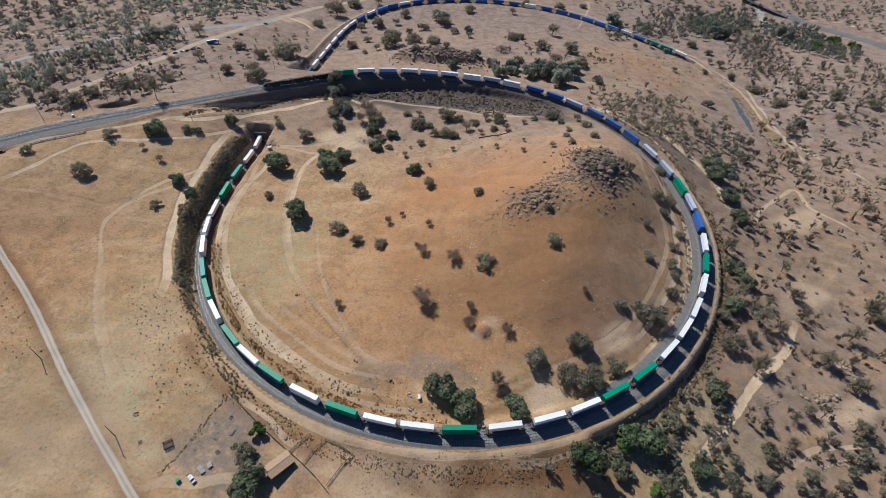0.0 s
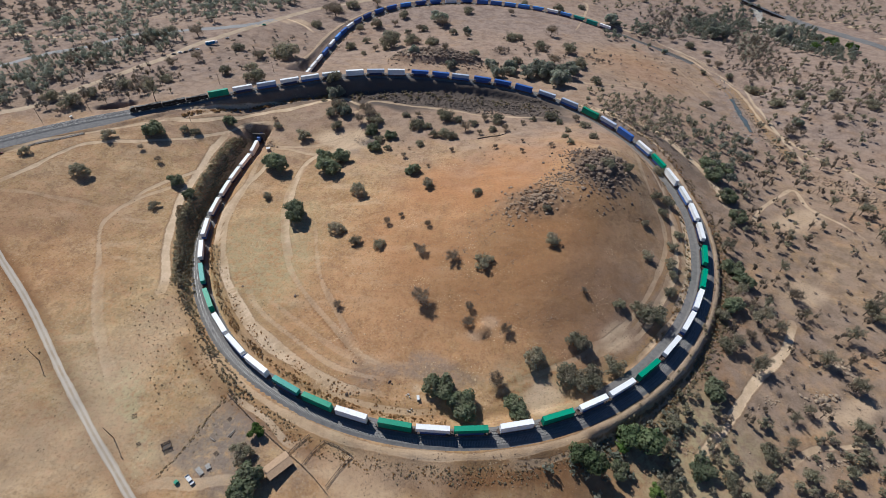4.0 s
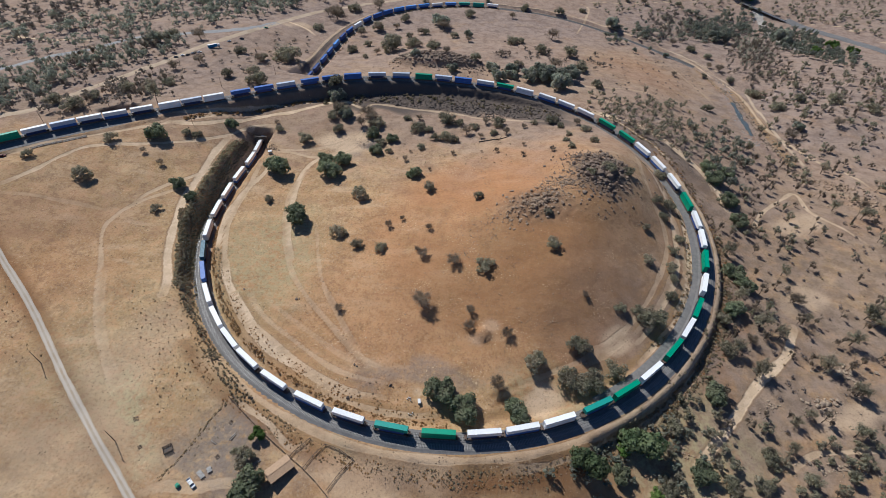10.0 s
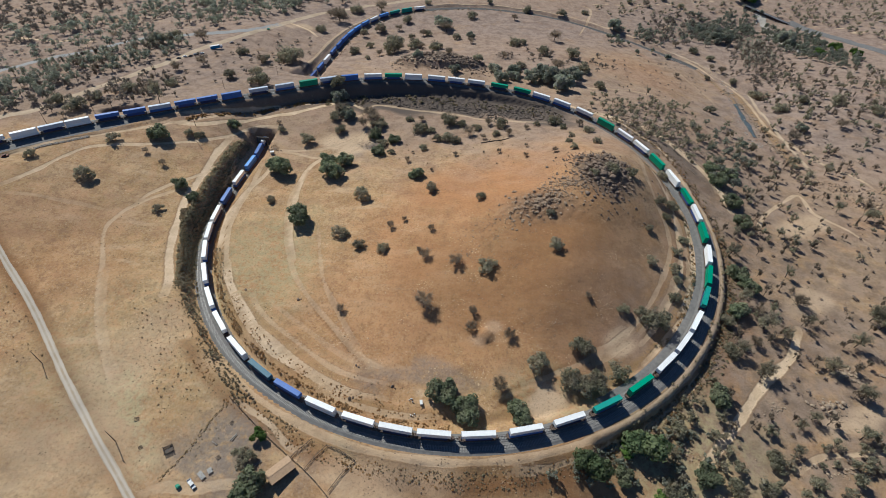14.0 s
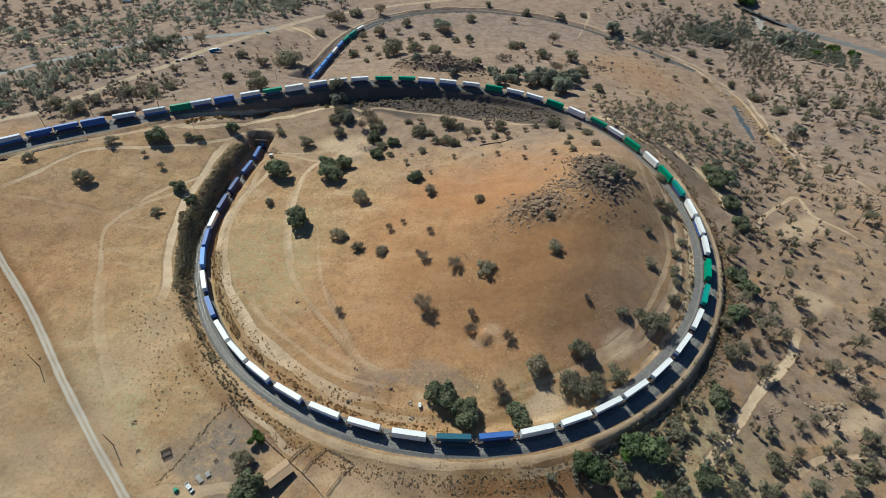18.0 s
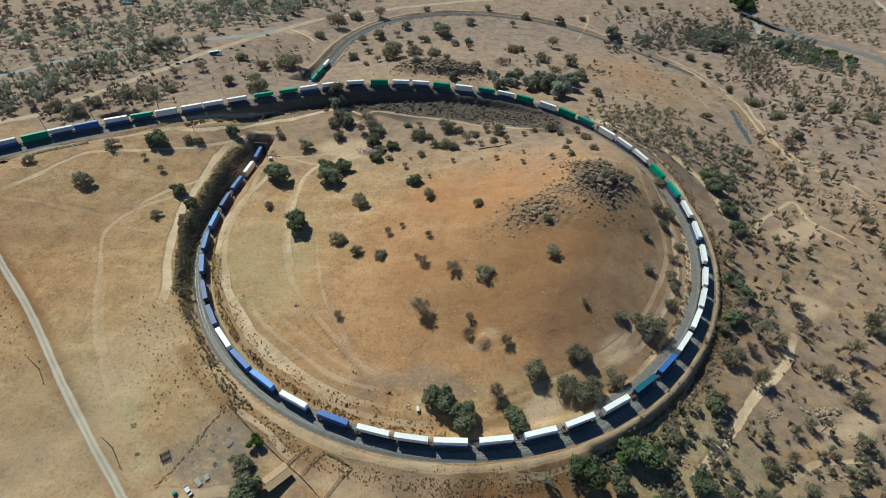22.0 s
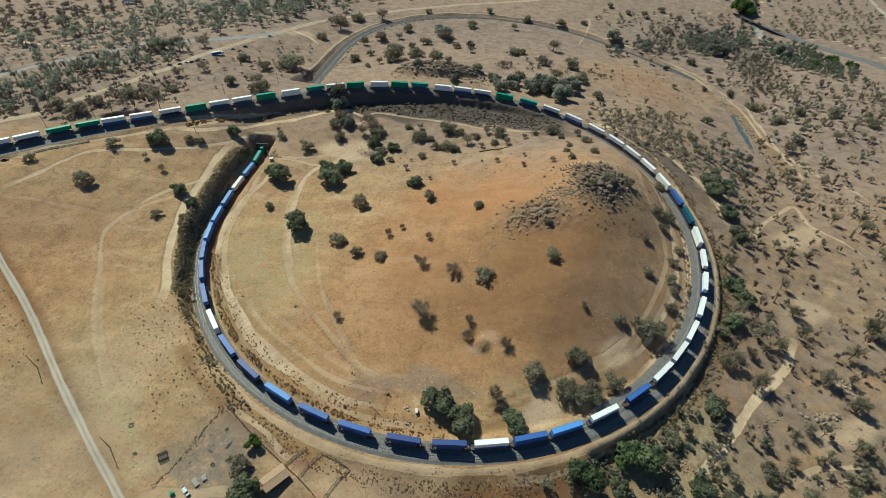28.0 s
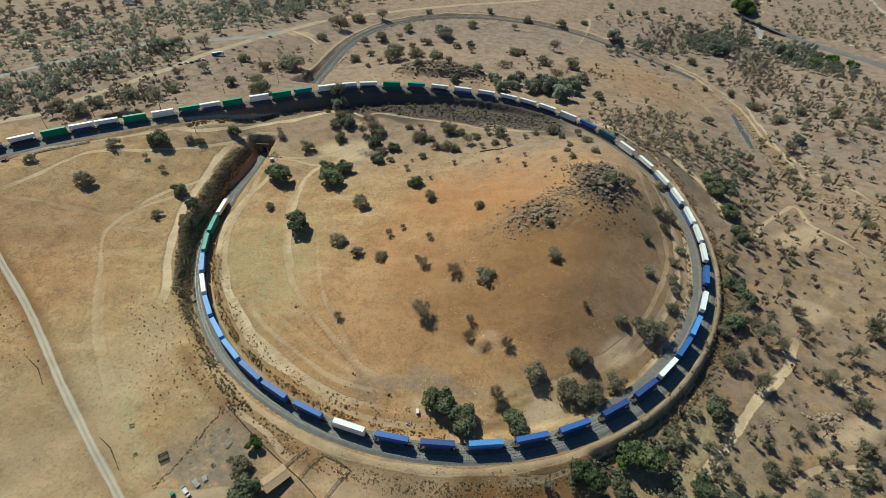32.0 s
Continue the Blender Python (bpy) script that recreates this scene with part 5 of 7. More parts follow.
def tree(kind, x, y, width, tall=1.0):
    i = _tree_count[0]
    _tree_count[0] += 1
    rng = random.Random(i * 7 + 1)
    # far oaks take the leaves with haze painted in
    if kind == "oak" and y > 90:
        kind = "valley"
    if kind == "grey" and y > 90 and i % 3 == 0:
        kind = "bare"
    if kind == "grey" and x > 165 and y < 120:
        kind, width = "slim", width * .8
    trunk, crown = KINDS[kind][rng.randrange(len(KINDS[kind]))]
    k = width / 8.6
    root = thing("oak_tree" if kind != "fresh" else "leafy_tree", TREE_WORDS[kind] + (" on the open slope" if width < 6 else " on dry ground"), "tree",
                 Matrix.LocRotScale((x, y, lie(x, y)), Euler((0, 0, rng.uniform(0, 6.28))), (k, k, k * tall * rng.uniform(.85, 1.1))), "trees round the loop")
    part("trunk", trunk, root, "dark rough trunk and limbs")
    part("crown", crown, root)


tree("oak", -50.9, 235.8, 12.1)
tree("oak", -10.5, 212.6, 14.0)
tree("oak", 36.2, 202.1, 17.3)
tree("oak", 51.7, 223.8, 17.8)
tree("oak", 68.5, 207.9, 19.7)
tree("oak", 87.7, 224.6, 23.8)
tree("oak", 98.5, 193.5, 25.0)
tree("oak", 117.0, 232.2, 18.1)
tree("oak", -113.2, 136.8, 18.8)
tree("oak", -99.4, 107.3, 14.0)
tree("oak", -71.8, 84.9, 13.5)
tree("oak", -102.0, 40.5, 14.5)
tree("oak", -88.8, 42.0, 15.0)
tree("oak", -94.5, 26.0, 18.0)
tree("oak", -105.7, -27.4, 17.9)
tree("oak", -136.7, 27.3, 18.3)
tree("oak", -233.0, 43.8, 16.7)
tree("oak", -197.9, -3.6, 11.4)
tree("oak", -184.5, -14.4, 8.8)
tree("oak", -187.3, 75.3, 11.3)
tree("oak", -64.9, 57.3, 11.9)
tree("oak", -29.7, 25.9, 10.2)
tree("oak", -81.8, -198.8, 19.0)
tree("oak", -89.2, 310.1, 20.4)
tree("oak", 107.6, 216.8, 27.1)
tree("oak", 83.5, 212.5, 25.7)
tree("oak", 30.9, 225.1, 14.3)
tree("oak", 51.2, 211.7, 15.2)
tree("oak", 186.4, -46.0, 14.9)
tree("oak", 4.0, 348.4, 12.8)
tree("oak", -32.7, 389.3, 25.4)
tree("oak", 203.2, 442.1, 23.8)
tree("oak", 352.8, 441.5, 31.9)
tree("oak", 448.6, 450.5, 32.2)
tree("oak", 0.6, -147.7, 16.1)
tree("oak", 12.2, -155.7, 16.4)
tree("oak", 39.2, -155.0, 13.6)
tree("green", 100.1, -163.0, 20.2)
tree("green", 71.8, -175.9, 16.6)
tree("oak", 88.6, -177.3, 10.8)
tree("oak", 128.3, -174.2, 13.6)
tree("oak", 145.5, -135.0, 13.8)
tree("oak", 174.1, -78.2, 13.8)
tree("oak", 190.5, -56.7, 12.3)
tree("oak", 207.1, 73.2, 14.1)
tree("oak", 207.7, 56.7, 15.5)
tree("oak", 224.6, 71.5, 13.2)
tree("oak", 210.9, 31.4, 14.8)
tree("oak", 210.0, 8.5, 15.0)
tree("grey", -89.4, -183.8, 11.6)
tree("grey", -191.4, 236.3, 30.8)
tree("grey", -213.7, 214.0, 13.0)
tree("grey", -222.7, 158.1, 14.0)
tree("grey", -192.9, 153.0, 19.3)
tree("grey", -169.8, 387.3, 26.9)
tree("grey", -183.2, 342.1, 15.6)
tree("grey", -83.5, 287.6, 29.0)
tree("grey", -111.0, 361.3, 16.0)
tree("grey", -61.8, 301.6, 18.8)
tree("grey", -128.9, 286.0, 11.9)
tree("grey", 65.1, -135.9, 14.2)
tree("grey", 72.7, -138.6, 12.9)
tree("grey", 80.2, -135.3, 14.8)
tree("grey", 48.4, -129.2, 13.7)
tree("grey", 73.5, -118.8, 14.7)
tree("grey", 92.7, -128.2, 12.7)
tree("grey", 117.4, -95.1, 18.3)
tree("grey", -26.0, 95.5, 8.8)
tree("grey", -46.1, 113.7, 8.1)
tree("grey", -35.0, 113.2, 8.0)
tree("grey", 0.4, 108.3, 8.9)
tree("grey", 13.4, 102.8, 8.9)
tree("grey", 23.2, 110.5, 10.0)
tree("grey", 29.6, 90.2, 7.7)
tree("grey", -4.3, 80.0, 10.4)
tree("grey", 55.4, 101.2, 6.8)
tree("grey", 65.7, 109.3, 6.9)
tree("grey", 86.2, 100.7, 7.7)
tree("grey", 100.9, 104.9, 8.7)
tree("grey", 105.9, 62.6, 7.9)
tree("grey", 84.8, 64.9, 6.2)
tree("grey", -17.9, 240.7, 10.9)
tree("grey", 12.6, 241.5, 13.4)
tree("grey", -104.5, 115.1, 17.1)
tree("grey", -81.8, 115.2, 15.2)
tree("grey", -70.5, 101.2, 14.8)
tree("grey", -109.7, 104.5, 12.9)
tree("grey", -83.8, 98.0, 10.8)
tree("grey", -64.1, 72.5, 10.3)
tree("grey", -132.3, 353.5, 11.5)
tree("grey", -88.1, 370.2, 13.2)
tree("grey", -80.8, 402.8, 16.8)
tree("grey", -50.1, 355.3, 12.9)
tree("grey", -27.2, 371.2, 19.0)
tree("grey", -13.6, 343.1, 12.7)
tree("grey", -69.2, 339.6, 9.9)
tree("grey", -51.6, 295.3, 11.9)
tree("grey", -36.2, 293.3, 15.8)
tree("grey", -115.2, 305.6, 10.9)
tree("grey", -99.7, 274.2, 10.4)
tree("grey", -111.0, 264.3, 7.7)
tree("grey", -131.6, 285.1, 11.9)
tree("grey", 64.5, 444.8, 11.1)
tree("grey", 83.2, 489.1, 13.3)
tree("grey", 69.3, 337.7, 11.2)
tree("grey", 42.1, 273.3, 10.2)
tree("grey", 59.7, 246.3, 11.1)
tree("grey", 90.2, 302.2, 16.0)
tree("grey", 100.4, 251.0, 18.6)
tree("grey", 123.1, 297.9, 19.9)
tree("grey", 128.4, 250.1, 18.6)
tree("grey", -184.4, 398.5, 13.6)
tree("grey", -170.6, 404.6, 15.3)
tree("grey", -154.4, 427.1, 18.8)
tree("grey", -122.9, 441.9, 22.3)
tree("grey", -60.9, 482.1, 11.6)
tree("grey", 28.8, 506.6, 13.6)
tree("grey", 4.3, 327.0, 11.1)
tree("grey", 227.7, 592.7, 12.9)
tree("grey", 253.0, 570.3, 12.6)
tree("grey", 279.3, 564.3, 14.4)
tree("grey", 314.9, 599.5, 13.0)
tree("grey", 337.2, 576.9, 12.7)
tree("grey", -381.9, 247.1, 12.4)
tree("grey", -329.1, 231.1, 24.1)
tree("grey", -323.2, 256.0, 16.3)
tree("grey", -289.2, 251.0, 18.6)
tree("grey", -312.9, 70.3, 18.4)
tree("grey", -334.5, 77.7, 14.0)
tree("grey", 105.2, 12.5, 11.7)
tree("grey", 92.6, 6.8, 7.7)
tree("grey", 121.7, 17.3, 9.6)
tree("grey", 152.7, 4.5, 9.7)
tree("grey", 145.5, -9.0, 7.8)
tree("grey", 153.7, -25.5, 7.6)
tree("grey", 143.0, 4.5, 8.8)
tree("grey", 134.4, -76.6, 8.2)
tree("grey", 110.3, -90.9, 8.5)
tree("grey", 122.1, -94.0, 9.8)
tree("grey", -67.3, 0.2, 13.9)
tree("grey", -132.2, -7.7, 8.1)
tree("grey", -75.4, -38.8, 12.1)
tree("grey", -60.8, -49.3, 8.8)
tree("grey", -44.7, -52.5, 8.7)
tree("grey", -18.6, 6.0, 10.6)
tree("grey", 16.7, -7.8, 7.8)
tree("grey", 21.1, -70.5, 12.9)
tree("grey", 62.8, -55.2, 10.4)
tree("grey", 124.5, -52.5, 8.5)
tree("grey", 128.5, -26.1, 6.7)
tree("grey", 99.9, -91.1, 7.8)
tree("grey", 73.0, -115.2, 9.3)
tree("grey", 139.2, -55.3, 8.5)
tree("grey", 145.8, -38.6, 8.1)
tree("grey", 159.4, 48.2, 10.6)
tree("grey", 139.0, -63.6, 7.0)
tree("grey", 61.0, -29.7, 6.5)
tree("oak", -54.9, 77.0, 11.0)
tree("grey", -101.1, 86.6, 11.6)
tree("grey", -75.4, 107.0, 14.0)
tree("grey", -35.2, 95.1, 14.6)
tree("grey", -10.8, 112.1, 17.0)
tree("grey", 7.2, 91.0, 12.5)
tree("grey", 34.0, 107.6, 13.8)
tree("grey", -29.1, 65.8, 8.3)
tree("grey", -10.6, 82.9, 11.4)
tree("grey", 80.5, 111.3, 11.8)
tree("grey", 105.6, 91.8, 9.4)
tree("grey", 89.4, 79.0, 6.4)
tree("grey", -74.2, 84.2, 9.6)
tree("grey", -18.6, 81.8, 9.5)
tree("grey", -260.8, -9.0, 14.3)
tree("grey", -261.7, 31.1, 11.1)
tree("grey", -214.1, 52.2, 8.1)
tree("grey", -206.0, 53.0, 9.0)
tree("grey", -202.1, -29.7, 8.5)
tree("grey", -304.6, 3.2, 8.9)
tree("grey", -126.0, 70.1, 13.1)
tree("grey", -150.5, 81.8, 7.7)
tree("grey", 86.1, 49.1, 6.8)
tree("grey", -223.0, 161.9, 13.0)
tree("grey", -207.4, 182.2, 13.5)
tree("grey", -194.6, 165.4, 12.0)
tree("grey", -259.7, 184.1, 13.5)
tree("grey", -238.7, 230.7, 14.5)
tree("grey", -211.4, 220.4, 12.0)
tree("grey", -191.6, 241.6, 16.1)
tree("grey", -305.5, 89.2, 12.4)
tree("grey", -263.8, 130.1, 13.3)
tree("grey", -274.7, 163.5, 11.9)
tree("grey", -291.6, 110.7, 13.9)
tree("grey", -115.7, 148.1, 15.7)
tree("grey", -106.9, 114.9, 13.1)
tree("grey", 138.4, 207.6, 13.9)
tree("grey", -111.7, 365.7, 16.1)
tree("grey", -128.9, 339.4, 11.3)
tree("grey", 3.9, 438.1, 17.4)
tree("grey", 57.9, 332.0, 16.7)
tree("grey", 110.9, 366.5, 18.9)
tree("grey", 136.1, 483.0, 16.6)
tree("grey", -36.4, 285.9, 13.0)
tree("grey", -55.5, 351.4, 12.9)
tree("grey", 171.2, 495.9, 11.8)
tree("grey", 86.6, 491.1, 13.4)
tree("grey", 146.9, -133.9, 10.9)
tree("grey", 165.5, -105.0, 11.0)
tree("grey", 176.6, -116.0, 11.4)
tree("grey", 186.5, -28.2, 13.1)
tree("grey", 164.7, -86.2, 10.1)
tree("grey", 180.6, -66.6, 10.6)
tree("grey", 183.3, -145.2, 8.8)
tree("grey", 211.8, -150.4, 11.5)
tree("grey", 176.4, -159.3, 7.4)
tree("grey", 164.8, -163.9, 10.6)
tree("grey", 214.8, -109.6, 9.6)
tree("grey", 223.8, -127.2, 10.4)
tree("grey", 161.5, -106.4, 11.0)
tree("grey", 174.4, -118.7, 12.6)
tree("grey", 216.2, -111.6, 14.1)
tree("grey", 259.0, -72.9, 13.3)
tree("grey", 270.2, -69.4, 15.5)
tree("grey", 188.9, -85.4, 15.0)
tree("grey", 197.6, -92.7, 10.0)
tree("grey", 192.2, -140.9, 8.9)
tree("grey", 224.7, -127.4, 12.2)
tree("grey", 119.6, -153.8, 10.3)
tree("grey", 111.1, -180.9, 11.8)
tree("grey", 140.9, -178.2, 9.2)
tree("grey", 156.6, -178.4, 9.1)
tree("grey", 178.9, -175.7, 9.2)
tree("grey", 198.7, -171.8, 8.1)
tree("grey", 238.2, -93.9, 12.0)
tree("grey", 262.1, -78.5, 10.4)
tree("grey", 219.5, -77.5, 8.3)
tree("grey", 222.1, -40.0, 9.8)
tree("grey", 298.8, 40.2, 11.6)
tree("grey", 323.9, 101.6, 12.1)
tree("oak", 258.6, 360.5, 9.5)
tree("grey", 291.0, 309.0, 8.0)
tree("grey", 260.2, 211.0, 13.0)
tree("grey", 306.5, 339.5, 9.5)
tree("oak", 339.0, 178.5, 12.0)
tree("grey", 315.6, 30.6, 13.2)
tree("grey", 310.6, -3.9, 10.6)
tree("grey", 338.4, 275.7, 17.1)
tree("grey", 338.0, 224.7, 17.0)
tree("grey", 323.0, 164.4, 16.7)
tree("grey", 369.4, 243.6, 16.2)
tree("grey", 402.6, 240.2, 18.5)
tree("grey", 375.6, 179.7, 14.6)
tree("grey", 426.8, 212.6, 15.3)
tree("grey", 315.6, 368.0, 11.8)
tree("grey", 317.8, 332.0, 14.1)
tree("grey", 322.6, 308.0, 12.3)
tree("grey", 300.3, 390.4, 13.6)
tree("grey", 282.1, 406.5, 12.3)
tree("bare", -42.5, -31.8, 6.8)
tree("bare", -16.5, -58.6, 9.2)
tree("bare", 3.3, -66.2, 11.1)
tree("bare", -13.9, -97.5, 14.9)
tree("bare", -61.1, -100.1, 6.5)
tree("bare", 13.6, -100.4, 7.0)
tree("bare", 13.4, -110.2, 8.1)
tree("bare", 33.5, -114.0, 8.7)
tree("bare", 78.9, -87.8, 5.2)
tree("bare", 29.7, -142.5, 10.5)
tree("bare", -15.2, -35.9, 6.0)
tree("bare", -20.7, -55.0, 5.0)
tree("bare", -33.2, -26.1, 4.6)
tree("bare", 30.9, 56.8, 5.4)
tree("bare", -39.9, 46.5, 6.0)
tree("bare", -20.1, 32.5, 3.6)
tree("bare", -37.4, 59.0, 3.2)
tree("oak", -34.5, 25.4, 6.1)
tree("grey", -54.4, 58.5, 6.6)
tree("bare", 19.2, 58.0, 2.6)
tree("bare", 52.5, 62.5, 4.0)
tree("bare", 50.6, 44.1, 5.2)
tree("bare", -3.3, 55.3, 5.4)
tree("bare", -234.4, 24.9, 6.0)
tree("bare", -218.4, 16.1, 6.7)
tree("bare", 71.3, 46.1, 6.0)
tree("bare", -273.1, 113.3, 15.9)
tree("bare", 40.4, 89.1, 8.6)
tree("bare", -132.6, 286.7, 11.9)
tree("bare", 218.3, -64.0, 12.2)
tree("bare", 188.5, -75.4, 9.1)
tree("bare", 250.0, 298.0, 8.1)
tree("bare", 19.2, 83.8, 6.6)
tree("bare", 124.3, 118.5, 9.0)
tree("bare", 178.0, -98.8, 9.2)
tree("bare", -154.8, 89.0, 5.8)
tree("slim", -252.5, 87.1, 10.5, 1.7)
tree("fresh", 447.7, 613.0, 37.3)
tree("fresh", 459.0, 609.3, 24.2)
tree("fresh", -85.2, -174.3, 8.1)
tree("fresh", 104.8, -185.1, 7.9)
tree("fresh", 503.3, 424.3, 18.7)
tree("fresh", 466.2, 397.3, 16.6)
tree("fresh", 514.6, 399.6, 16.6)
tree("fresh", 91.5, -166.3, 7.2)


def grove_form(rng, form, leaves, size):
    """One small tree or bush of a mass, 1 m wide and 1 m high: leaf and limb triangles."""
    if form == "bush":
        lobes = [((rng.uniform(-.28, .28), rng.uniform(-.28, .28), rng.uniform(.2, .62)), (rng.uniform(.16, .27),) * 2 + (.24,)) for _ in range(7)]
        v, f = leaf_cloud(rng, lobes, leaves, size)
        return v, f, np.zeros((0, 3)), np.zeros((0, 3), int)
    gaps = {"oak": .1, "thin": .3, "bare": .55}[form]
    lobes = crown_lobes(rng, 12, .48, .12, 1.0, gaps)
    v, f = leaf_cloud(rng, lobes, int(leaves * (1 - gaps * .6)), size)
    tips = [np.array(l[0]) for l in lobes] + [np.array((rng.uniform(-.36, .36), rng.uniform(-.36, .36), rng.uniform(.6, .95))) for _ in range(4)]
    if form != "oak":
        tv, tf = twig_cloud(rng, tips, leaves // 2, .22, .012)
        v, f = np.vstack([v, tv]), np.vstack([f, tf + len(v)])
    bv, bf, n = [], [], 0
    fork = np.array((rng.uniform(-.05, .05), rng.uniform(-.05, .05), .3))
    for a, b, r0, r1 in [(np.array((0, 0, -.06)), fork, .03, .022)] + [(fork, t, .016, .005) for t in tips]:
        side = np.cross(b - a, rng.randn(3))
        side /= np.linalg.norm(side)
        up = np.cross(b - a, side)
        up /= np.linalg.norm(up)
        ring = [side, -.5 * side + .87 * up, -.5 * side - .87 * up]
        bv += [a + q * r0 for q in ring] + [b + q * r1 for q in ring]
        for k in range(3):
            m = (k + 1) % 3
            bf += [(n + k, n + m, n + 3 + m), (n + k, n + 3 + m, n + 3 + k)]
        n += 6
    return v, f, np.array(bv), np.array(bf)


def woods(name, label, places, material, leaves, size, form="oak", category="trees"):
    """Many small trees or bushes as one mass: places of x, y, crown width, height."""
    rng = np.random.RandomState(len(places))
    p = np.asarray(places, float)
    z = ground(p[:, 0], p[:, 1])
    mean = p[:, 2].mean()
    forms = [grove_form(rng, form, leaves, size * mean ** -.5) for _ in range(9)]
    vs, fs, slots, base = [], [], [], 0
    for (x, y, w, h), z0 in zip(p, z):
        lv, lf, bv, bf = forms[rng.randint(len(forms))]
        a = rng.uniform(0, 6.283)
        m = np.array([[math.cos(a), -math.sin(a), 0], [math.sin(a), math.cos(a), 0], [0, 0, 1]])
        if rng.uniform() < .5:
            m[:, 0] *= -1
        m = m @ np.diag((w * rng.uniform(.85, 1.15), w, h))
        for v, f, k in ((lv, lf, 0), (bv, bf, 1)):
            if len(v):
                vs.append(v @ m.T + (x, y, z0))
                fs.append(f + base)
                slots.append(np.full(len(f), k))
                base += len(v)
    me = raw(name, np.vstack(vs), np.vstack(fs), material)
    if form != "bush":
        me.materials.append(M_BARK)
        me.polygons.foreach_set("material_index", np.concatenate(slots).astype(np.int32))
    return tagged(new(name, me), label, category, kind="stuff")


def scatter(seed, n, region, wlo, whi, gap, tall=.9):
    """Places within a four-sided piece of land, no two closer than gap."""
    rng = np.random.RandomState(seed)
    a, b, c, d = [np.array(q, float) for q in region]
    out = []
    for _ in range(n * 6):
        u, v = rng.uniform(size=2)
        q = (a * (1 - u) + b * u) * (1 - v) + (d * (1 - u) + c * u) * v
        if whi > 4.5:
            q = q + rng.normal(0, 9, 2)
        if all((q[0] - o[0]) ** 2 + (q[1] - o[1]) ** 2 > gap * gap for o in out):
            w = rng.uniform(wlo, whi)
            out.append((q[0], q[1], w, w * tall * rng.uniform(.8, 1.25)))
        if len(out) >= n:
            break
    # keep clear of the rails and roads
    o = np.array(out)
    d2 = ((o[:, None, :2] - TRACK[None, ::4, :2]) ** 2).sum(-1).min(1)
    if whi > 4.5:
        lines = np.vstack(ROAD_LINES)
        d2 = np.minimum(d2, 3 * ((o[:, None, :2] - lines[None, ::2]) ** 2).sum(-1).min(1))
    else:
        lines = np.vstack(ROAD_LINES)
        d2 = np.where(((o[:, None, :2] - lines[None]) ** 2).sum(-1).min(1) < 16, 0, d2)
    return [tuple(q) for q, dd in zip(out, d2) if dd > (150 if whi > 4.5 else 34 if tall == .85 else 60)]


woods("bare_woodland", "leafless brown trees on the stony hillside", scatter(201, 46, [(205.0, 50.2), (382.6, 107.6), (313.3, -4.6), (186.7, -22.2)], 3.5, 7, 6, 1.5) +
      scatter(202, 26, [(191.4, -26.2), (313.3, -4.6), (254.6, -103.7), (165.3, -111.4)], 3.5, 7, 6, 1.5) +
      scatter(203, 14, [(159.5, -119.0), (252.1, -107.7), (212.8, -178.6), (123.5, -183.9)], 3.5, 7, 8, 1.5) +
      scatter(204, 38, [(231.9, 138.6), (470.4, 257.1), (382.6, 107.6), (205.0, 50.2)], 4, 8, 5.5, 1.2) +
      scatter(206, 70, [(371.9, 364.5), (516.5, 330.3), (451.7, 226.7), (314.1, 181.1)], 4, 8, 5.5, 1.1) +
      scatter(207, 50, [(377.0, 462.8), (435.0, 439.2), (371.7, 291.0), (329.2, 309.5)], 3.5, 7, 3, 1.1) +
      scatter(208, 32, [(-422.8, 123.8), (-322.4, 258.5), (-292.2, 213.3), (-366.2, 84.0)], 5, 9, 6, 1.2) +
      scatter(209, 24, [(-330.5, 80.6), (-279.6, 148.4), (-243.3, 119.1), (-303.2, 73.4)], 4, 8, 6, 1.2),
      M_TWIG, 230, 0.17, "bare", "trees")
woods("scrub_woodland", "dusty grey-green oak scrub on the stony hillside", scatter(1, 34, [(205.0, 50.2), (382.6, 107.6), (313.3, -4.6), (186.7, -22.2)], 3.5, 8, 6.5, 1.1) +
      scatter(2, 7, [(191.4, -26.2), (313.3, -4.6), (254.6, -103.7), (165.3, -111.4)], 3.5, 8, 7, 1.1) +
      scatter(4, 48, [(231.9, 138.6), (470.4, 257.1), (382.6, 107.6), (205.0, 50.2)], 4, 9.5, 5.5, 0.95) +
      scatter(5, 130, [(123.4, 172.5), (225.7, 204.0), (221.2, 79.8), (146.3, 108.2)], 3.5, 8, 4.5, 0.95) +
      scatter(6, 80, [(371.9, 364.5), (516.5, 330.3), (451.7, 226.7), (314.1, 181.1)], 4, 9.5, 5.5, 0.95) +
      scatter(7, 110, [(465.7, 598.5), (695.0, 648.2), (600.2, 468.4), (521.9, 538.2)], 4.5, 9, 5.5, 0.85) +
      scatter(9, 120, [(570.1, 859.6), (939.5, 1050.7), (708.9, 658.4), (476.6, 603.7)], 5, 10, 7, 0.85) +
      scatter(8, 50, [(188.7, 555.4), (439.7, 610.4), (428.1, 571.9), (201.9, 477.4)], 5, 10, 8, 0.75),
      M_LEAF_GREY, 190, 0.2, "thin", "trees")
woods("scrub_woodland", "dusty grey-green oak scrub at the foot of the hillside", scatter(27, 46, [(126.6, -160.5), (222.8, -156.4), (209.7, -180.2), (111.2, -186.3)], 3.5, 8, 4.5, 0.9) +
      scatter(28, 8, [(117.3, -144.9), (158.0, -128.8), (152.9, -152.9), (116.2, -163.9)], 2.5, 5, 4, 0.9),
      M_LEAF_GREY, 230, 0.19, "thin", "trees")
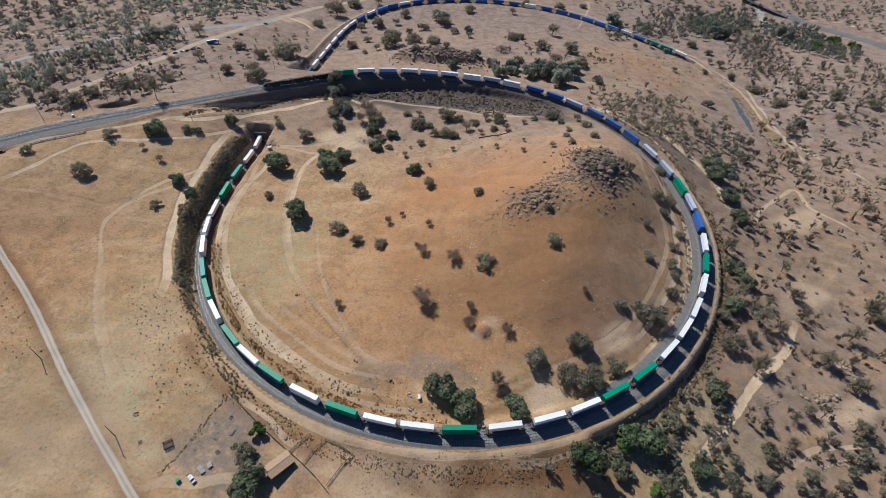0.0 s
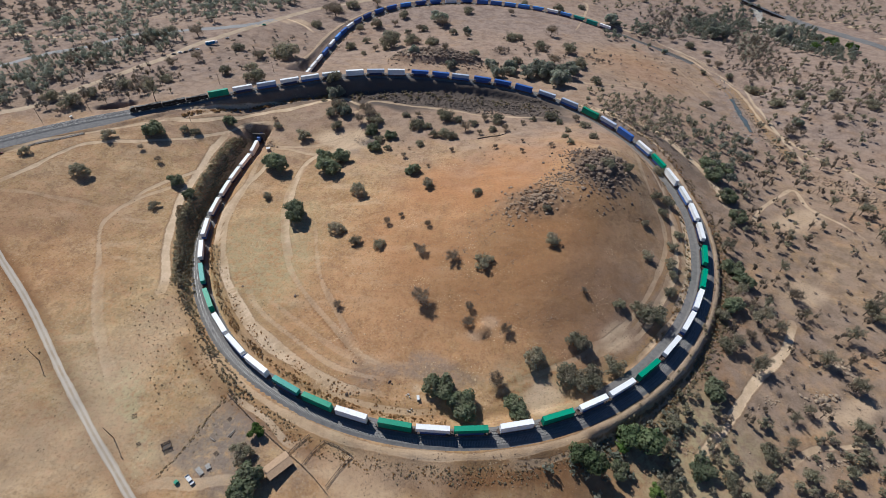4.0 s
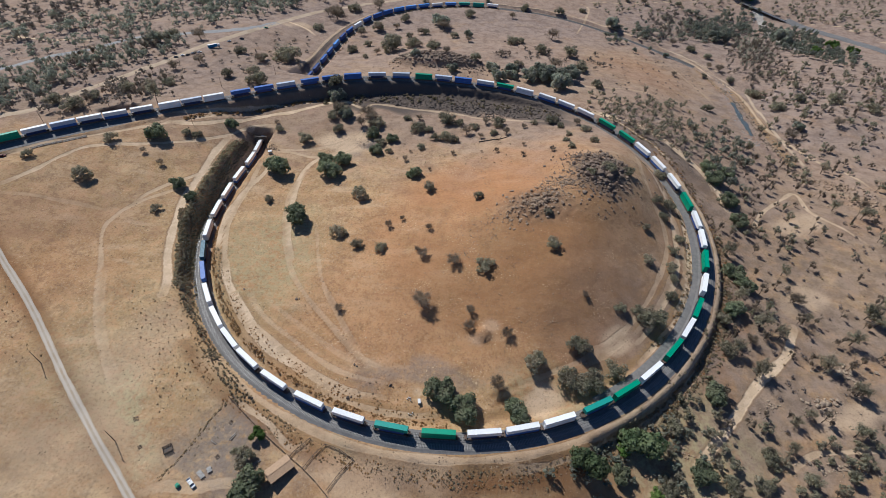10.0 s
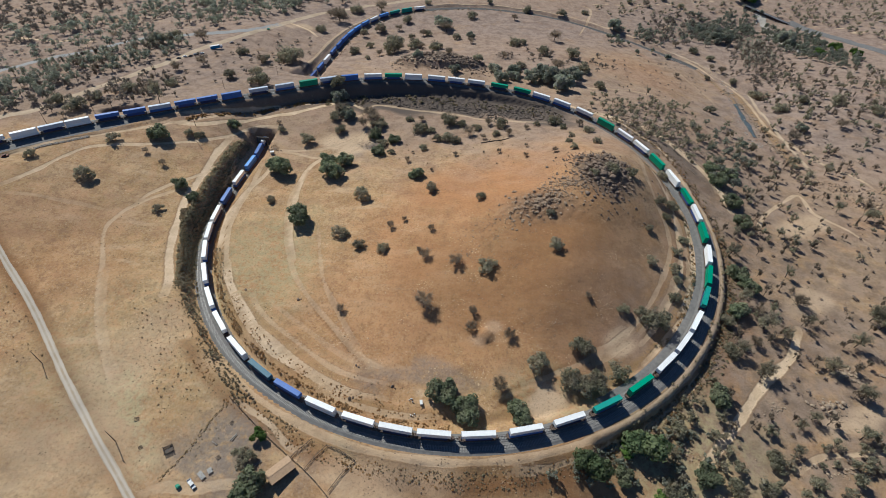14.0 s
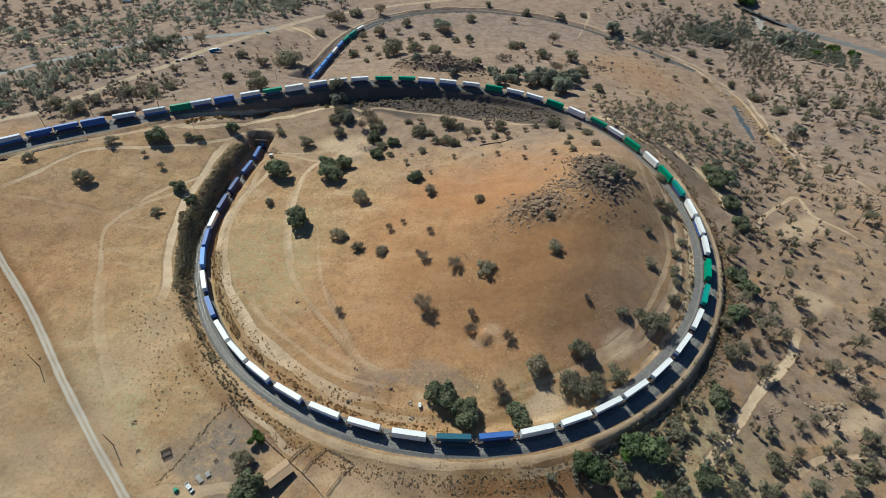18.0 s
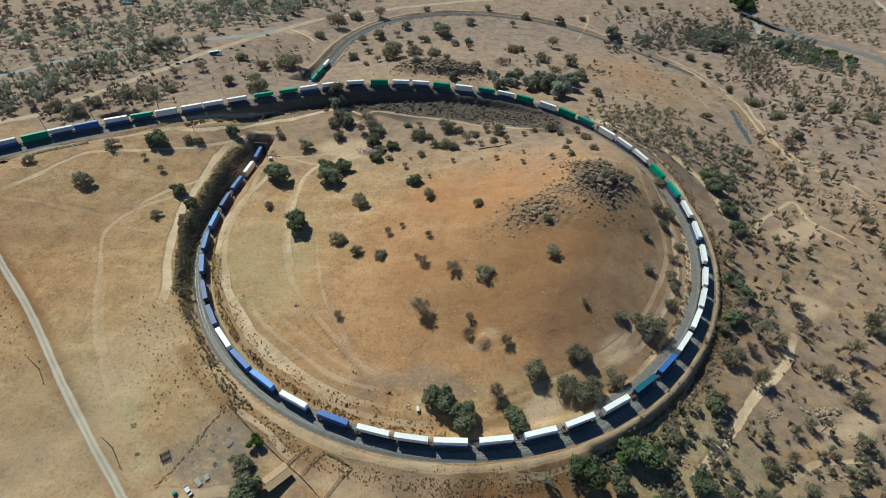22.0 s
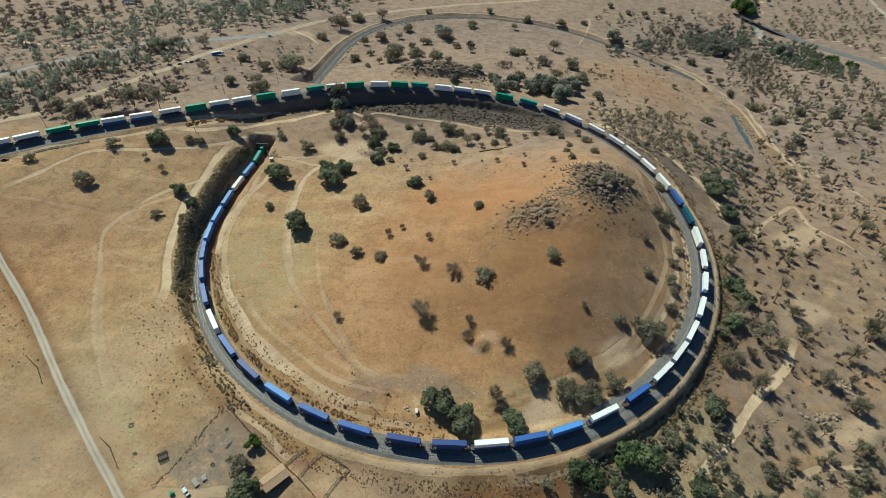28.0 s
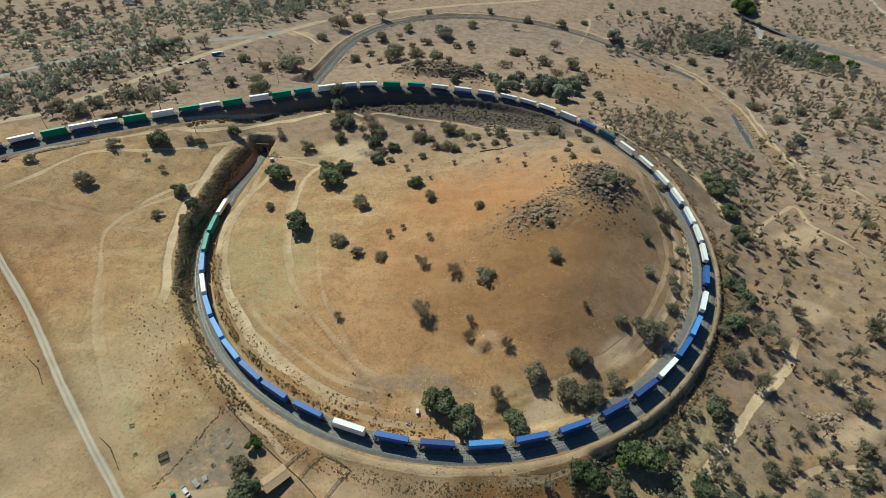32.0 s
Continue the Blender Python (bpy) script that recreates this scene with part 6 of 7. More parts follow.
woods("dense_thicket", "dense grey-brown thicket of oak and brush", scatter(13, 80, [(278.3, 517.0), (362.6, 564.2), (337.9, 434.3), (240.8, 396.5)], 5, 9, 4, 0.9) +
      scatter(14, 150, [(377.0, 462.8), (435.0, 439.2), (371.7, 291.0), (329.2, 309.5)], 3.5, 7, 3, 0.9) +
      scatter(15, 55, [(-387.5, 50.6), (-299.6, 148.4), (-243.3, 119.1), (-343.2, 53.4)], 5, 10, 6.5, 1.0) +
      scatter(16, 40, [(66.4, 305.1), (166.2, 330.3), (169.2, 279.6), (68.0, 242.9)], 4, 7, 5, 0.8) +
      scatter(17, 90, [(-337.6, 403.4), (-62.4, 571.9), (68.8, 699.0), (-288.1, 539.1)], 7, 14, 8, 0.75) +
      scatter(18, 120, [(-701.2, 347.0), (-415.7, 438.6), (-475.4, 285.9), (-541.4, 204.1)], 7, 14, 6, 0.75) +
      scatter(19, 60, [(-323.2, 171.9), (-193.6, 318.3), (-163.2, 249.6), (-262.6, 127.6)], 3, 5.5, 9, 0.8),
      M_SCRUB, 170, 0.2, "thin", "trees")
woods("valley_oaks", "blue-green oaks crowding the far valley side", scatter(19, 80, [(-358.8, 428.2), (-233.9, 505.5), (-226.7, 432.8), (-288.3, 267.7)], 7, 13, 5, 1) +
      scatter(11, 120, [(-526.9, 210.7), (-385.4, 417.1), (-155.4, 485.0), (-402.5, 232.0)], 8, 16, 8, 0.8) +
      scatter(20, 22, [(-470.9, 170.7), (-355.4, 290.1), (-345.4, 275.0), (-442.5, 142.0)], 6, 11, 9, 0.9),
      M_LEAF_HAZED, 190, 0.23, "oak", "trees")
woods("roadside_trees", "half-bare grey and olive trees between two roads", scatter(12, 80, [(-422.8, 123.8), (-322.4, 258.5), (-292.2, 213.3), (-366.2, 84.0)], 5.5, 11, 5.5, 1.1) +
      scatter(112, 36, [(-415.8, 90.8), (-365.4, 110.5), (-355.2, 70.3), (-383.2, 44.0)], 5.5, 10, 5.5, 1.1),
      M_LEAF_HAZED, 230, 0.2, "thin", "trees")
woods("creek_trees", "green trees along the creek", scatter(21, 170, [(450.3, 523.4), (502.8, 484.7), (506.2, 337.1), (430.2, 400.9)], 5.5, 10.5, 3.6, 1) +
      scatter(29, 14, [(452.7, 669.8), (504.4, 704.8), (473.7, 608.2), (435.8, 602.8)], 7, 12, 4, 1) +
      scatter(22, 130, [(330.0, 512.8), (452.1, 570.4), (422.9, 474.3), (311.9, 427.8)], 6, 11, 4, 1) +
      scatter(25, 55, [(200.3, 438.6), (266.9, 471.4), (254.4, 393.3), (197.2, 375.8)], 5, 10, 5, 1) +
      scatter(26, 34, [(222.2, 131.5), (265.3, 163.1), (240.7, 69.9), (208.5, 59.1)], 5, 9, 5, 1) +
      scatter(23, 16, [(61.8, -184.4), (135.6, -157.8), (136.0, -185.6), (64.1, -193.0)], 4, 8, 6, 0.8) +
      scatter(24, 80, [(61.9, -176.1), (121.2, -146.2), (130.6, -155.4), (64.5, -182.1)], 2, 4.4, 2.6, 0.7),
      M_LEAF_HAZED, 220, 0.21, "oak", "trees")
woods("crest_brush", "tan sagebrush along the crest of the railway cutting", scatter(31, 230, [(-182.0, 56.5), (-175.8, 64.4), (-176.7, 8.2), (-185.1, 4.4)], 1.6, 3.4, 1.3, 0.85) +
      scatter(131, 230, [(-185.1, 4.4), (-176.7, 8.2), (-175.4, -31.6), (-180.3, -39.8)], 1.6, 3.4, 1.3, 0.85) +
      scatter(136, 140, [(-181.8, -40.0), (-177.3, -37.0), (-155.9, -92.7), (-161.6, -94.2)], 1.4, 3, 1.3, 0.85),
      M_SAGE, 60, 0.2, "bush", "trees")
woods("bank_brush", "dark brush on the side of the railway cutting", scatter(32, 330, [(-187.5, -26.2), (-179.9, -22.8), (-153.2, -94.5), (-158.6, -93.7)], 1.3, 3.2, 1.2, 0.85) +
      scatter(33, 170, [(-156.4, -97.6), (-150.8, -91.8), (-118.5, -136.0), (-123.0, -134.6)], 1.0, 2.4, 1.2, 0.8) +
      scatter(34, 90, [(-129.2, -132.4), (-122.1, -129.6), (-92.3, -157.3), (-100.1, -159.5)], 1, 2.2, 1.6, 0.7) +
      scatter(36, 60, [(-151.3, -57.6), (-146.5, -59.1), (-120.6, -117.7), (-123.7, -118.0)], 0.8, 1.6, 1.4, 0.4) +
      scatter(37, 16, [(-45.2, -178.3), (62.0, -171.2), (61.8, -186.6), (-31.7, -194.3)], 0.7, 1.7, 2.4, 0.3) +
      scatter(38, 8, [(-61.9, -152.5), (-6.5, -161.2), (-6.3, -163.2), (-61.3, -155.5)], 0.8, 1.6, 1.6, 0.4) +
      scatter(39, 60, [(168.7, -29.1), (184.3, -22.8), (157.2, -105.5), (146.4, -107.4)], 1.2, 3, 2.2, 0.4) +
      scatter(40, 45, [(91.7, -153.2), (151.4, -102.7), (161.8, -111.9), (106.8, -160.0)], 1, 2.6, 2.2, 0.4),
      M_CHAPARRAL, 60, 0.2, "bush", "trees")
# dense dark brush that also stands in for the deep shade of the wall
woods("cutting_brush", "dark chaparral standing in for shade on the steep cutting wall", scatter(132, 260, [(-176.8, 65.4), (-172.7, 70.5), (-174.3, 22.5), (-178.8, 18.7)], 1, 2.4, 1, 0.85) +
      scatter(133, 260, [(-178.6, 17.6), (-172.1, 21.4), (-172.3, -27.9), (-176.0, -33.6)], 1, 2.4, 1, 0.85) +
      scatter(134, 200, [(-176.0, -33.6), (-173.1, -28.0), (-159.5, -68.3), (-164.1, -70.0)], 1, 2.4, 1, 0.85) +
      scatter(135, 120, [(-164.0, -69.2), (-160.2, -68.3), (-144.2, -95.2), (-148.2, -95.5)], 1, 2.2, 1, 0.85),
      M_CHAPARRAL, 60, 0.2, "bush", "trees")
def belt(seed, s0, s1, near, far, n, wlo, whi, tall):
    """Places of bushes along the line from s0 to s1, between two distances to its right, in drifts."""
    rng = np.random.RandomState(seed)
    s = rng.uniform(s0, s1, n * 2)
    s = s[(np.sin(s * .21 + seed) + .6 * np.sin(s * .57 + 2 * seed) + rng.uniform(-1.2, 1.2, n * 2)) > -.5][:n]
    off = near + (far - near) * rng.uniform(0, 1, len(s))
    p = on_track(s, off)
    w = wlo + (whi - wlo) * rng.uniform(0, 1, len(s)) ** 1.8
    return [(x, y, a, a * tall * rng.uniform(.7, 1.3)) for (x, y, _), a in zip(p, w)]


woods("rusty_brush", "rust-brown dry brush beside the railway", belt(61, 985, 1130, -8.0, -4.8, 460, .4, 1.3, .5) + belt(62, 1120, 1265, -7.6, -4.9, 420, .4, 1.2, .5) +
      belt(63, 1080, 1260, -15, -9, 300, .35, .9, .5) + belt(64, 1130, 1340, 14, 21, 420, .3, 1.0, .4) + belt(65, 1330, 1500, 13, 19, 320, .4, 1.2, .45) +
      belt(66, 1500, 1640, 10, 17, 200, .5, 1.4, .5) + belt(68, 1925, 2050, -16, -11.5, 220, .8, 2.4, .6) + belt(67, 1400, 1600, -9.5, -7, 120, .5, 1.3, .5),
      M_RUST, 26, 0.3, "bush", "trees")
woods("bank_scrub", "dark scrub rooted among the stones of the embankment", belt(168, 1690, 1935, -26, -12, 230, 1.2, 3.6, .7) + belt(169, 1935, 2040, -13, -9, 60, .8, 2.0, .6),
      M_CHAPARRAL, 60, 0.24, "bush", "trees")
woods("slope_brush", "dark brown brush on the slope below the loop", belt(170, 1240, 1350, 14, 22, 150, .4, 1.1, .45) + belt(171, 1350, 1470, 13, 24, 380, .6, 2.0, .55),
      M_CHAPARRAL, 40, 0.26, "bush", "trees")
woods("verge_brush", "olive and brown brush on the bank below the rails", belt(161, 1060, 1200, 11.5, 15, 300, .3, 1.0, .45) + belt(162, 1180, 1350, 14, 21, 620, .25, .85, .4) +
      belt(163, 1330, 1520, 12.5, 20, 700, .4, 1.5, .5) + belt(164, 1500, 1690, 11.5, 21, 560, .4, 1.5, .55) + belt(165, 1390, 1600, -10.5, -7, 130, .6, 1.6, .6) +
      belt(166, 985, 1130, -7.5, -4.8, 90, .6, 1.5, .7) + belt(167, 330, 780, -9, -5.5, 160, .8, 2.2, .6),
      M_VERGE, 26, 0.3, "bush", "trees")
rng_row = np.random.RandomState(8)
row = spline(np.array([(-106.6, -159.0), (-107.5, -161.6), (-110.2, -167.3), (-112.2, -173.5), (-115.3, -180.8), (-118.4, -187.3), (-121.6, -192.8), (-123.6, -196.3)]), 16)
woods("fence_line_brush", "row of low dry brush along an old fence line", [(x + a, y + b, w, w * .6) for (x, y), a, b, w in zip(row, rng_row.normal(0, .45, len(row)), rng_row.normal(0, .45, len(row)), rng_row.uniform(.3, .7, len(row)))],
      M_VERGE, 26, 0.3, "bush", "trees")
woods("bare_brush", "leafless purple-grey brush on the stony hillside", scatter(71, 66, [(200.5, 16.4), (367.8, 81.8), (254.6, -103.7), (165.3, -111.4)], 2, 4.4, 3, 0.6) +
      scatter(72, 34, [(160.7, -115.5), (254.6, -103.7), (212.8, -178.6), (130.1, -178.7)], 2, 4.4, 3.5, 0.6) +
      scatter(73, 105, [(231.9, 138.6), (470.4, 257.1), (377.2, 98.5), (205.0, 50.2)], 2, 4.2, 3, 0.6) +
      scatter(74, 120, [(132.1, 160.9), (222.5, 194.8), (221.2, 79.8), (149.9, 101.1)], 1.8, 3.6, 2.6, 0.6) +
      scatter(75, 60, [(158.1, 325.3), (276.3, 356.6), (277.7, 239.5), (160.5, 189.1)], 1.8, 3.4, 4, 0.6),
      M_BRUSH, 46, 0.2, "bush", "trees")
woods("thicket_brush", "tangled purple-grey brush filling the thicket", scatter(76, 260, [(388.0, 470.0), (432.0, 486.0), (410.0, 386.0), (352.0, 345.0)], 2.6, 4.4, 2.2, 0.75) + scatter(77, 120, [(300.0, 505.0), (352.0, 545.0), (335.0, 445.0), (262.0, 415.0)], 2.6, 4.4, 2.8, .75), M_LEAF_HAZED, 60, .2, "bush", "trees")
woods("valley_brush", "low grey-brown brush under the valley oaks", scatter(81, 240, [(-526.9, 180.7), (-385.4, 407.1), (-155.4, 485.0), (-472.5, 132.0)], 3, 6, 3, 0.6) +
      scatter(82, 210, [(-448.8, 93.8), (-348.4, 273.5), (-287.2, 213.3), (-383.2, 24.0)], 2.6, 5.4, 2.6, 0.6),
      M_BRUSH, 44, 0.24, "bush", "trees")
woods("field_shrubs", "small dark shrubs dotted over dry grass", scatter(151, 110, [(-190.3, -94.2), (-153.3, -95.2), (-112.3, -150.6), (-135.6, -168.0)], 0.5, 1.3, 2.2, 0.6) +
      scatter(51, 60, [(-202.3, -84.2), (-153.3, -95.2), (-115.3, -156.6), (-145.6, -165.0)], 0.4, 1.0, 2, 0.6) +
      scatter(52, 40, [(-264.1, -92.6), (-237.0, -105.1), (-200.7, -144.5), (-228.3, -147.3)], 0.6, 1.3, 3, 0.6) +
      scatter(53, 30, [(-65.3, -137.6), (-10.8, -146.0), (-15.3, -157.9), (-61.9, -152.5)], 0.5, 1, 3, 0.6) +
      scatter(54, 60, [(-143.8, -36.8), (-58.4, -41.8), (-42.2, -132.8), (-93.9, -122.6)], 0.4, 0.9, 6, 0.6) +
      scatter(55, 60, [(-51.4, 77.0), (71.5, 96.3), (64.2, 36.6), (-45.6, 33.1)], 0.6, 1.6, 5, 0.6) +
      scatter(56, 14, [(191.4, -26.2), (313.3, -4.6), (212.8, -178.6), (139.4, -182.9)], 0.8, 2, 5, 0.6),
      M_VERGE, 16, 0.22, "bush", "trees")

# ---- rocks ----
def rocks(name, label, places, material, seed, flat=.7):
    """Broken stones as one mass: places of x, y, size."""
    bm = bmesh.new()
    bmesh.ops.create_icosphere(bm, subdivisions=1, radius=.5)
    base_v = np.array([v.co[:] for v in bm.verts])
    base_f = np.array([[v.index for v in f.verts] for f in bm.faces])
    bm.free()
    rng = np.random.RandomState(seed)
    p = np.asarray(places, float)
    z = ground(p[:, 0], p[:, 1])
    vs, fs = [], []
    for i, ((x, y, s), z0) in enumerate(zip(p, z)):
        v = base_v * (1 + rng.uniform(-.3, .3, (len(base_v), 1))) * s * rng.uniform(.6, 1.3, 3) * (1, 1, flat)
        a = rng.uniform(0, 6.28)
        v = np.stack([v[:, 0] * math.cos(a) - v[:, 1] * math.sin(a), v[:, 0] * math.sin(a) + v[:, 1] * math.cos(a), v[:, 2]], -1)
        vs.append(v + (x, y, z0 + .12 * s))
        fs.append(base_f + len(base_v) * i)
    return tagged(new(name, raw(name, np.vstack(vs), np.vstack(fs), material)), label, "rocks", kind="stuff")


def heap(seed, n, x, y, rx, ry, lo, hi, turn=0.0):
    """Stones thrown about a place, thicker in the middle, most of them small."""
    rng = np.random.RandomState(seed)
    a, r = rng.uniform(0, 6.283, n), np.abs(rng.normal(0, .55, n))
    u, v = np.cos(a) * r * rx, np.sin(a) * r * ry
    c, s = math.cos(radians(turn)), math.sin(radians(turn))
    return np.stack([x + u * c - v * s, y + u * s + v * c, lo + (hi - lo) * rng.uniform(0, 1, n) ** 3], -1)


def strewn(seed, n, region, lo, hi):
    rng = np.random.RandomState(seed)
    a, b, c, d = [np.array(q, float) for q in region]
    u, v = rng.uniform(size=(n, 1)), rng.uniform(size=(n, 1))
    q = (a * (1 - u) + b * u) * (1 - v) + (d * (1 - u) + c * u) * v
    return np.concatenate([q, lo + (hi - lo) * rng.uniform(size=(n, 1)) ** 3.2], 1)


rocks("rock_outcrop", "dark weathered boulders crowning the hill", np.vstack([heap(1, 1300, 98.5, 6.9, 27, 25, .5, 2.6), heap(2, 340, 109.3, 20.7, 15, 15, .7, 3.8), heap(16, 300, 99.3, 9.9, 20, 20, .9, 4.2), heap(56, 500, 88, 30, 22, 10, .4, 1.9)]), M_ROCK, 1)
rocks("scree", "loose grey stones on the hill's shoulder", np.vstack([heap(3, 1500, 57.0, -17.8, 27, 15, .35, 2.2, 25), heap(4, 500, 74.9, 0.0, 20, 12, .35, 1.9), heap(9, 200, 26.1, -46.2, 26, 20, .3, .9), heap(19, 260, 37.9, -68.8, 34, 26, .2, .6)]), M_ROCK_RED, 2)
rocks("rock_knoll", "broken brown rocks on a low knoll", np.vstack([heap(5, 1300, -10, 230.9, 44, 22, .6, 3.0), heap(15, 420, -27.0, 238.7, 46, 16, 1.4, 5.0), heap(6, 160, 45.6, 290.3, 16, 18, .8, 3.0), heap(57, 120, 62, 336, 12, 14, .8, 3.0)]), M_ROCK, 3)
rocks("pale_knoll_rocks", "pale sunlit boulders along the knoll's crest", np.vstack([heap(58, 520, -54, 238, 26, 15, .8, 4.0), heap(59, 200, -20, 246, 36, 10, .8, 3.6)]), M_ROCK_PALE, 13)
def above_trail(p):
    """Keeps the worn trail at the bank's foot clear of stones."""
    foot = np.interp(p[:, 0], [-107, -80, -48, -11, 19, 73, 95], [139, 138.5, 136, 132.5, 125, 117.5, 105])
    return p[p[:, 1] > foot]


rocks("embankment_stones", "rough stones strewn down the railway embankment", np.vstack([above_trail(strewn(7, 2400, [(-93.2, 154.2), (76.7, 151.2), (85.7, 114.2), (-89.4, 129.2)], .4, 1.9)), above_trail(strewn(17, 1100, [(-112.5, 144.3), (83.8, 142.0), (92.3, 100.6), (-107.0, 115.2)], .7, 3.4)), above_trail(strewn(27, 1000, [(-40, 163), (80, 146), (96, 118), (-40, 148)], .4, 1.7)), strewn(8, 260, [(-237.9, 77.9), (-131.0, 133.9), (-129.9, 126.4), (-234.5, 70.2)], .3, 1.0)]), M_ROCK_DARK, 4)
rocks("cutting_stones", "pale brown stones on the bench above the line", np.vstack([strewn(13, 800, [(140, 152), (190, 122), (188, 92), (152, 116)], .4, 1.9), strewn(12, 420, [(143.0, 137.1), (206.3, 50.7), (207.3, 34.9), (142.4, 112.8)], .3, 1.3)]), M_ROCK_RED, 18)
GULLY = spline(np.array([(306.3, 246.7), (305.3, 232.7), (304.7, 210.0), (302.4, 185.6), (299.6, 157.7), (301.7, 142.8), (303.1, 125.5)]), 70)
rocks("gully_stones", "tan broken stones along the creek's eroded bank", np.concatenate([GULLY + np.random.RandomState(77).normal(0, 2.6, GULLY.shape), .5 + 2.0 * np.random.RandomState(78).uniform(size=(len(GULLY), 1)) ** 3], 1), M_ROCK_PALE, 14)
rocks("creek_boulders", "pale boulders heaped in the narrow creek", np.vstack([heap(67, 50, 301, 270, 7, 14, .8, 3.0), heap(68, 30, 290, 330, 5, 12, .7, 2.2), heap(69, 40, 297, 298, 5, 14, .6, 2.0)]), M_ROCK_PALE, 17)
rocks("creek_stones", "pale stones along the dry creek bed", np.vstack([strewn(21, 300, [(308.0, 315.7), (315.3, 313.2), (290.2, 144.8), (275.0, 136.8)], .4, 1.8), strewn(22, 240, [(449.7, 571.5), (466.2, 554.7), (444.9, 413.2), (427.8, 440.2)], .6, 2.4)]), M_CONCRETE, 5)
rocks("hillside_stones", "stones and boulders among the scrub", np.vstack([heap(34, 120, 120.7, -161.5, 9, 9, .4, 1.6), heap(35, 260, 325.4, 76.8, 18, 10, .6, 2.6), heap(36, 320, 334.8, 56.2, 20, 11, .6, 2.8), heap(37, 150, 310, 88, 12, 9, .6, 2.4), strewn(37, 260, [(193.3, -9.5), (331.2, 23.7), (212.8, -178.6), (123.5, -183.9)], .3, 1.1), strewn(38, 300, [(-45.2, -178.3), (62.0, -171.2), (61.7, -187.7), (-31.5, -195.4)], .2, .7)]), M_ROCK_RED, 6)
rocks("pale_outcrop", "pale broken rocks breaking through the hillside", np.vstack([heap(31, 130, 223.9, -112.6, 18, 5, .5, 3.2), heap(32, 110, 206.5, -133.0, 13, 5, .5, 3.2), heap(33, 60, 176.1, -137.0, 6, 4, .5, 1.8), heap(39, 120, 198.9, -167.3, 18, 5, .4, 1.8), heap(40, 70, 171.9, -101.9, 8, 5, .5, 2.0)]), M_ROCK_PALE, 9)
rocks("boulders", "scattered dark brown boulders on the open slope", [(-87.8, -94.9, 2.0), (-86.2, -94.4, 1.3), (-46.0, -134.6, 2.1), (-44.6, -135.6, 1.4), (-46.2, -152.3, 2.2), (-44.5, -152.0, 1.4), (-120.7, -89.8, 1.5), (-25.6, -144.7, 1.8), (-24.1, -145.4, 1.3)], M_ROCK, 15)
rocks("rubble", "small grey rubble spread beside the trail", heap(66, 240, -77, 70, 11, 13, .25, 1.1), M_ROCK_PALE, 16)
rocks("portal_stones", "broken brown stones above the tunnel mouth", np.vstack([heap(51, 120, -150.6, 57.6, 9, 6, .4, 1.8), heap(52, 60, -171.6, 80.7, 8, 3, .4, 1.2)]), M_ROCK_RED, 8)
rocks("field_stones", "small stones lying on the dry slope", np.vstack([strewn(41, 1500, [(-84.1, 49.4), (78.9, 82.0), (111.8, -92.8), (-78.2, -134.8)], .2, .8), heap(61, 260, 26, -34, 26, 10, .2, .9, 30), heap(62, 160, 10, -60, 24, 8, .2, .8, 60), heap(63, 120, 60, -104, 20, 9, .2, .8), strewn(42, 160, [(-178.3, 8.1), (-165.9, 16.8), (-110.6, -121.9), (-123.8, -121.8)], .2, .6)]), M_ROCK_RED, 7)


def build_log(points, label):
    """A fallen trunk with stubs of its limbs, lying along the ground."""
    p = [Vector((x, y, lie(x, y) + .3)) for x, y in points]
    root = thing("fallen_log", label, "log", Matrix.Translation(p[0]))
    p = [q - p[0] for q in p]
    part("trunk", tube("trunk", p, np.linspace(.55, .25, len(p)), M_BARK, 9), root)
    for i, (dx, dy) in zip(range(1, len(p) - 1), ((1.2, 1.6), (1.4, -1.2), (.8, 1.5), (1.3, -.9))):
        part("limb_stub", tube("limb_stub", [p[i], p[i] + Vector((dx, dy, .9)), p[i] + Vector((1.8 * dx, 1.7 * dy, 1.3))], [.2, .13, .06], M_BARK, 6), root)


build_log([(17.5, 75.6), (23.5, 77.2), (29.0, 79.2), (34.5, 80.0), (41.0, 83.0)], "long fallen dead tree lying on dry grass")


# ---- creek, bridge ----
ribbon("dirt_road", [(270.3, 383.2), (282.6, 371.7), (295.8, 352.1), (306.6, 331.8), (318.1, 310.9), (324.1, 288.4), (323.2, 255.8), (321.1, 231.4), (319.2, 209.3), (316.8, 184.2), (316.7, 162.2), (316.4, 131.7), (316.8, 111.7)], 2.6, M_DIRT, "pale dirt road along the creek", rough=.5)
ribbon("creek_bed", [(276.4, 352.9), (286.3, 337.1), (291.5, 317.1), (297.1, 296.4), (299.9, 271.9), (302.0, 253.8), (299.2, 229.4), (296.1, 205.9), (294.8, 188.2), (291.1, 166.0)], 3.6, M_GULLY, "brown eroded bed of the creek", lift=.15, rough=.9, category="creek")
ribbon("water", [(300.5, 241.8), (299.2, 229.4), (296.1, 205.9), (294.8, 188.2), (291.1, 166.0)], 4.4, M_WATER, "dark pool of creek water", lift=.4, rough=.5, category="water")
ribbon("creek_bed", [(460.4, 578.9), (457.8, 540.1), (451.4, 483.0), (453.8, 430.1), (474.0, 398.1)], 12, M_BED, "pale gravel bed of the creek", lift=.15, rough=1.5, category="creek")


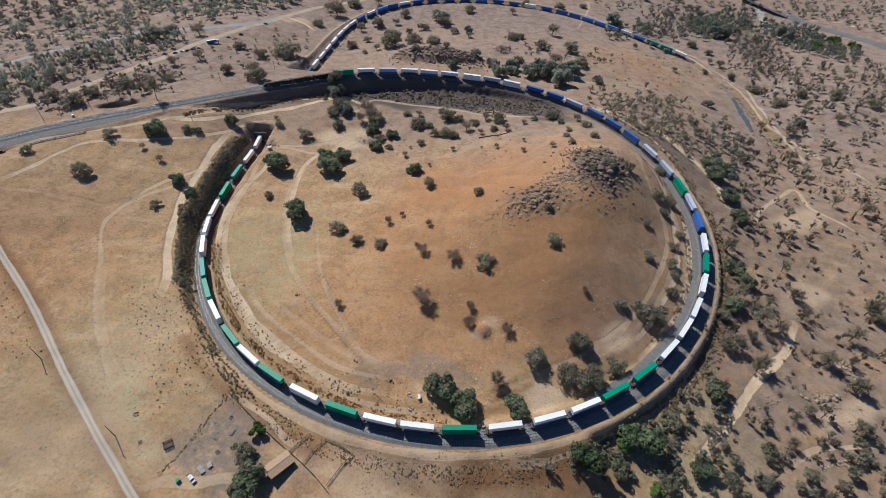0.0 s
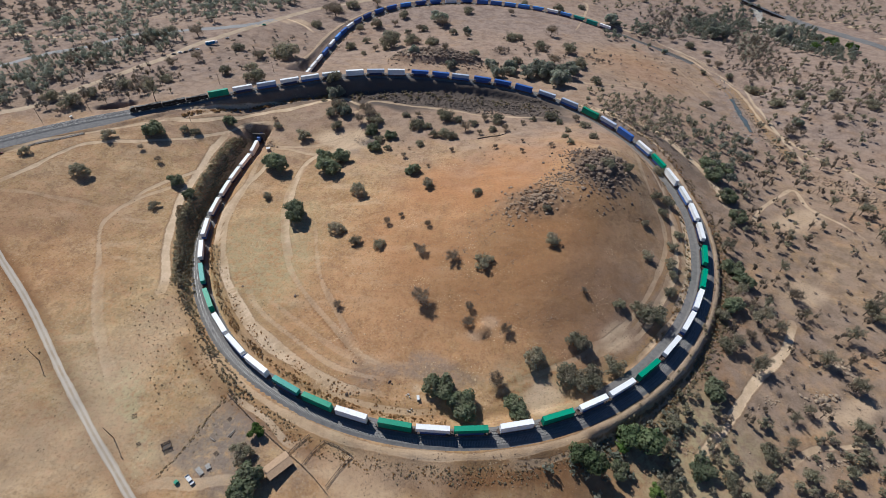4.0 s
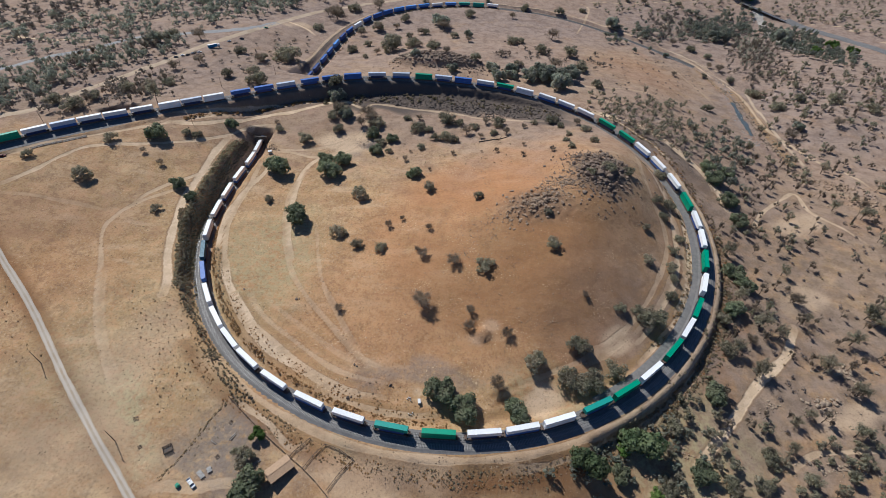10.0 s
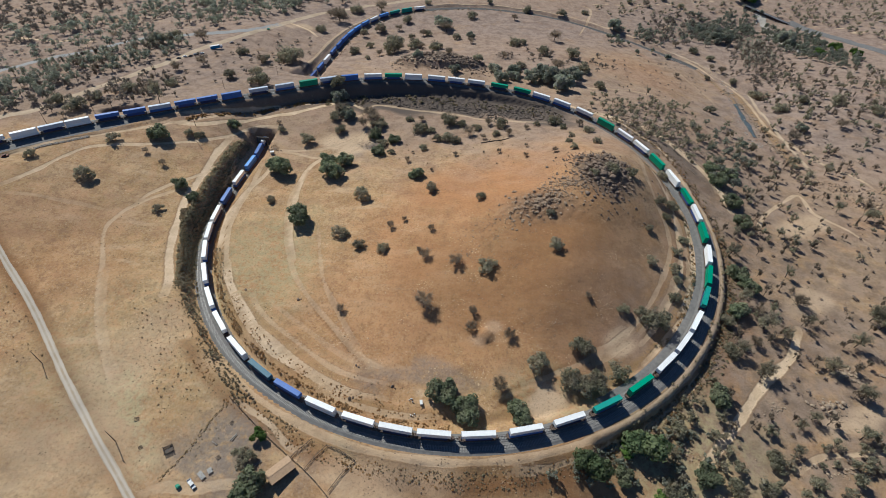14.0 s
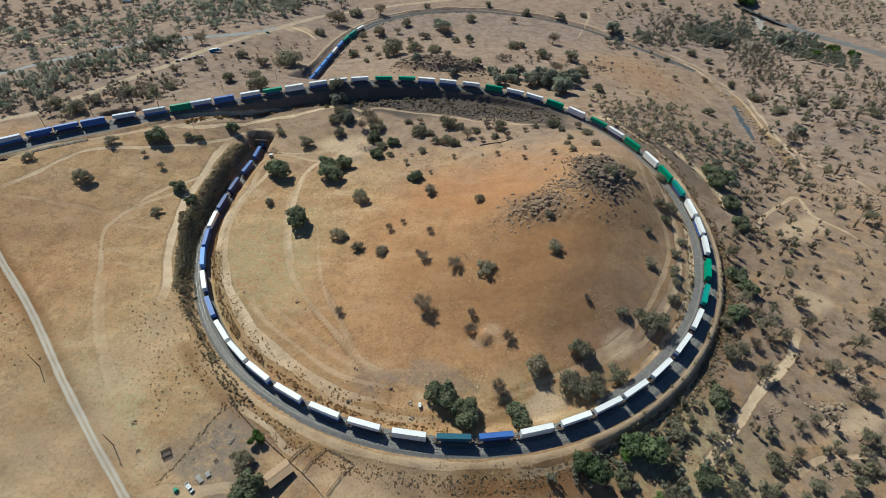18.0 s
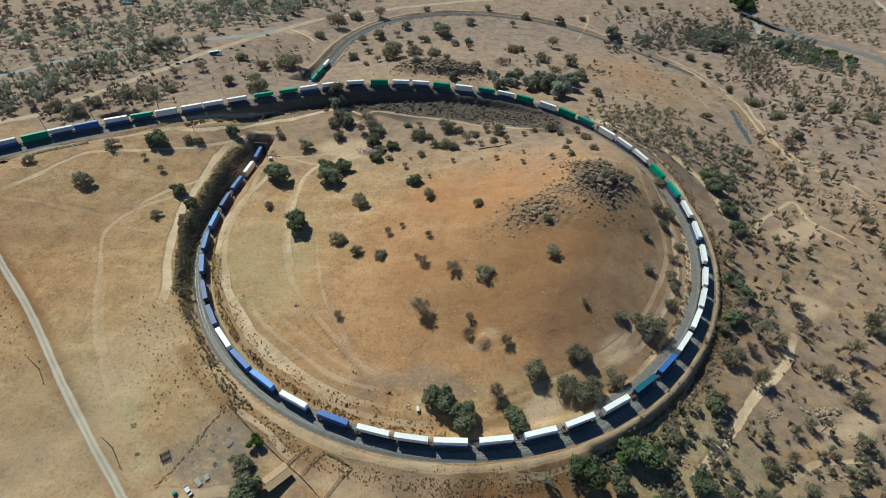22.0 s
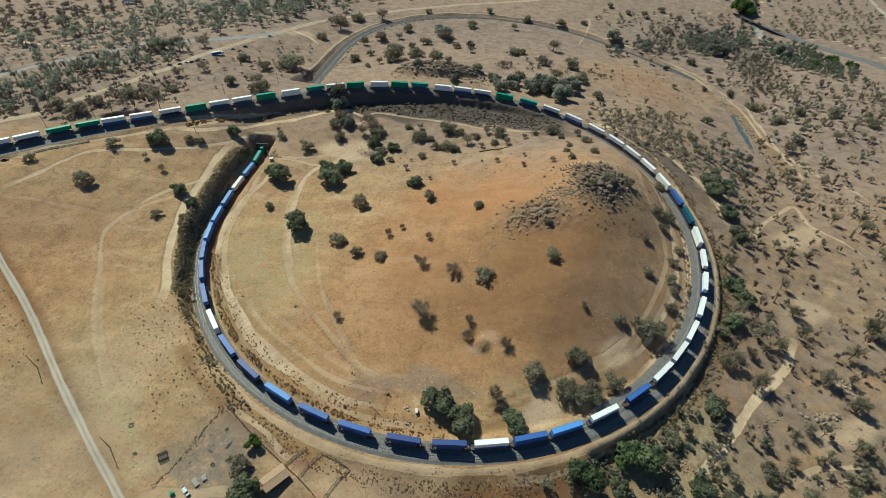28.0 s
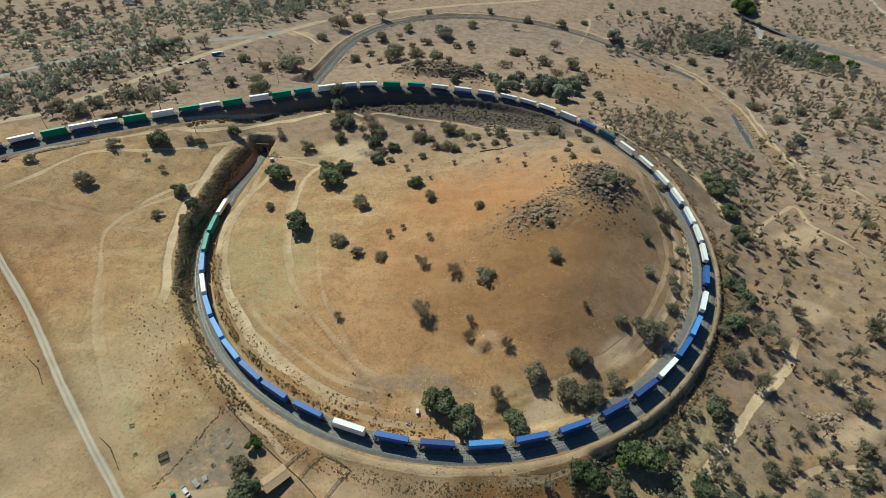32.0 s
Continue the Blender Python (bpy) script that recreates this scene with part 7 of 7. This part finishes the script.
def build_bridge(a, b):
    """A steel girder bridge on concrete piers from a to b."""
    a, b = Vector((*a, lie(*a) + 4.5)), Vector((*b, lie(*b) + 1.0))
    d = b - a
    n = d.length
    root = thing("girder_bridge", "dark steel girder bridge on tall piers over the creek", "bridge", Matrix.Translation(a) @ d.to_track_quat("X", "Z").to_matrix().to_4x4())
    part("deck", boxes("deck", [((n / 2, 0, 0), (n + 3, 5.4, .4))] + [((n / 2, y, .45), (n + 3, .12, .5)) for y in (-2.6, 2.6)], M_DECK), root, "grey deck with low kerbs")
    for y in (-2.0, 2.0):
        part("girder", boxes("girder", [((n / 2, y, -1.1), (n, .35, 1.8)), ((n / 2, y, -.25), (n, .7, .12)), ((n / 2, y, -1.98), (n, .7, .12))] + [((k, y, -1.1), (.1, .55, 1.7)) for k in np.arange(1.5, n, 3)], M_STEEL_DARK), root, "dark steel plate girder")
    for k in range(5):
        x = n * k / 4
        part("pier", boxes("pier", [((x, 0, -6.5), (1.3, 4.6, 9)), ((x, 0, -2.2), (1.7, 5.2, .5))], M_STEEL_DARK if k % 2 else M_CONCRETE), root, "bridge pier")


build_bridge((442.8, 586.2), (491.3, 535.4))


# ---- farmyard below the loop ----
def on_ground(x, y, turn=0.0, lift=0.0):
    return Matrix.Translation((x, y, lie(x, y) + lift)) @ Matrix.Rotation(radians(turn), 4, "Z")


def build_shed(x, y, turn):
    root = thing("farm_shed", "open-sided wooden farm shed with a brown gable roof", "shed", on_ground(x, y, turn, -.1))
    L, W, H0, H1 = 11.0, 6.8, 2.9, 3.7
    slope = math.atan2(H1 - H0, W / 2)
    for k in (-1, 1):
        me = boxes("roof_slope", [((0, 0, 0), (L + 1.0, W / 2 / math.cos(slope) + .5, .1))] + [((i, 0, .07), (.05, W / 2 / math.cos(slope) + .5, .05)) for i in np.arange(-L / 2, L / 2 + .3, .6)], M_ROOF)
        part("roof_slope", me, root, "brown ribbed roof sheet", Matrix.Translation((0, k * W / 4, (H0 + H1) / 2 + .1)) @ Matrix.Rotation(-k * slope, 4, "X"))
    part("back_wall", boxes("back_wall", [((i, W / 2 - .1, H0 / 2), (.28, .06, H0)) for i in np.arange(-L / 2 + .2, L / 2, .3)], M_WOOD), root, "weathered board wall")
    for k in (-1, 1):
        part("end_wall", boxes("end_wall", [((k * (L / 2 - .1), j, (H0 + (H1 - H0) * (1 - abs(j) / (W / 2))) / 2), (.06, .28, H0 + (H1 - H0) * (1 - abs(j) / (W / 2)))) for j in np.arange(-W / 2 + .2, W / 2, .3)], M_WOOD), root, "weathered board wall")
    for i in np.linspace(-L / 2 + .2, L / 2 - .2, 5):
        part("post", boxes("post", [((i, -W / 2 + .15, H0 / 2), (.16, .16, H0))], M_WOOD), root)
    part("ridge_cap", boxes("ridge_cap", [((0, 0, H1 + .18), (L + 1, .3, .06))], M_ROOF), root, "ridge cap")


build_shed(-70.7, -188.5, 46)


def wheel(r, w):
    return tube("tyre", [(0, -w / 2, r), (0, w / 2, r)], [r, r], M_RUBBER, 14)


def build_pickup(x, y, turn, paint, label):
    root = thing("pickup_truck", label, "truck", on_ground(x, y, turn))
    part("bed", boxes("bed", [((-1.6, 0, .62), (2.2, 1.8, .12)), ((-1.6, .87, .92), (2.2, .08, .55)), ((-1.6, -.87, .92), (2.2, .08, .55)), ((-2.68, 0, .92), (.08, 1.8, .5)), ((-.54, 0, .92), (.08, 1.8, .55))], paint), root, "open load bed")
    part("cab", bevelled("cab", (1.9, 1.7, 1.25), .22, paint, (.35, 0, 1.15)), root, "white cab")
    part("hood", bevelled("hood", (1.5, 1.75, .6), .12, paint, (1.95, 0, .82)), root, "white engine hood")
    part("windscreen", boxes("windscreen", [((1.2, 0, 1.38), (.3, 1.45, .5)), ((-.56, 0, 1.4), (.1, 1.3, .4))], M_GLASS), root, "dark glass")
    part("chassis", boxes("chassis", [((0, 0, .48), (5.2, 1.4, .2)), ((2.72, 0, .5), (.12, 1.8, .25)), ((-2.74, 0, .5), (.12, 1.8, .2))], M_STEEL_DARK), root)
    for wx in (-1.65, 1.75):
        for wy in (-.82, .82):
            part("wheel", wheel(.38, .24), root, "black tyre", Matrix.Translation((wx, wy, 0)))


build_pickup(-108.4, -196.8, -38, M_WHITE, "white pickup truck parked on the bare yard")


def build_car(x, y, turn, paint, label):
    root = thing("parked_car", label, "car", on_ground(x, y, turn), "vehicles by the dirt road")
    part("body", bevelled("body", (4.5, 1.8, .62), .14, paint, (0, 0, .66)), root)
    part("cabin", bevelled("cabin", (2.3, 1.55, .6), .2, M_GLASS, (-.2, 0, 1.2)), root, "dark glass cabin")
    part("roof", bevelled("roof", (1.6, 1.4, .08), .03, paint, (-.2, 0, 1.52)), root)
    for wx in (-1.4, 1.4):
        for wy in (-.8, .8):
            part("wheel", wheel(.33, .2), root, "black tyre", Matrix.Translation((wx, wy, 0)))


M_CAR_DARK = two_tone("dark_car_paint", (.03, .035, .04), (.05, .05, .055), 1, .3, relief=0)
M_CAR_GREY = two_tone("grey_car_paint", (.32, .33, .34), (.26, .27, .28), 1, .3, relief=0)
M_BLUE = two_tone("blue_truck_paint", (.03, .22, .48), (.025, .17, .38), .6, .45, relief=.05)
M_GREEN = two_tone("green_plastic", (.05, .33, .2), (.04, .25, .15), 1, .5, relief=.05)
M_CAR_RED = two_tone("dark_red_car_paint", (.16, .02, .015), (.12, .02, .018), 1, .3, relief=0)
build_car(-320.9, -0.3, 30, M_CAR_RED, "dark red car parked below the upper line")
build_car(-289.0, 193.7, 38, M_CAR_DARK, "dark car parked beside the dirt road")
build_car(-285.8, 200.0, 30, M_WHITE, "white car parked beside the dirt road")
build_car(-281.8, 203.5, 60, M_CAR_DARK, "dark car parked near other cars")
build_car(-278.8, 208.7, 35, M_CAR_GREY, "grey car parked near other cars")
build_car(-274.4, 213.3, 40, M_WHITE, "white car at the end of a row")
build_car(-258.8, 252.5, 40, M_CAR_GREY, "grey car on the dirt road verge")
build_car(-249.7, 264.7, 20, M_CAR_DARK, "dark car on the dirt road verge")
build_car(-235.8, 305.1, 30, M_GREEN, "green vehicle on the open dirt lot")


def build_box_truck(x, y, turn):
    root = thing("box_truck", "blue box truck parked along the dirt road", "truck", on_ground(x, y, turn))
    part("cargo_box", boxes("cargo_box", [((-1.6, 0, 2.35), (9.6, 2.5, 2.7))] + [((k, s * 1.26, 2.35), (.08, .05, 2.6)) for k in np.arange(-6, 3, .8) for s in (-1, 1)], M_BLUE), root, "blue ribbed cargo box")
    part("roof", boxes("roof", [((-1.6, 0, 3.74), (9.5, 2.4, .08))], M_TIN), root, "pale roof")
    part("cab", bevelled("cab", (2.2, 2.3, 2.3), .2, M_WHITE, (4.7, 0, 1.85)), root, "white cab")
    part("windscreen", boxes("windscreen", [((5.78, 0, 2.3), (.08, 1.9, .8))], M_GLASS), root, "dark glass")
    part("chassis", boxes("chassis", [((-.3, 0, .8), (11.5, 1.2, .35))], M_STEEL_DARK), root)
    for wx in (-5.0, -3.7, 4.4):
        for wy in (-1.05, 1.05):
            part("wheel", wheel(.5, .3), root, "black tyre", Matrix.Translation((wx, wy, 0)))


build_box_truck(-266.2, 231.6, 36)


def build_trailer(x, y, turn, long, label):
    root = thing("flat_trailer", label, "trailer", on_ground(x, y, turn))
    for k in np.arange(-.9, .91, .3):
        part("plank", boxes("plank", [((0, k, .72), (long, .27, .07))], M_CONCRETE), root, "pale bleached plank")
    part("frame", boxes("frame", [((0, y0, .6), (long, .1, .14)) for y0 in (-.9, .9)] + [((long / 2 + .9, 0, .55), (1.9, .12, .12))], M_STEEL_DARK), root)
    for wy in (-1.05, 1.05):
        part("wheel", wheel(.34, .2), root, "black tyre", Matrix.Translation((-.3, wy, 0)))


build_trailer(-105.7, -192.8, -38, 4.2, "pale flatbed trailer with bleached planks")
build_trailer(-102.6, -190.6, -50, 2.6, "short white utility trailer in the yard")


def build_bin(x, y, turn):
    root = thing("water_tank", "green plastic tank on the bare yard", "tank", on_ground(x, y, turn))
    part("body", bevelled("body", (1.9, 1.7, 1.4), .25, M_GREEN, (0, 0, .7)), root)
    part("lid", tube("lid", [(0, 0, 1.38), (0, 0, 1.5)], [.5, .45], M_GREEN, 16), root, "green lid")


build_bin(-113.8, -198.3, -30)


def build_pen(x, y, turn):
    root = thing("livestock_pen", "dark weathered wooden pen with sagging boards", "pen", on_ground(x, y, turn))
    w, l = 3.4, 3.8
    for sx in (-1, 1):
        for sy in (-1, 1):
            part("post", boxes("post", [((sx * l / 2, sy * w / 2, .7), (.16, .16, 1.6))], M_WOOD), root)
    for z in (.3, .7, 1.1):
        for s in (-1, 1):
            part("board", boxes("board", [((0, s * w / 2, z), (l, .05, .22))], M_WOOD), root)
            part("board", boxes("board", [((s * l / 2, 0, z), (.05, w, .22))], M_WOOD), root)
    part("mat", boxes("mat", [((0, 0, .08), (l - .2, w - .2, .16))], M_STEEL_DARK), root, "dark trampled floor")


build_pen(-124.6, -183.4, 35)


def build_frame(x, y, turn, l, w, label):
    root = thing("feed_rack", label, "feeder", on_ground(x, y, turn))
    for s in (-1, 1):
        part("side", boxes("side", [((0, s * w / 2, .5), (l, .09, .16)), ((0, s * w / 2, .2), (l, .09, .12))], M_WOOD), root)
        part("end", boxes("end", [((s * l / 2, 0, .5), (.09, w, .16))], M_WOOD), root)
        for k in (-1, 1):
            part("leg", boxes("leg", [((s * l / 2, k * w / 2, .3), (.11, .11, .6))], M_WOOD), root)


build_frame(-145.7, -170.8, 20, 2.0, 1.3, "small wooden feed rack in the dry field")
build_frame(-138.0, -183.3, 40, 1.5, .9, "little dark frame lying in the field")
build_frame(-103.0, -157.5, 25, 2.2, 1.4, "wooden feed rack beside the fence")
build_frame(-100.5, -168.4, 60, 1.6, .9, "low wooden frame on the yard")
build_frame(-101.2, -184.6, 50, 1.6, 1.2, "dark wooden crate frame on the yard")


def build_timbers(x, y, turn, n, label):
    root = thing("timber_stack", label, "timber", on_ground(x, y, turn))
    rng = random.Random(n)
    for k in range(n):
        part("beam", boxes("beam", [((rng.uniform(-.4, .4), (k - n / 2) * .36, .12), (rng.uniform(3.2, 4.8), .2, .2), rng.uniform(-.08, .08))], M_CONCRETE if k % 2 else M_WOOD), root)


build_timbers(-97.2, -174.9, 62, 4, "long bleached timbers lying on the yard")
build_timbers(-105.2, -178.2, -25, 3, "thin poles lying on bare earth")
for k in range(9):
    build_timbers(-306.5 + 3.1 * k, 12.6 + 2.35 * k, 37, 8, "row of old timber ties stacked beside the upper line")
build_timbers(-83.0, -185.5, 40, 5, "pile of boards beside the shed")


def build_fence(pts, label, gap=2.6):
    p = np.array(pts)
    root = thing("wooden_fence", label, "fence", Matrix(), "fences of the farmyard")
    for a, b in zip(p, p[1:]):
        n = max(1, int(round(np.hypot(*(b - a)) / gap)))
        q = [a + (b - a) * k / n for k in range(n + 1)]
        for k, c in enumerate(q[:-1]):
            z0, z1 = lie(*c), lie(*q[k + 1])
            post = boxes("post", [((c[0], c[1], z0 + .55), (.16, .16, 1.5))], M_WOOD)
            part("post", post, root)
            d = q[k + 1] - c
            m = Matrix.Translation((*((c + q[k + 1]) / 2), (z0 + z1) / 2)) @ Vector((d[0], d[1], z1 - z0)).to_track_quat("X", "Z").to_matrix().to_4x4()
            for h in (.45, .85, 1.2):
                part("rail", RAIL_PLANK, root, "", m @ Matrix.Translation((0, 0, h)) @ Matrix.Diagonal((np.hypot(*d), 1, 1, 1)))


RAIL_PLANK = boxes("rail", [((0, 0, 0), (1, .06, .14))], M_WOOD)
build_fence([(-105.7, -156.3), (-96.0, -163.4), (-85.0, -171.5), (-76.6, -176.8), (-70.3, -180.7), (-62.2, -185.7), (-54.3, -191.3), (-45.7, -198.5)], "long weathered wooden fence below the track")
build_fence([(-60.3, -173.4), (-66.1, -179.2), (-69.5, -183.7)], "wooden pen fence at the corner")
build_fence([(-52.5, -175.6), (-57.4, -181.2), (-60.6, -186.9)], "wooden fence dividing two pens")
build_fence([(-52.5, -175.6), (-45.4, -177.6), (-38.3, -181.0), (-43.3, -187.7), (-47.7, -195.0)], "wooden fence round the dusty pen")


POLES = [(-320.4, 44.5), (-297.9, 68.6), (-217.4, 132.3), (-214.1, 64.7), (-184.8, 180.4)]


def build_pole(x, y, turn):
    root = thing("utility_pole", "tall wooden utility pole with a crossarm", "pole", on_ground(x, y, turn), "poles along the county road")
    part("shaft", tube("shaft", [(0, 0, -.5), (0, 0, 5), (0, 0, 10.5)], [.2, .17, .13], M_WOOD, 8), root)
    part("crossarm", boxes("crossarm", [((0, 0, 9.8), (.12, 2.6, .14))], M_WOOD), root)
    for k in (-1.15, -.5, .5, 1.15):
        part("insulator", tube("insulator", [(0, k, 9.86), (0, k, 10.1)], [.06, .05], M_CONCRETE, 7), root, "pale insulator")


build_pole(-207.7, -146.3, 65)
build_pole(-150.3, -181.7, 65)
build_pole(-208.9, 49.4, 60)
for x, y in POLES:
    build_pole(x, y, 130)


def build_signal(x, y, turn):
    root = thing("railway_signal", "tall railway signal mast beside the tunnel mouth", "signal", on_ground(x, y, turn))
    part("mast", tube("mast", [(0, 0, 0), (0, 0, 7.5)], [.1, .08], M_TIN, 8), root, "grey steel mast")
    part("signal_head", boxes("signal_head", [((0, 0, 6.6), (.25, .7, 1.5)), ((0, 0, 5.4), (.8, .9, .06))], M_STEEL_DARK), root, "black signal head")
    part("ladder", boxes("ladder", [((-.25, s * .18, 3.2), (.04, .04, 6.2)) for s in (-1, 1)] + [((-.25, 0, z), (.03, .36, .03)) for z in np.arange(.4, 6.2, .35)], M_TIN), root)


def build_cabinet(x, y, turn, size, label):
    root = thing("relay_cabinet", label, "cabinet", on_ground(x, y, turn))
    l, w, h = size
    part("body", bevelled("body", (l, w, h), .04, M_TIN, (0, 0, h / 2 + .2)), root, "silver metal body")
    part("roof", boxes("roof", [((0, 0, h + .25), (l + .3, w + .3, .1))], M_WHITE), root, "white roof")
    part("door", boxes("door", [((l / 2 + .02, 0, h / 2 + .2), (.04, w * .7, h * .85))], M_WHITE), root, "white door")
    part("base", boxes("base", [((0, 0, .1), (l + .2, w + .2, .3))], M_CONCRETE), root, "concrete base")


build_cabinet(-149.2, 50.0, 20, (2.6, 2.0, 2.3), "silver relay cabinet with white roof by the tunnel")
build_signal(-152.9, 54.6, 30)
build_cabinet(-301.3, 51.7, 40, (1.6, 1.2, 1.5), "small metal relay cabinet beside the upper rails")
build_cabinet(-9.9, -152.4, 10, (1.1, 2.2, 1.2), "small weathered equipment hut on bare ground")


def build_marker(x, y, n, label):
    root = thing("stone_marker", label, "marker", on_ground(x, y))
    rng = random.Random(n)
    for k in range(n):
        part("post", bevelled("post", (.5, .4, rng.uniform(.7, 1.3)), .08, M_WHITE, (rng.uniform(-1.3, 1.3), rng.uniform(-.9, .9), .45)), root, "white stone post")


build_marker(-15.4, -151.3, 5, "white stone markers on a gravel pad")
build_marker(-13.5, -158.5, 4, "white painted posts beside a track")


def build_house(x, y, turn):
    root = thing("farmhouse", "far farmhouse with a blue gable roof", "house", on_ground(x, y, turn, -.2))
    L, W, H0, H1 = 11.0, 7.0, 3.0, 4.8
    part("wall", boxes("wall", [((0, 0, H0 / 2), (L, W, H0))], M_WHITE), root, "white wall")
    a = math.atan2(H1 - H0, W / 2)
    for k in (-1, 1):
        part("roof", boxes("roof", [((0, 0, 0), (L + 1, W / 2 / math.cos(a) + .6, .18))], M_BLUE), root, "blue metal roof", Matrix.Translation((0, k * W / 4, (H0 + H1) / 2 + .1)) @ Matrix.Rotation(-k * a, 4, "X"))
    for k in (-5, -1.5, 2, 5.5):
        part("window", boxes("window", [((k, -W / 2 - .02, 1.8), (1.3, .06, 1.2))], M_GLASS), root, "dark window")
    part("door", boxes("door", [((0.3, -W / 2 - .02, 1.05), (.95, .06, 2.1))], M_WOOD), root, "wooden door")


build_house(-454.3, 394.6, 20)

motions()
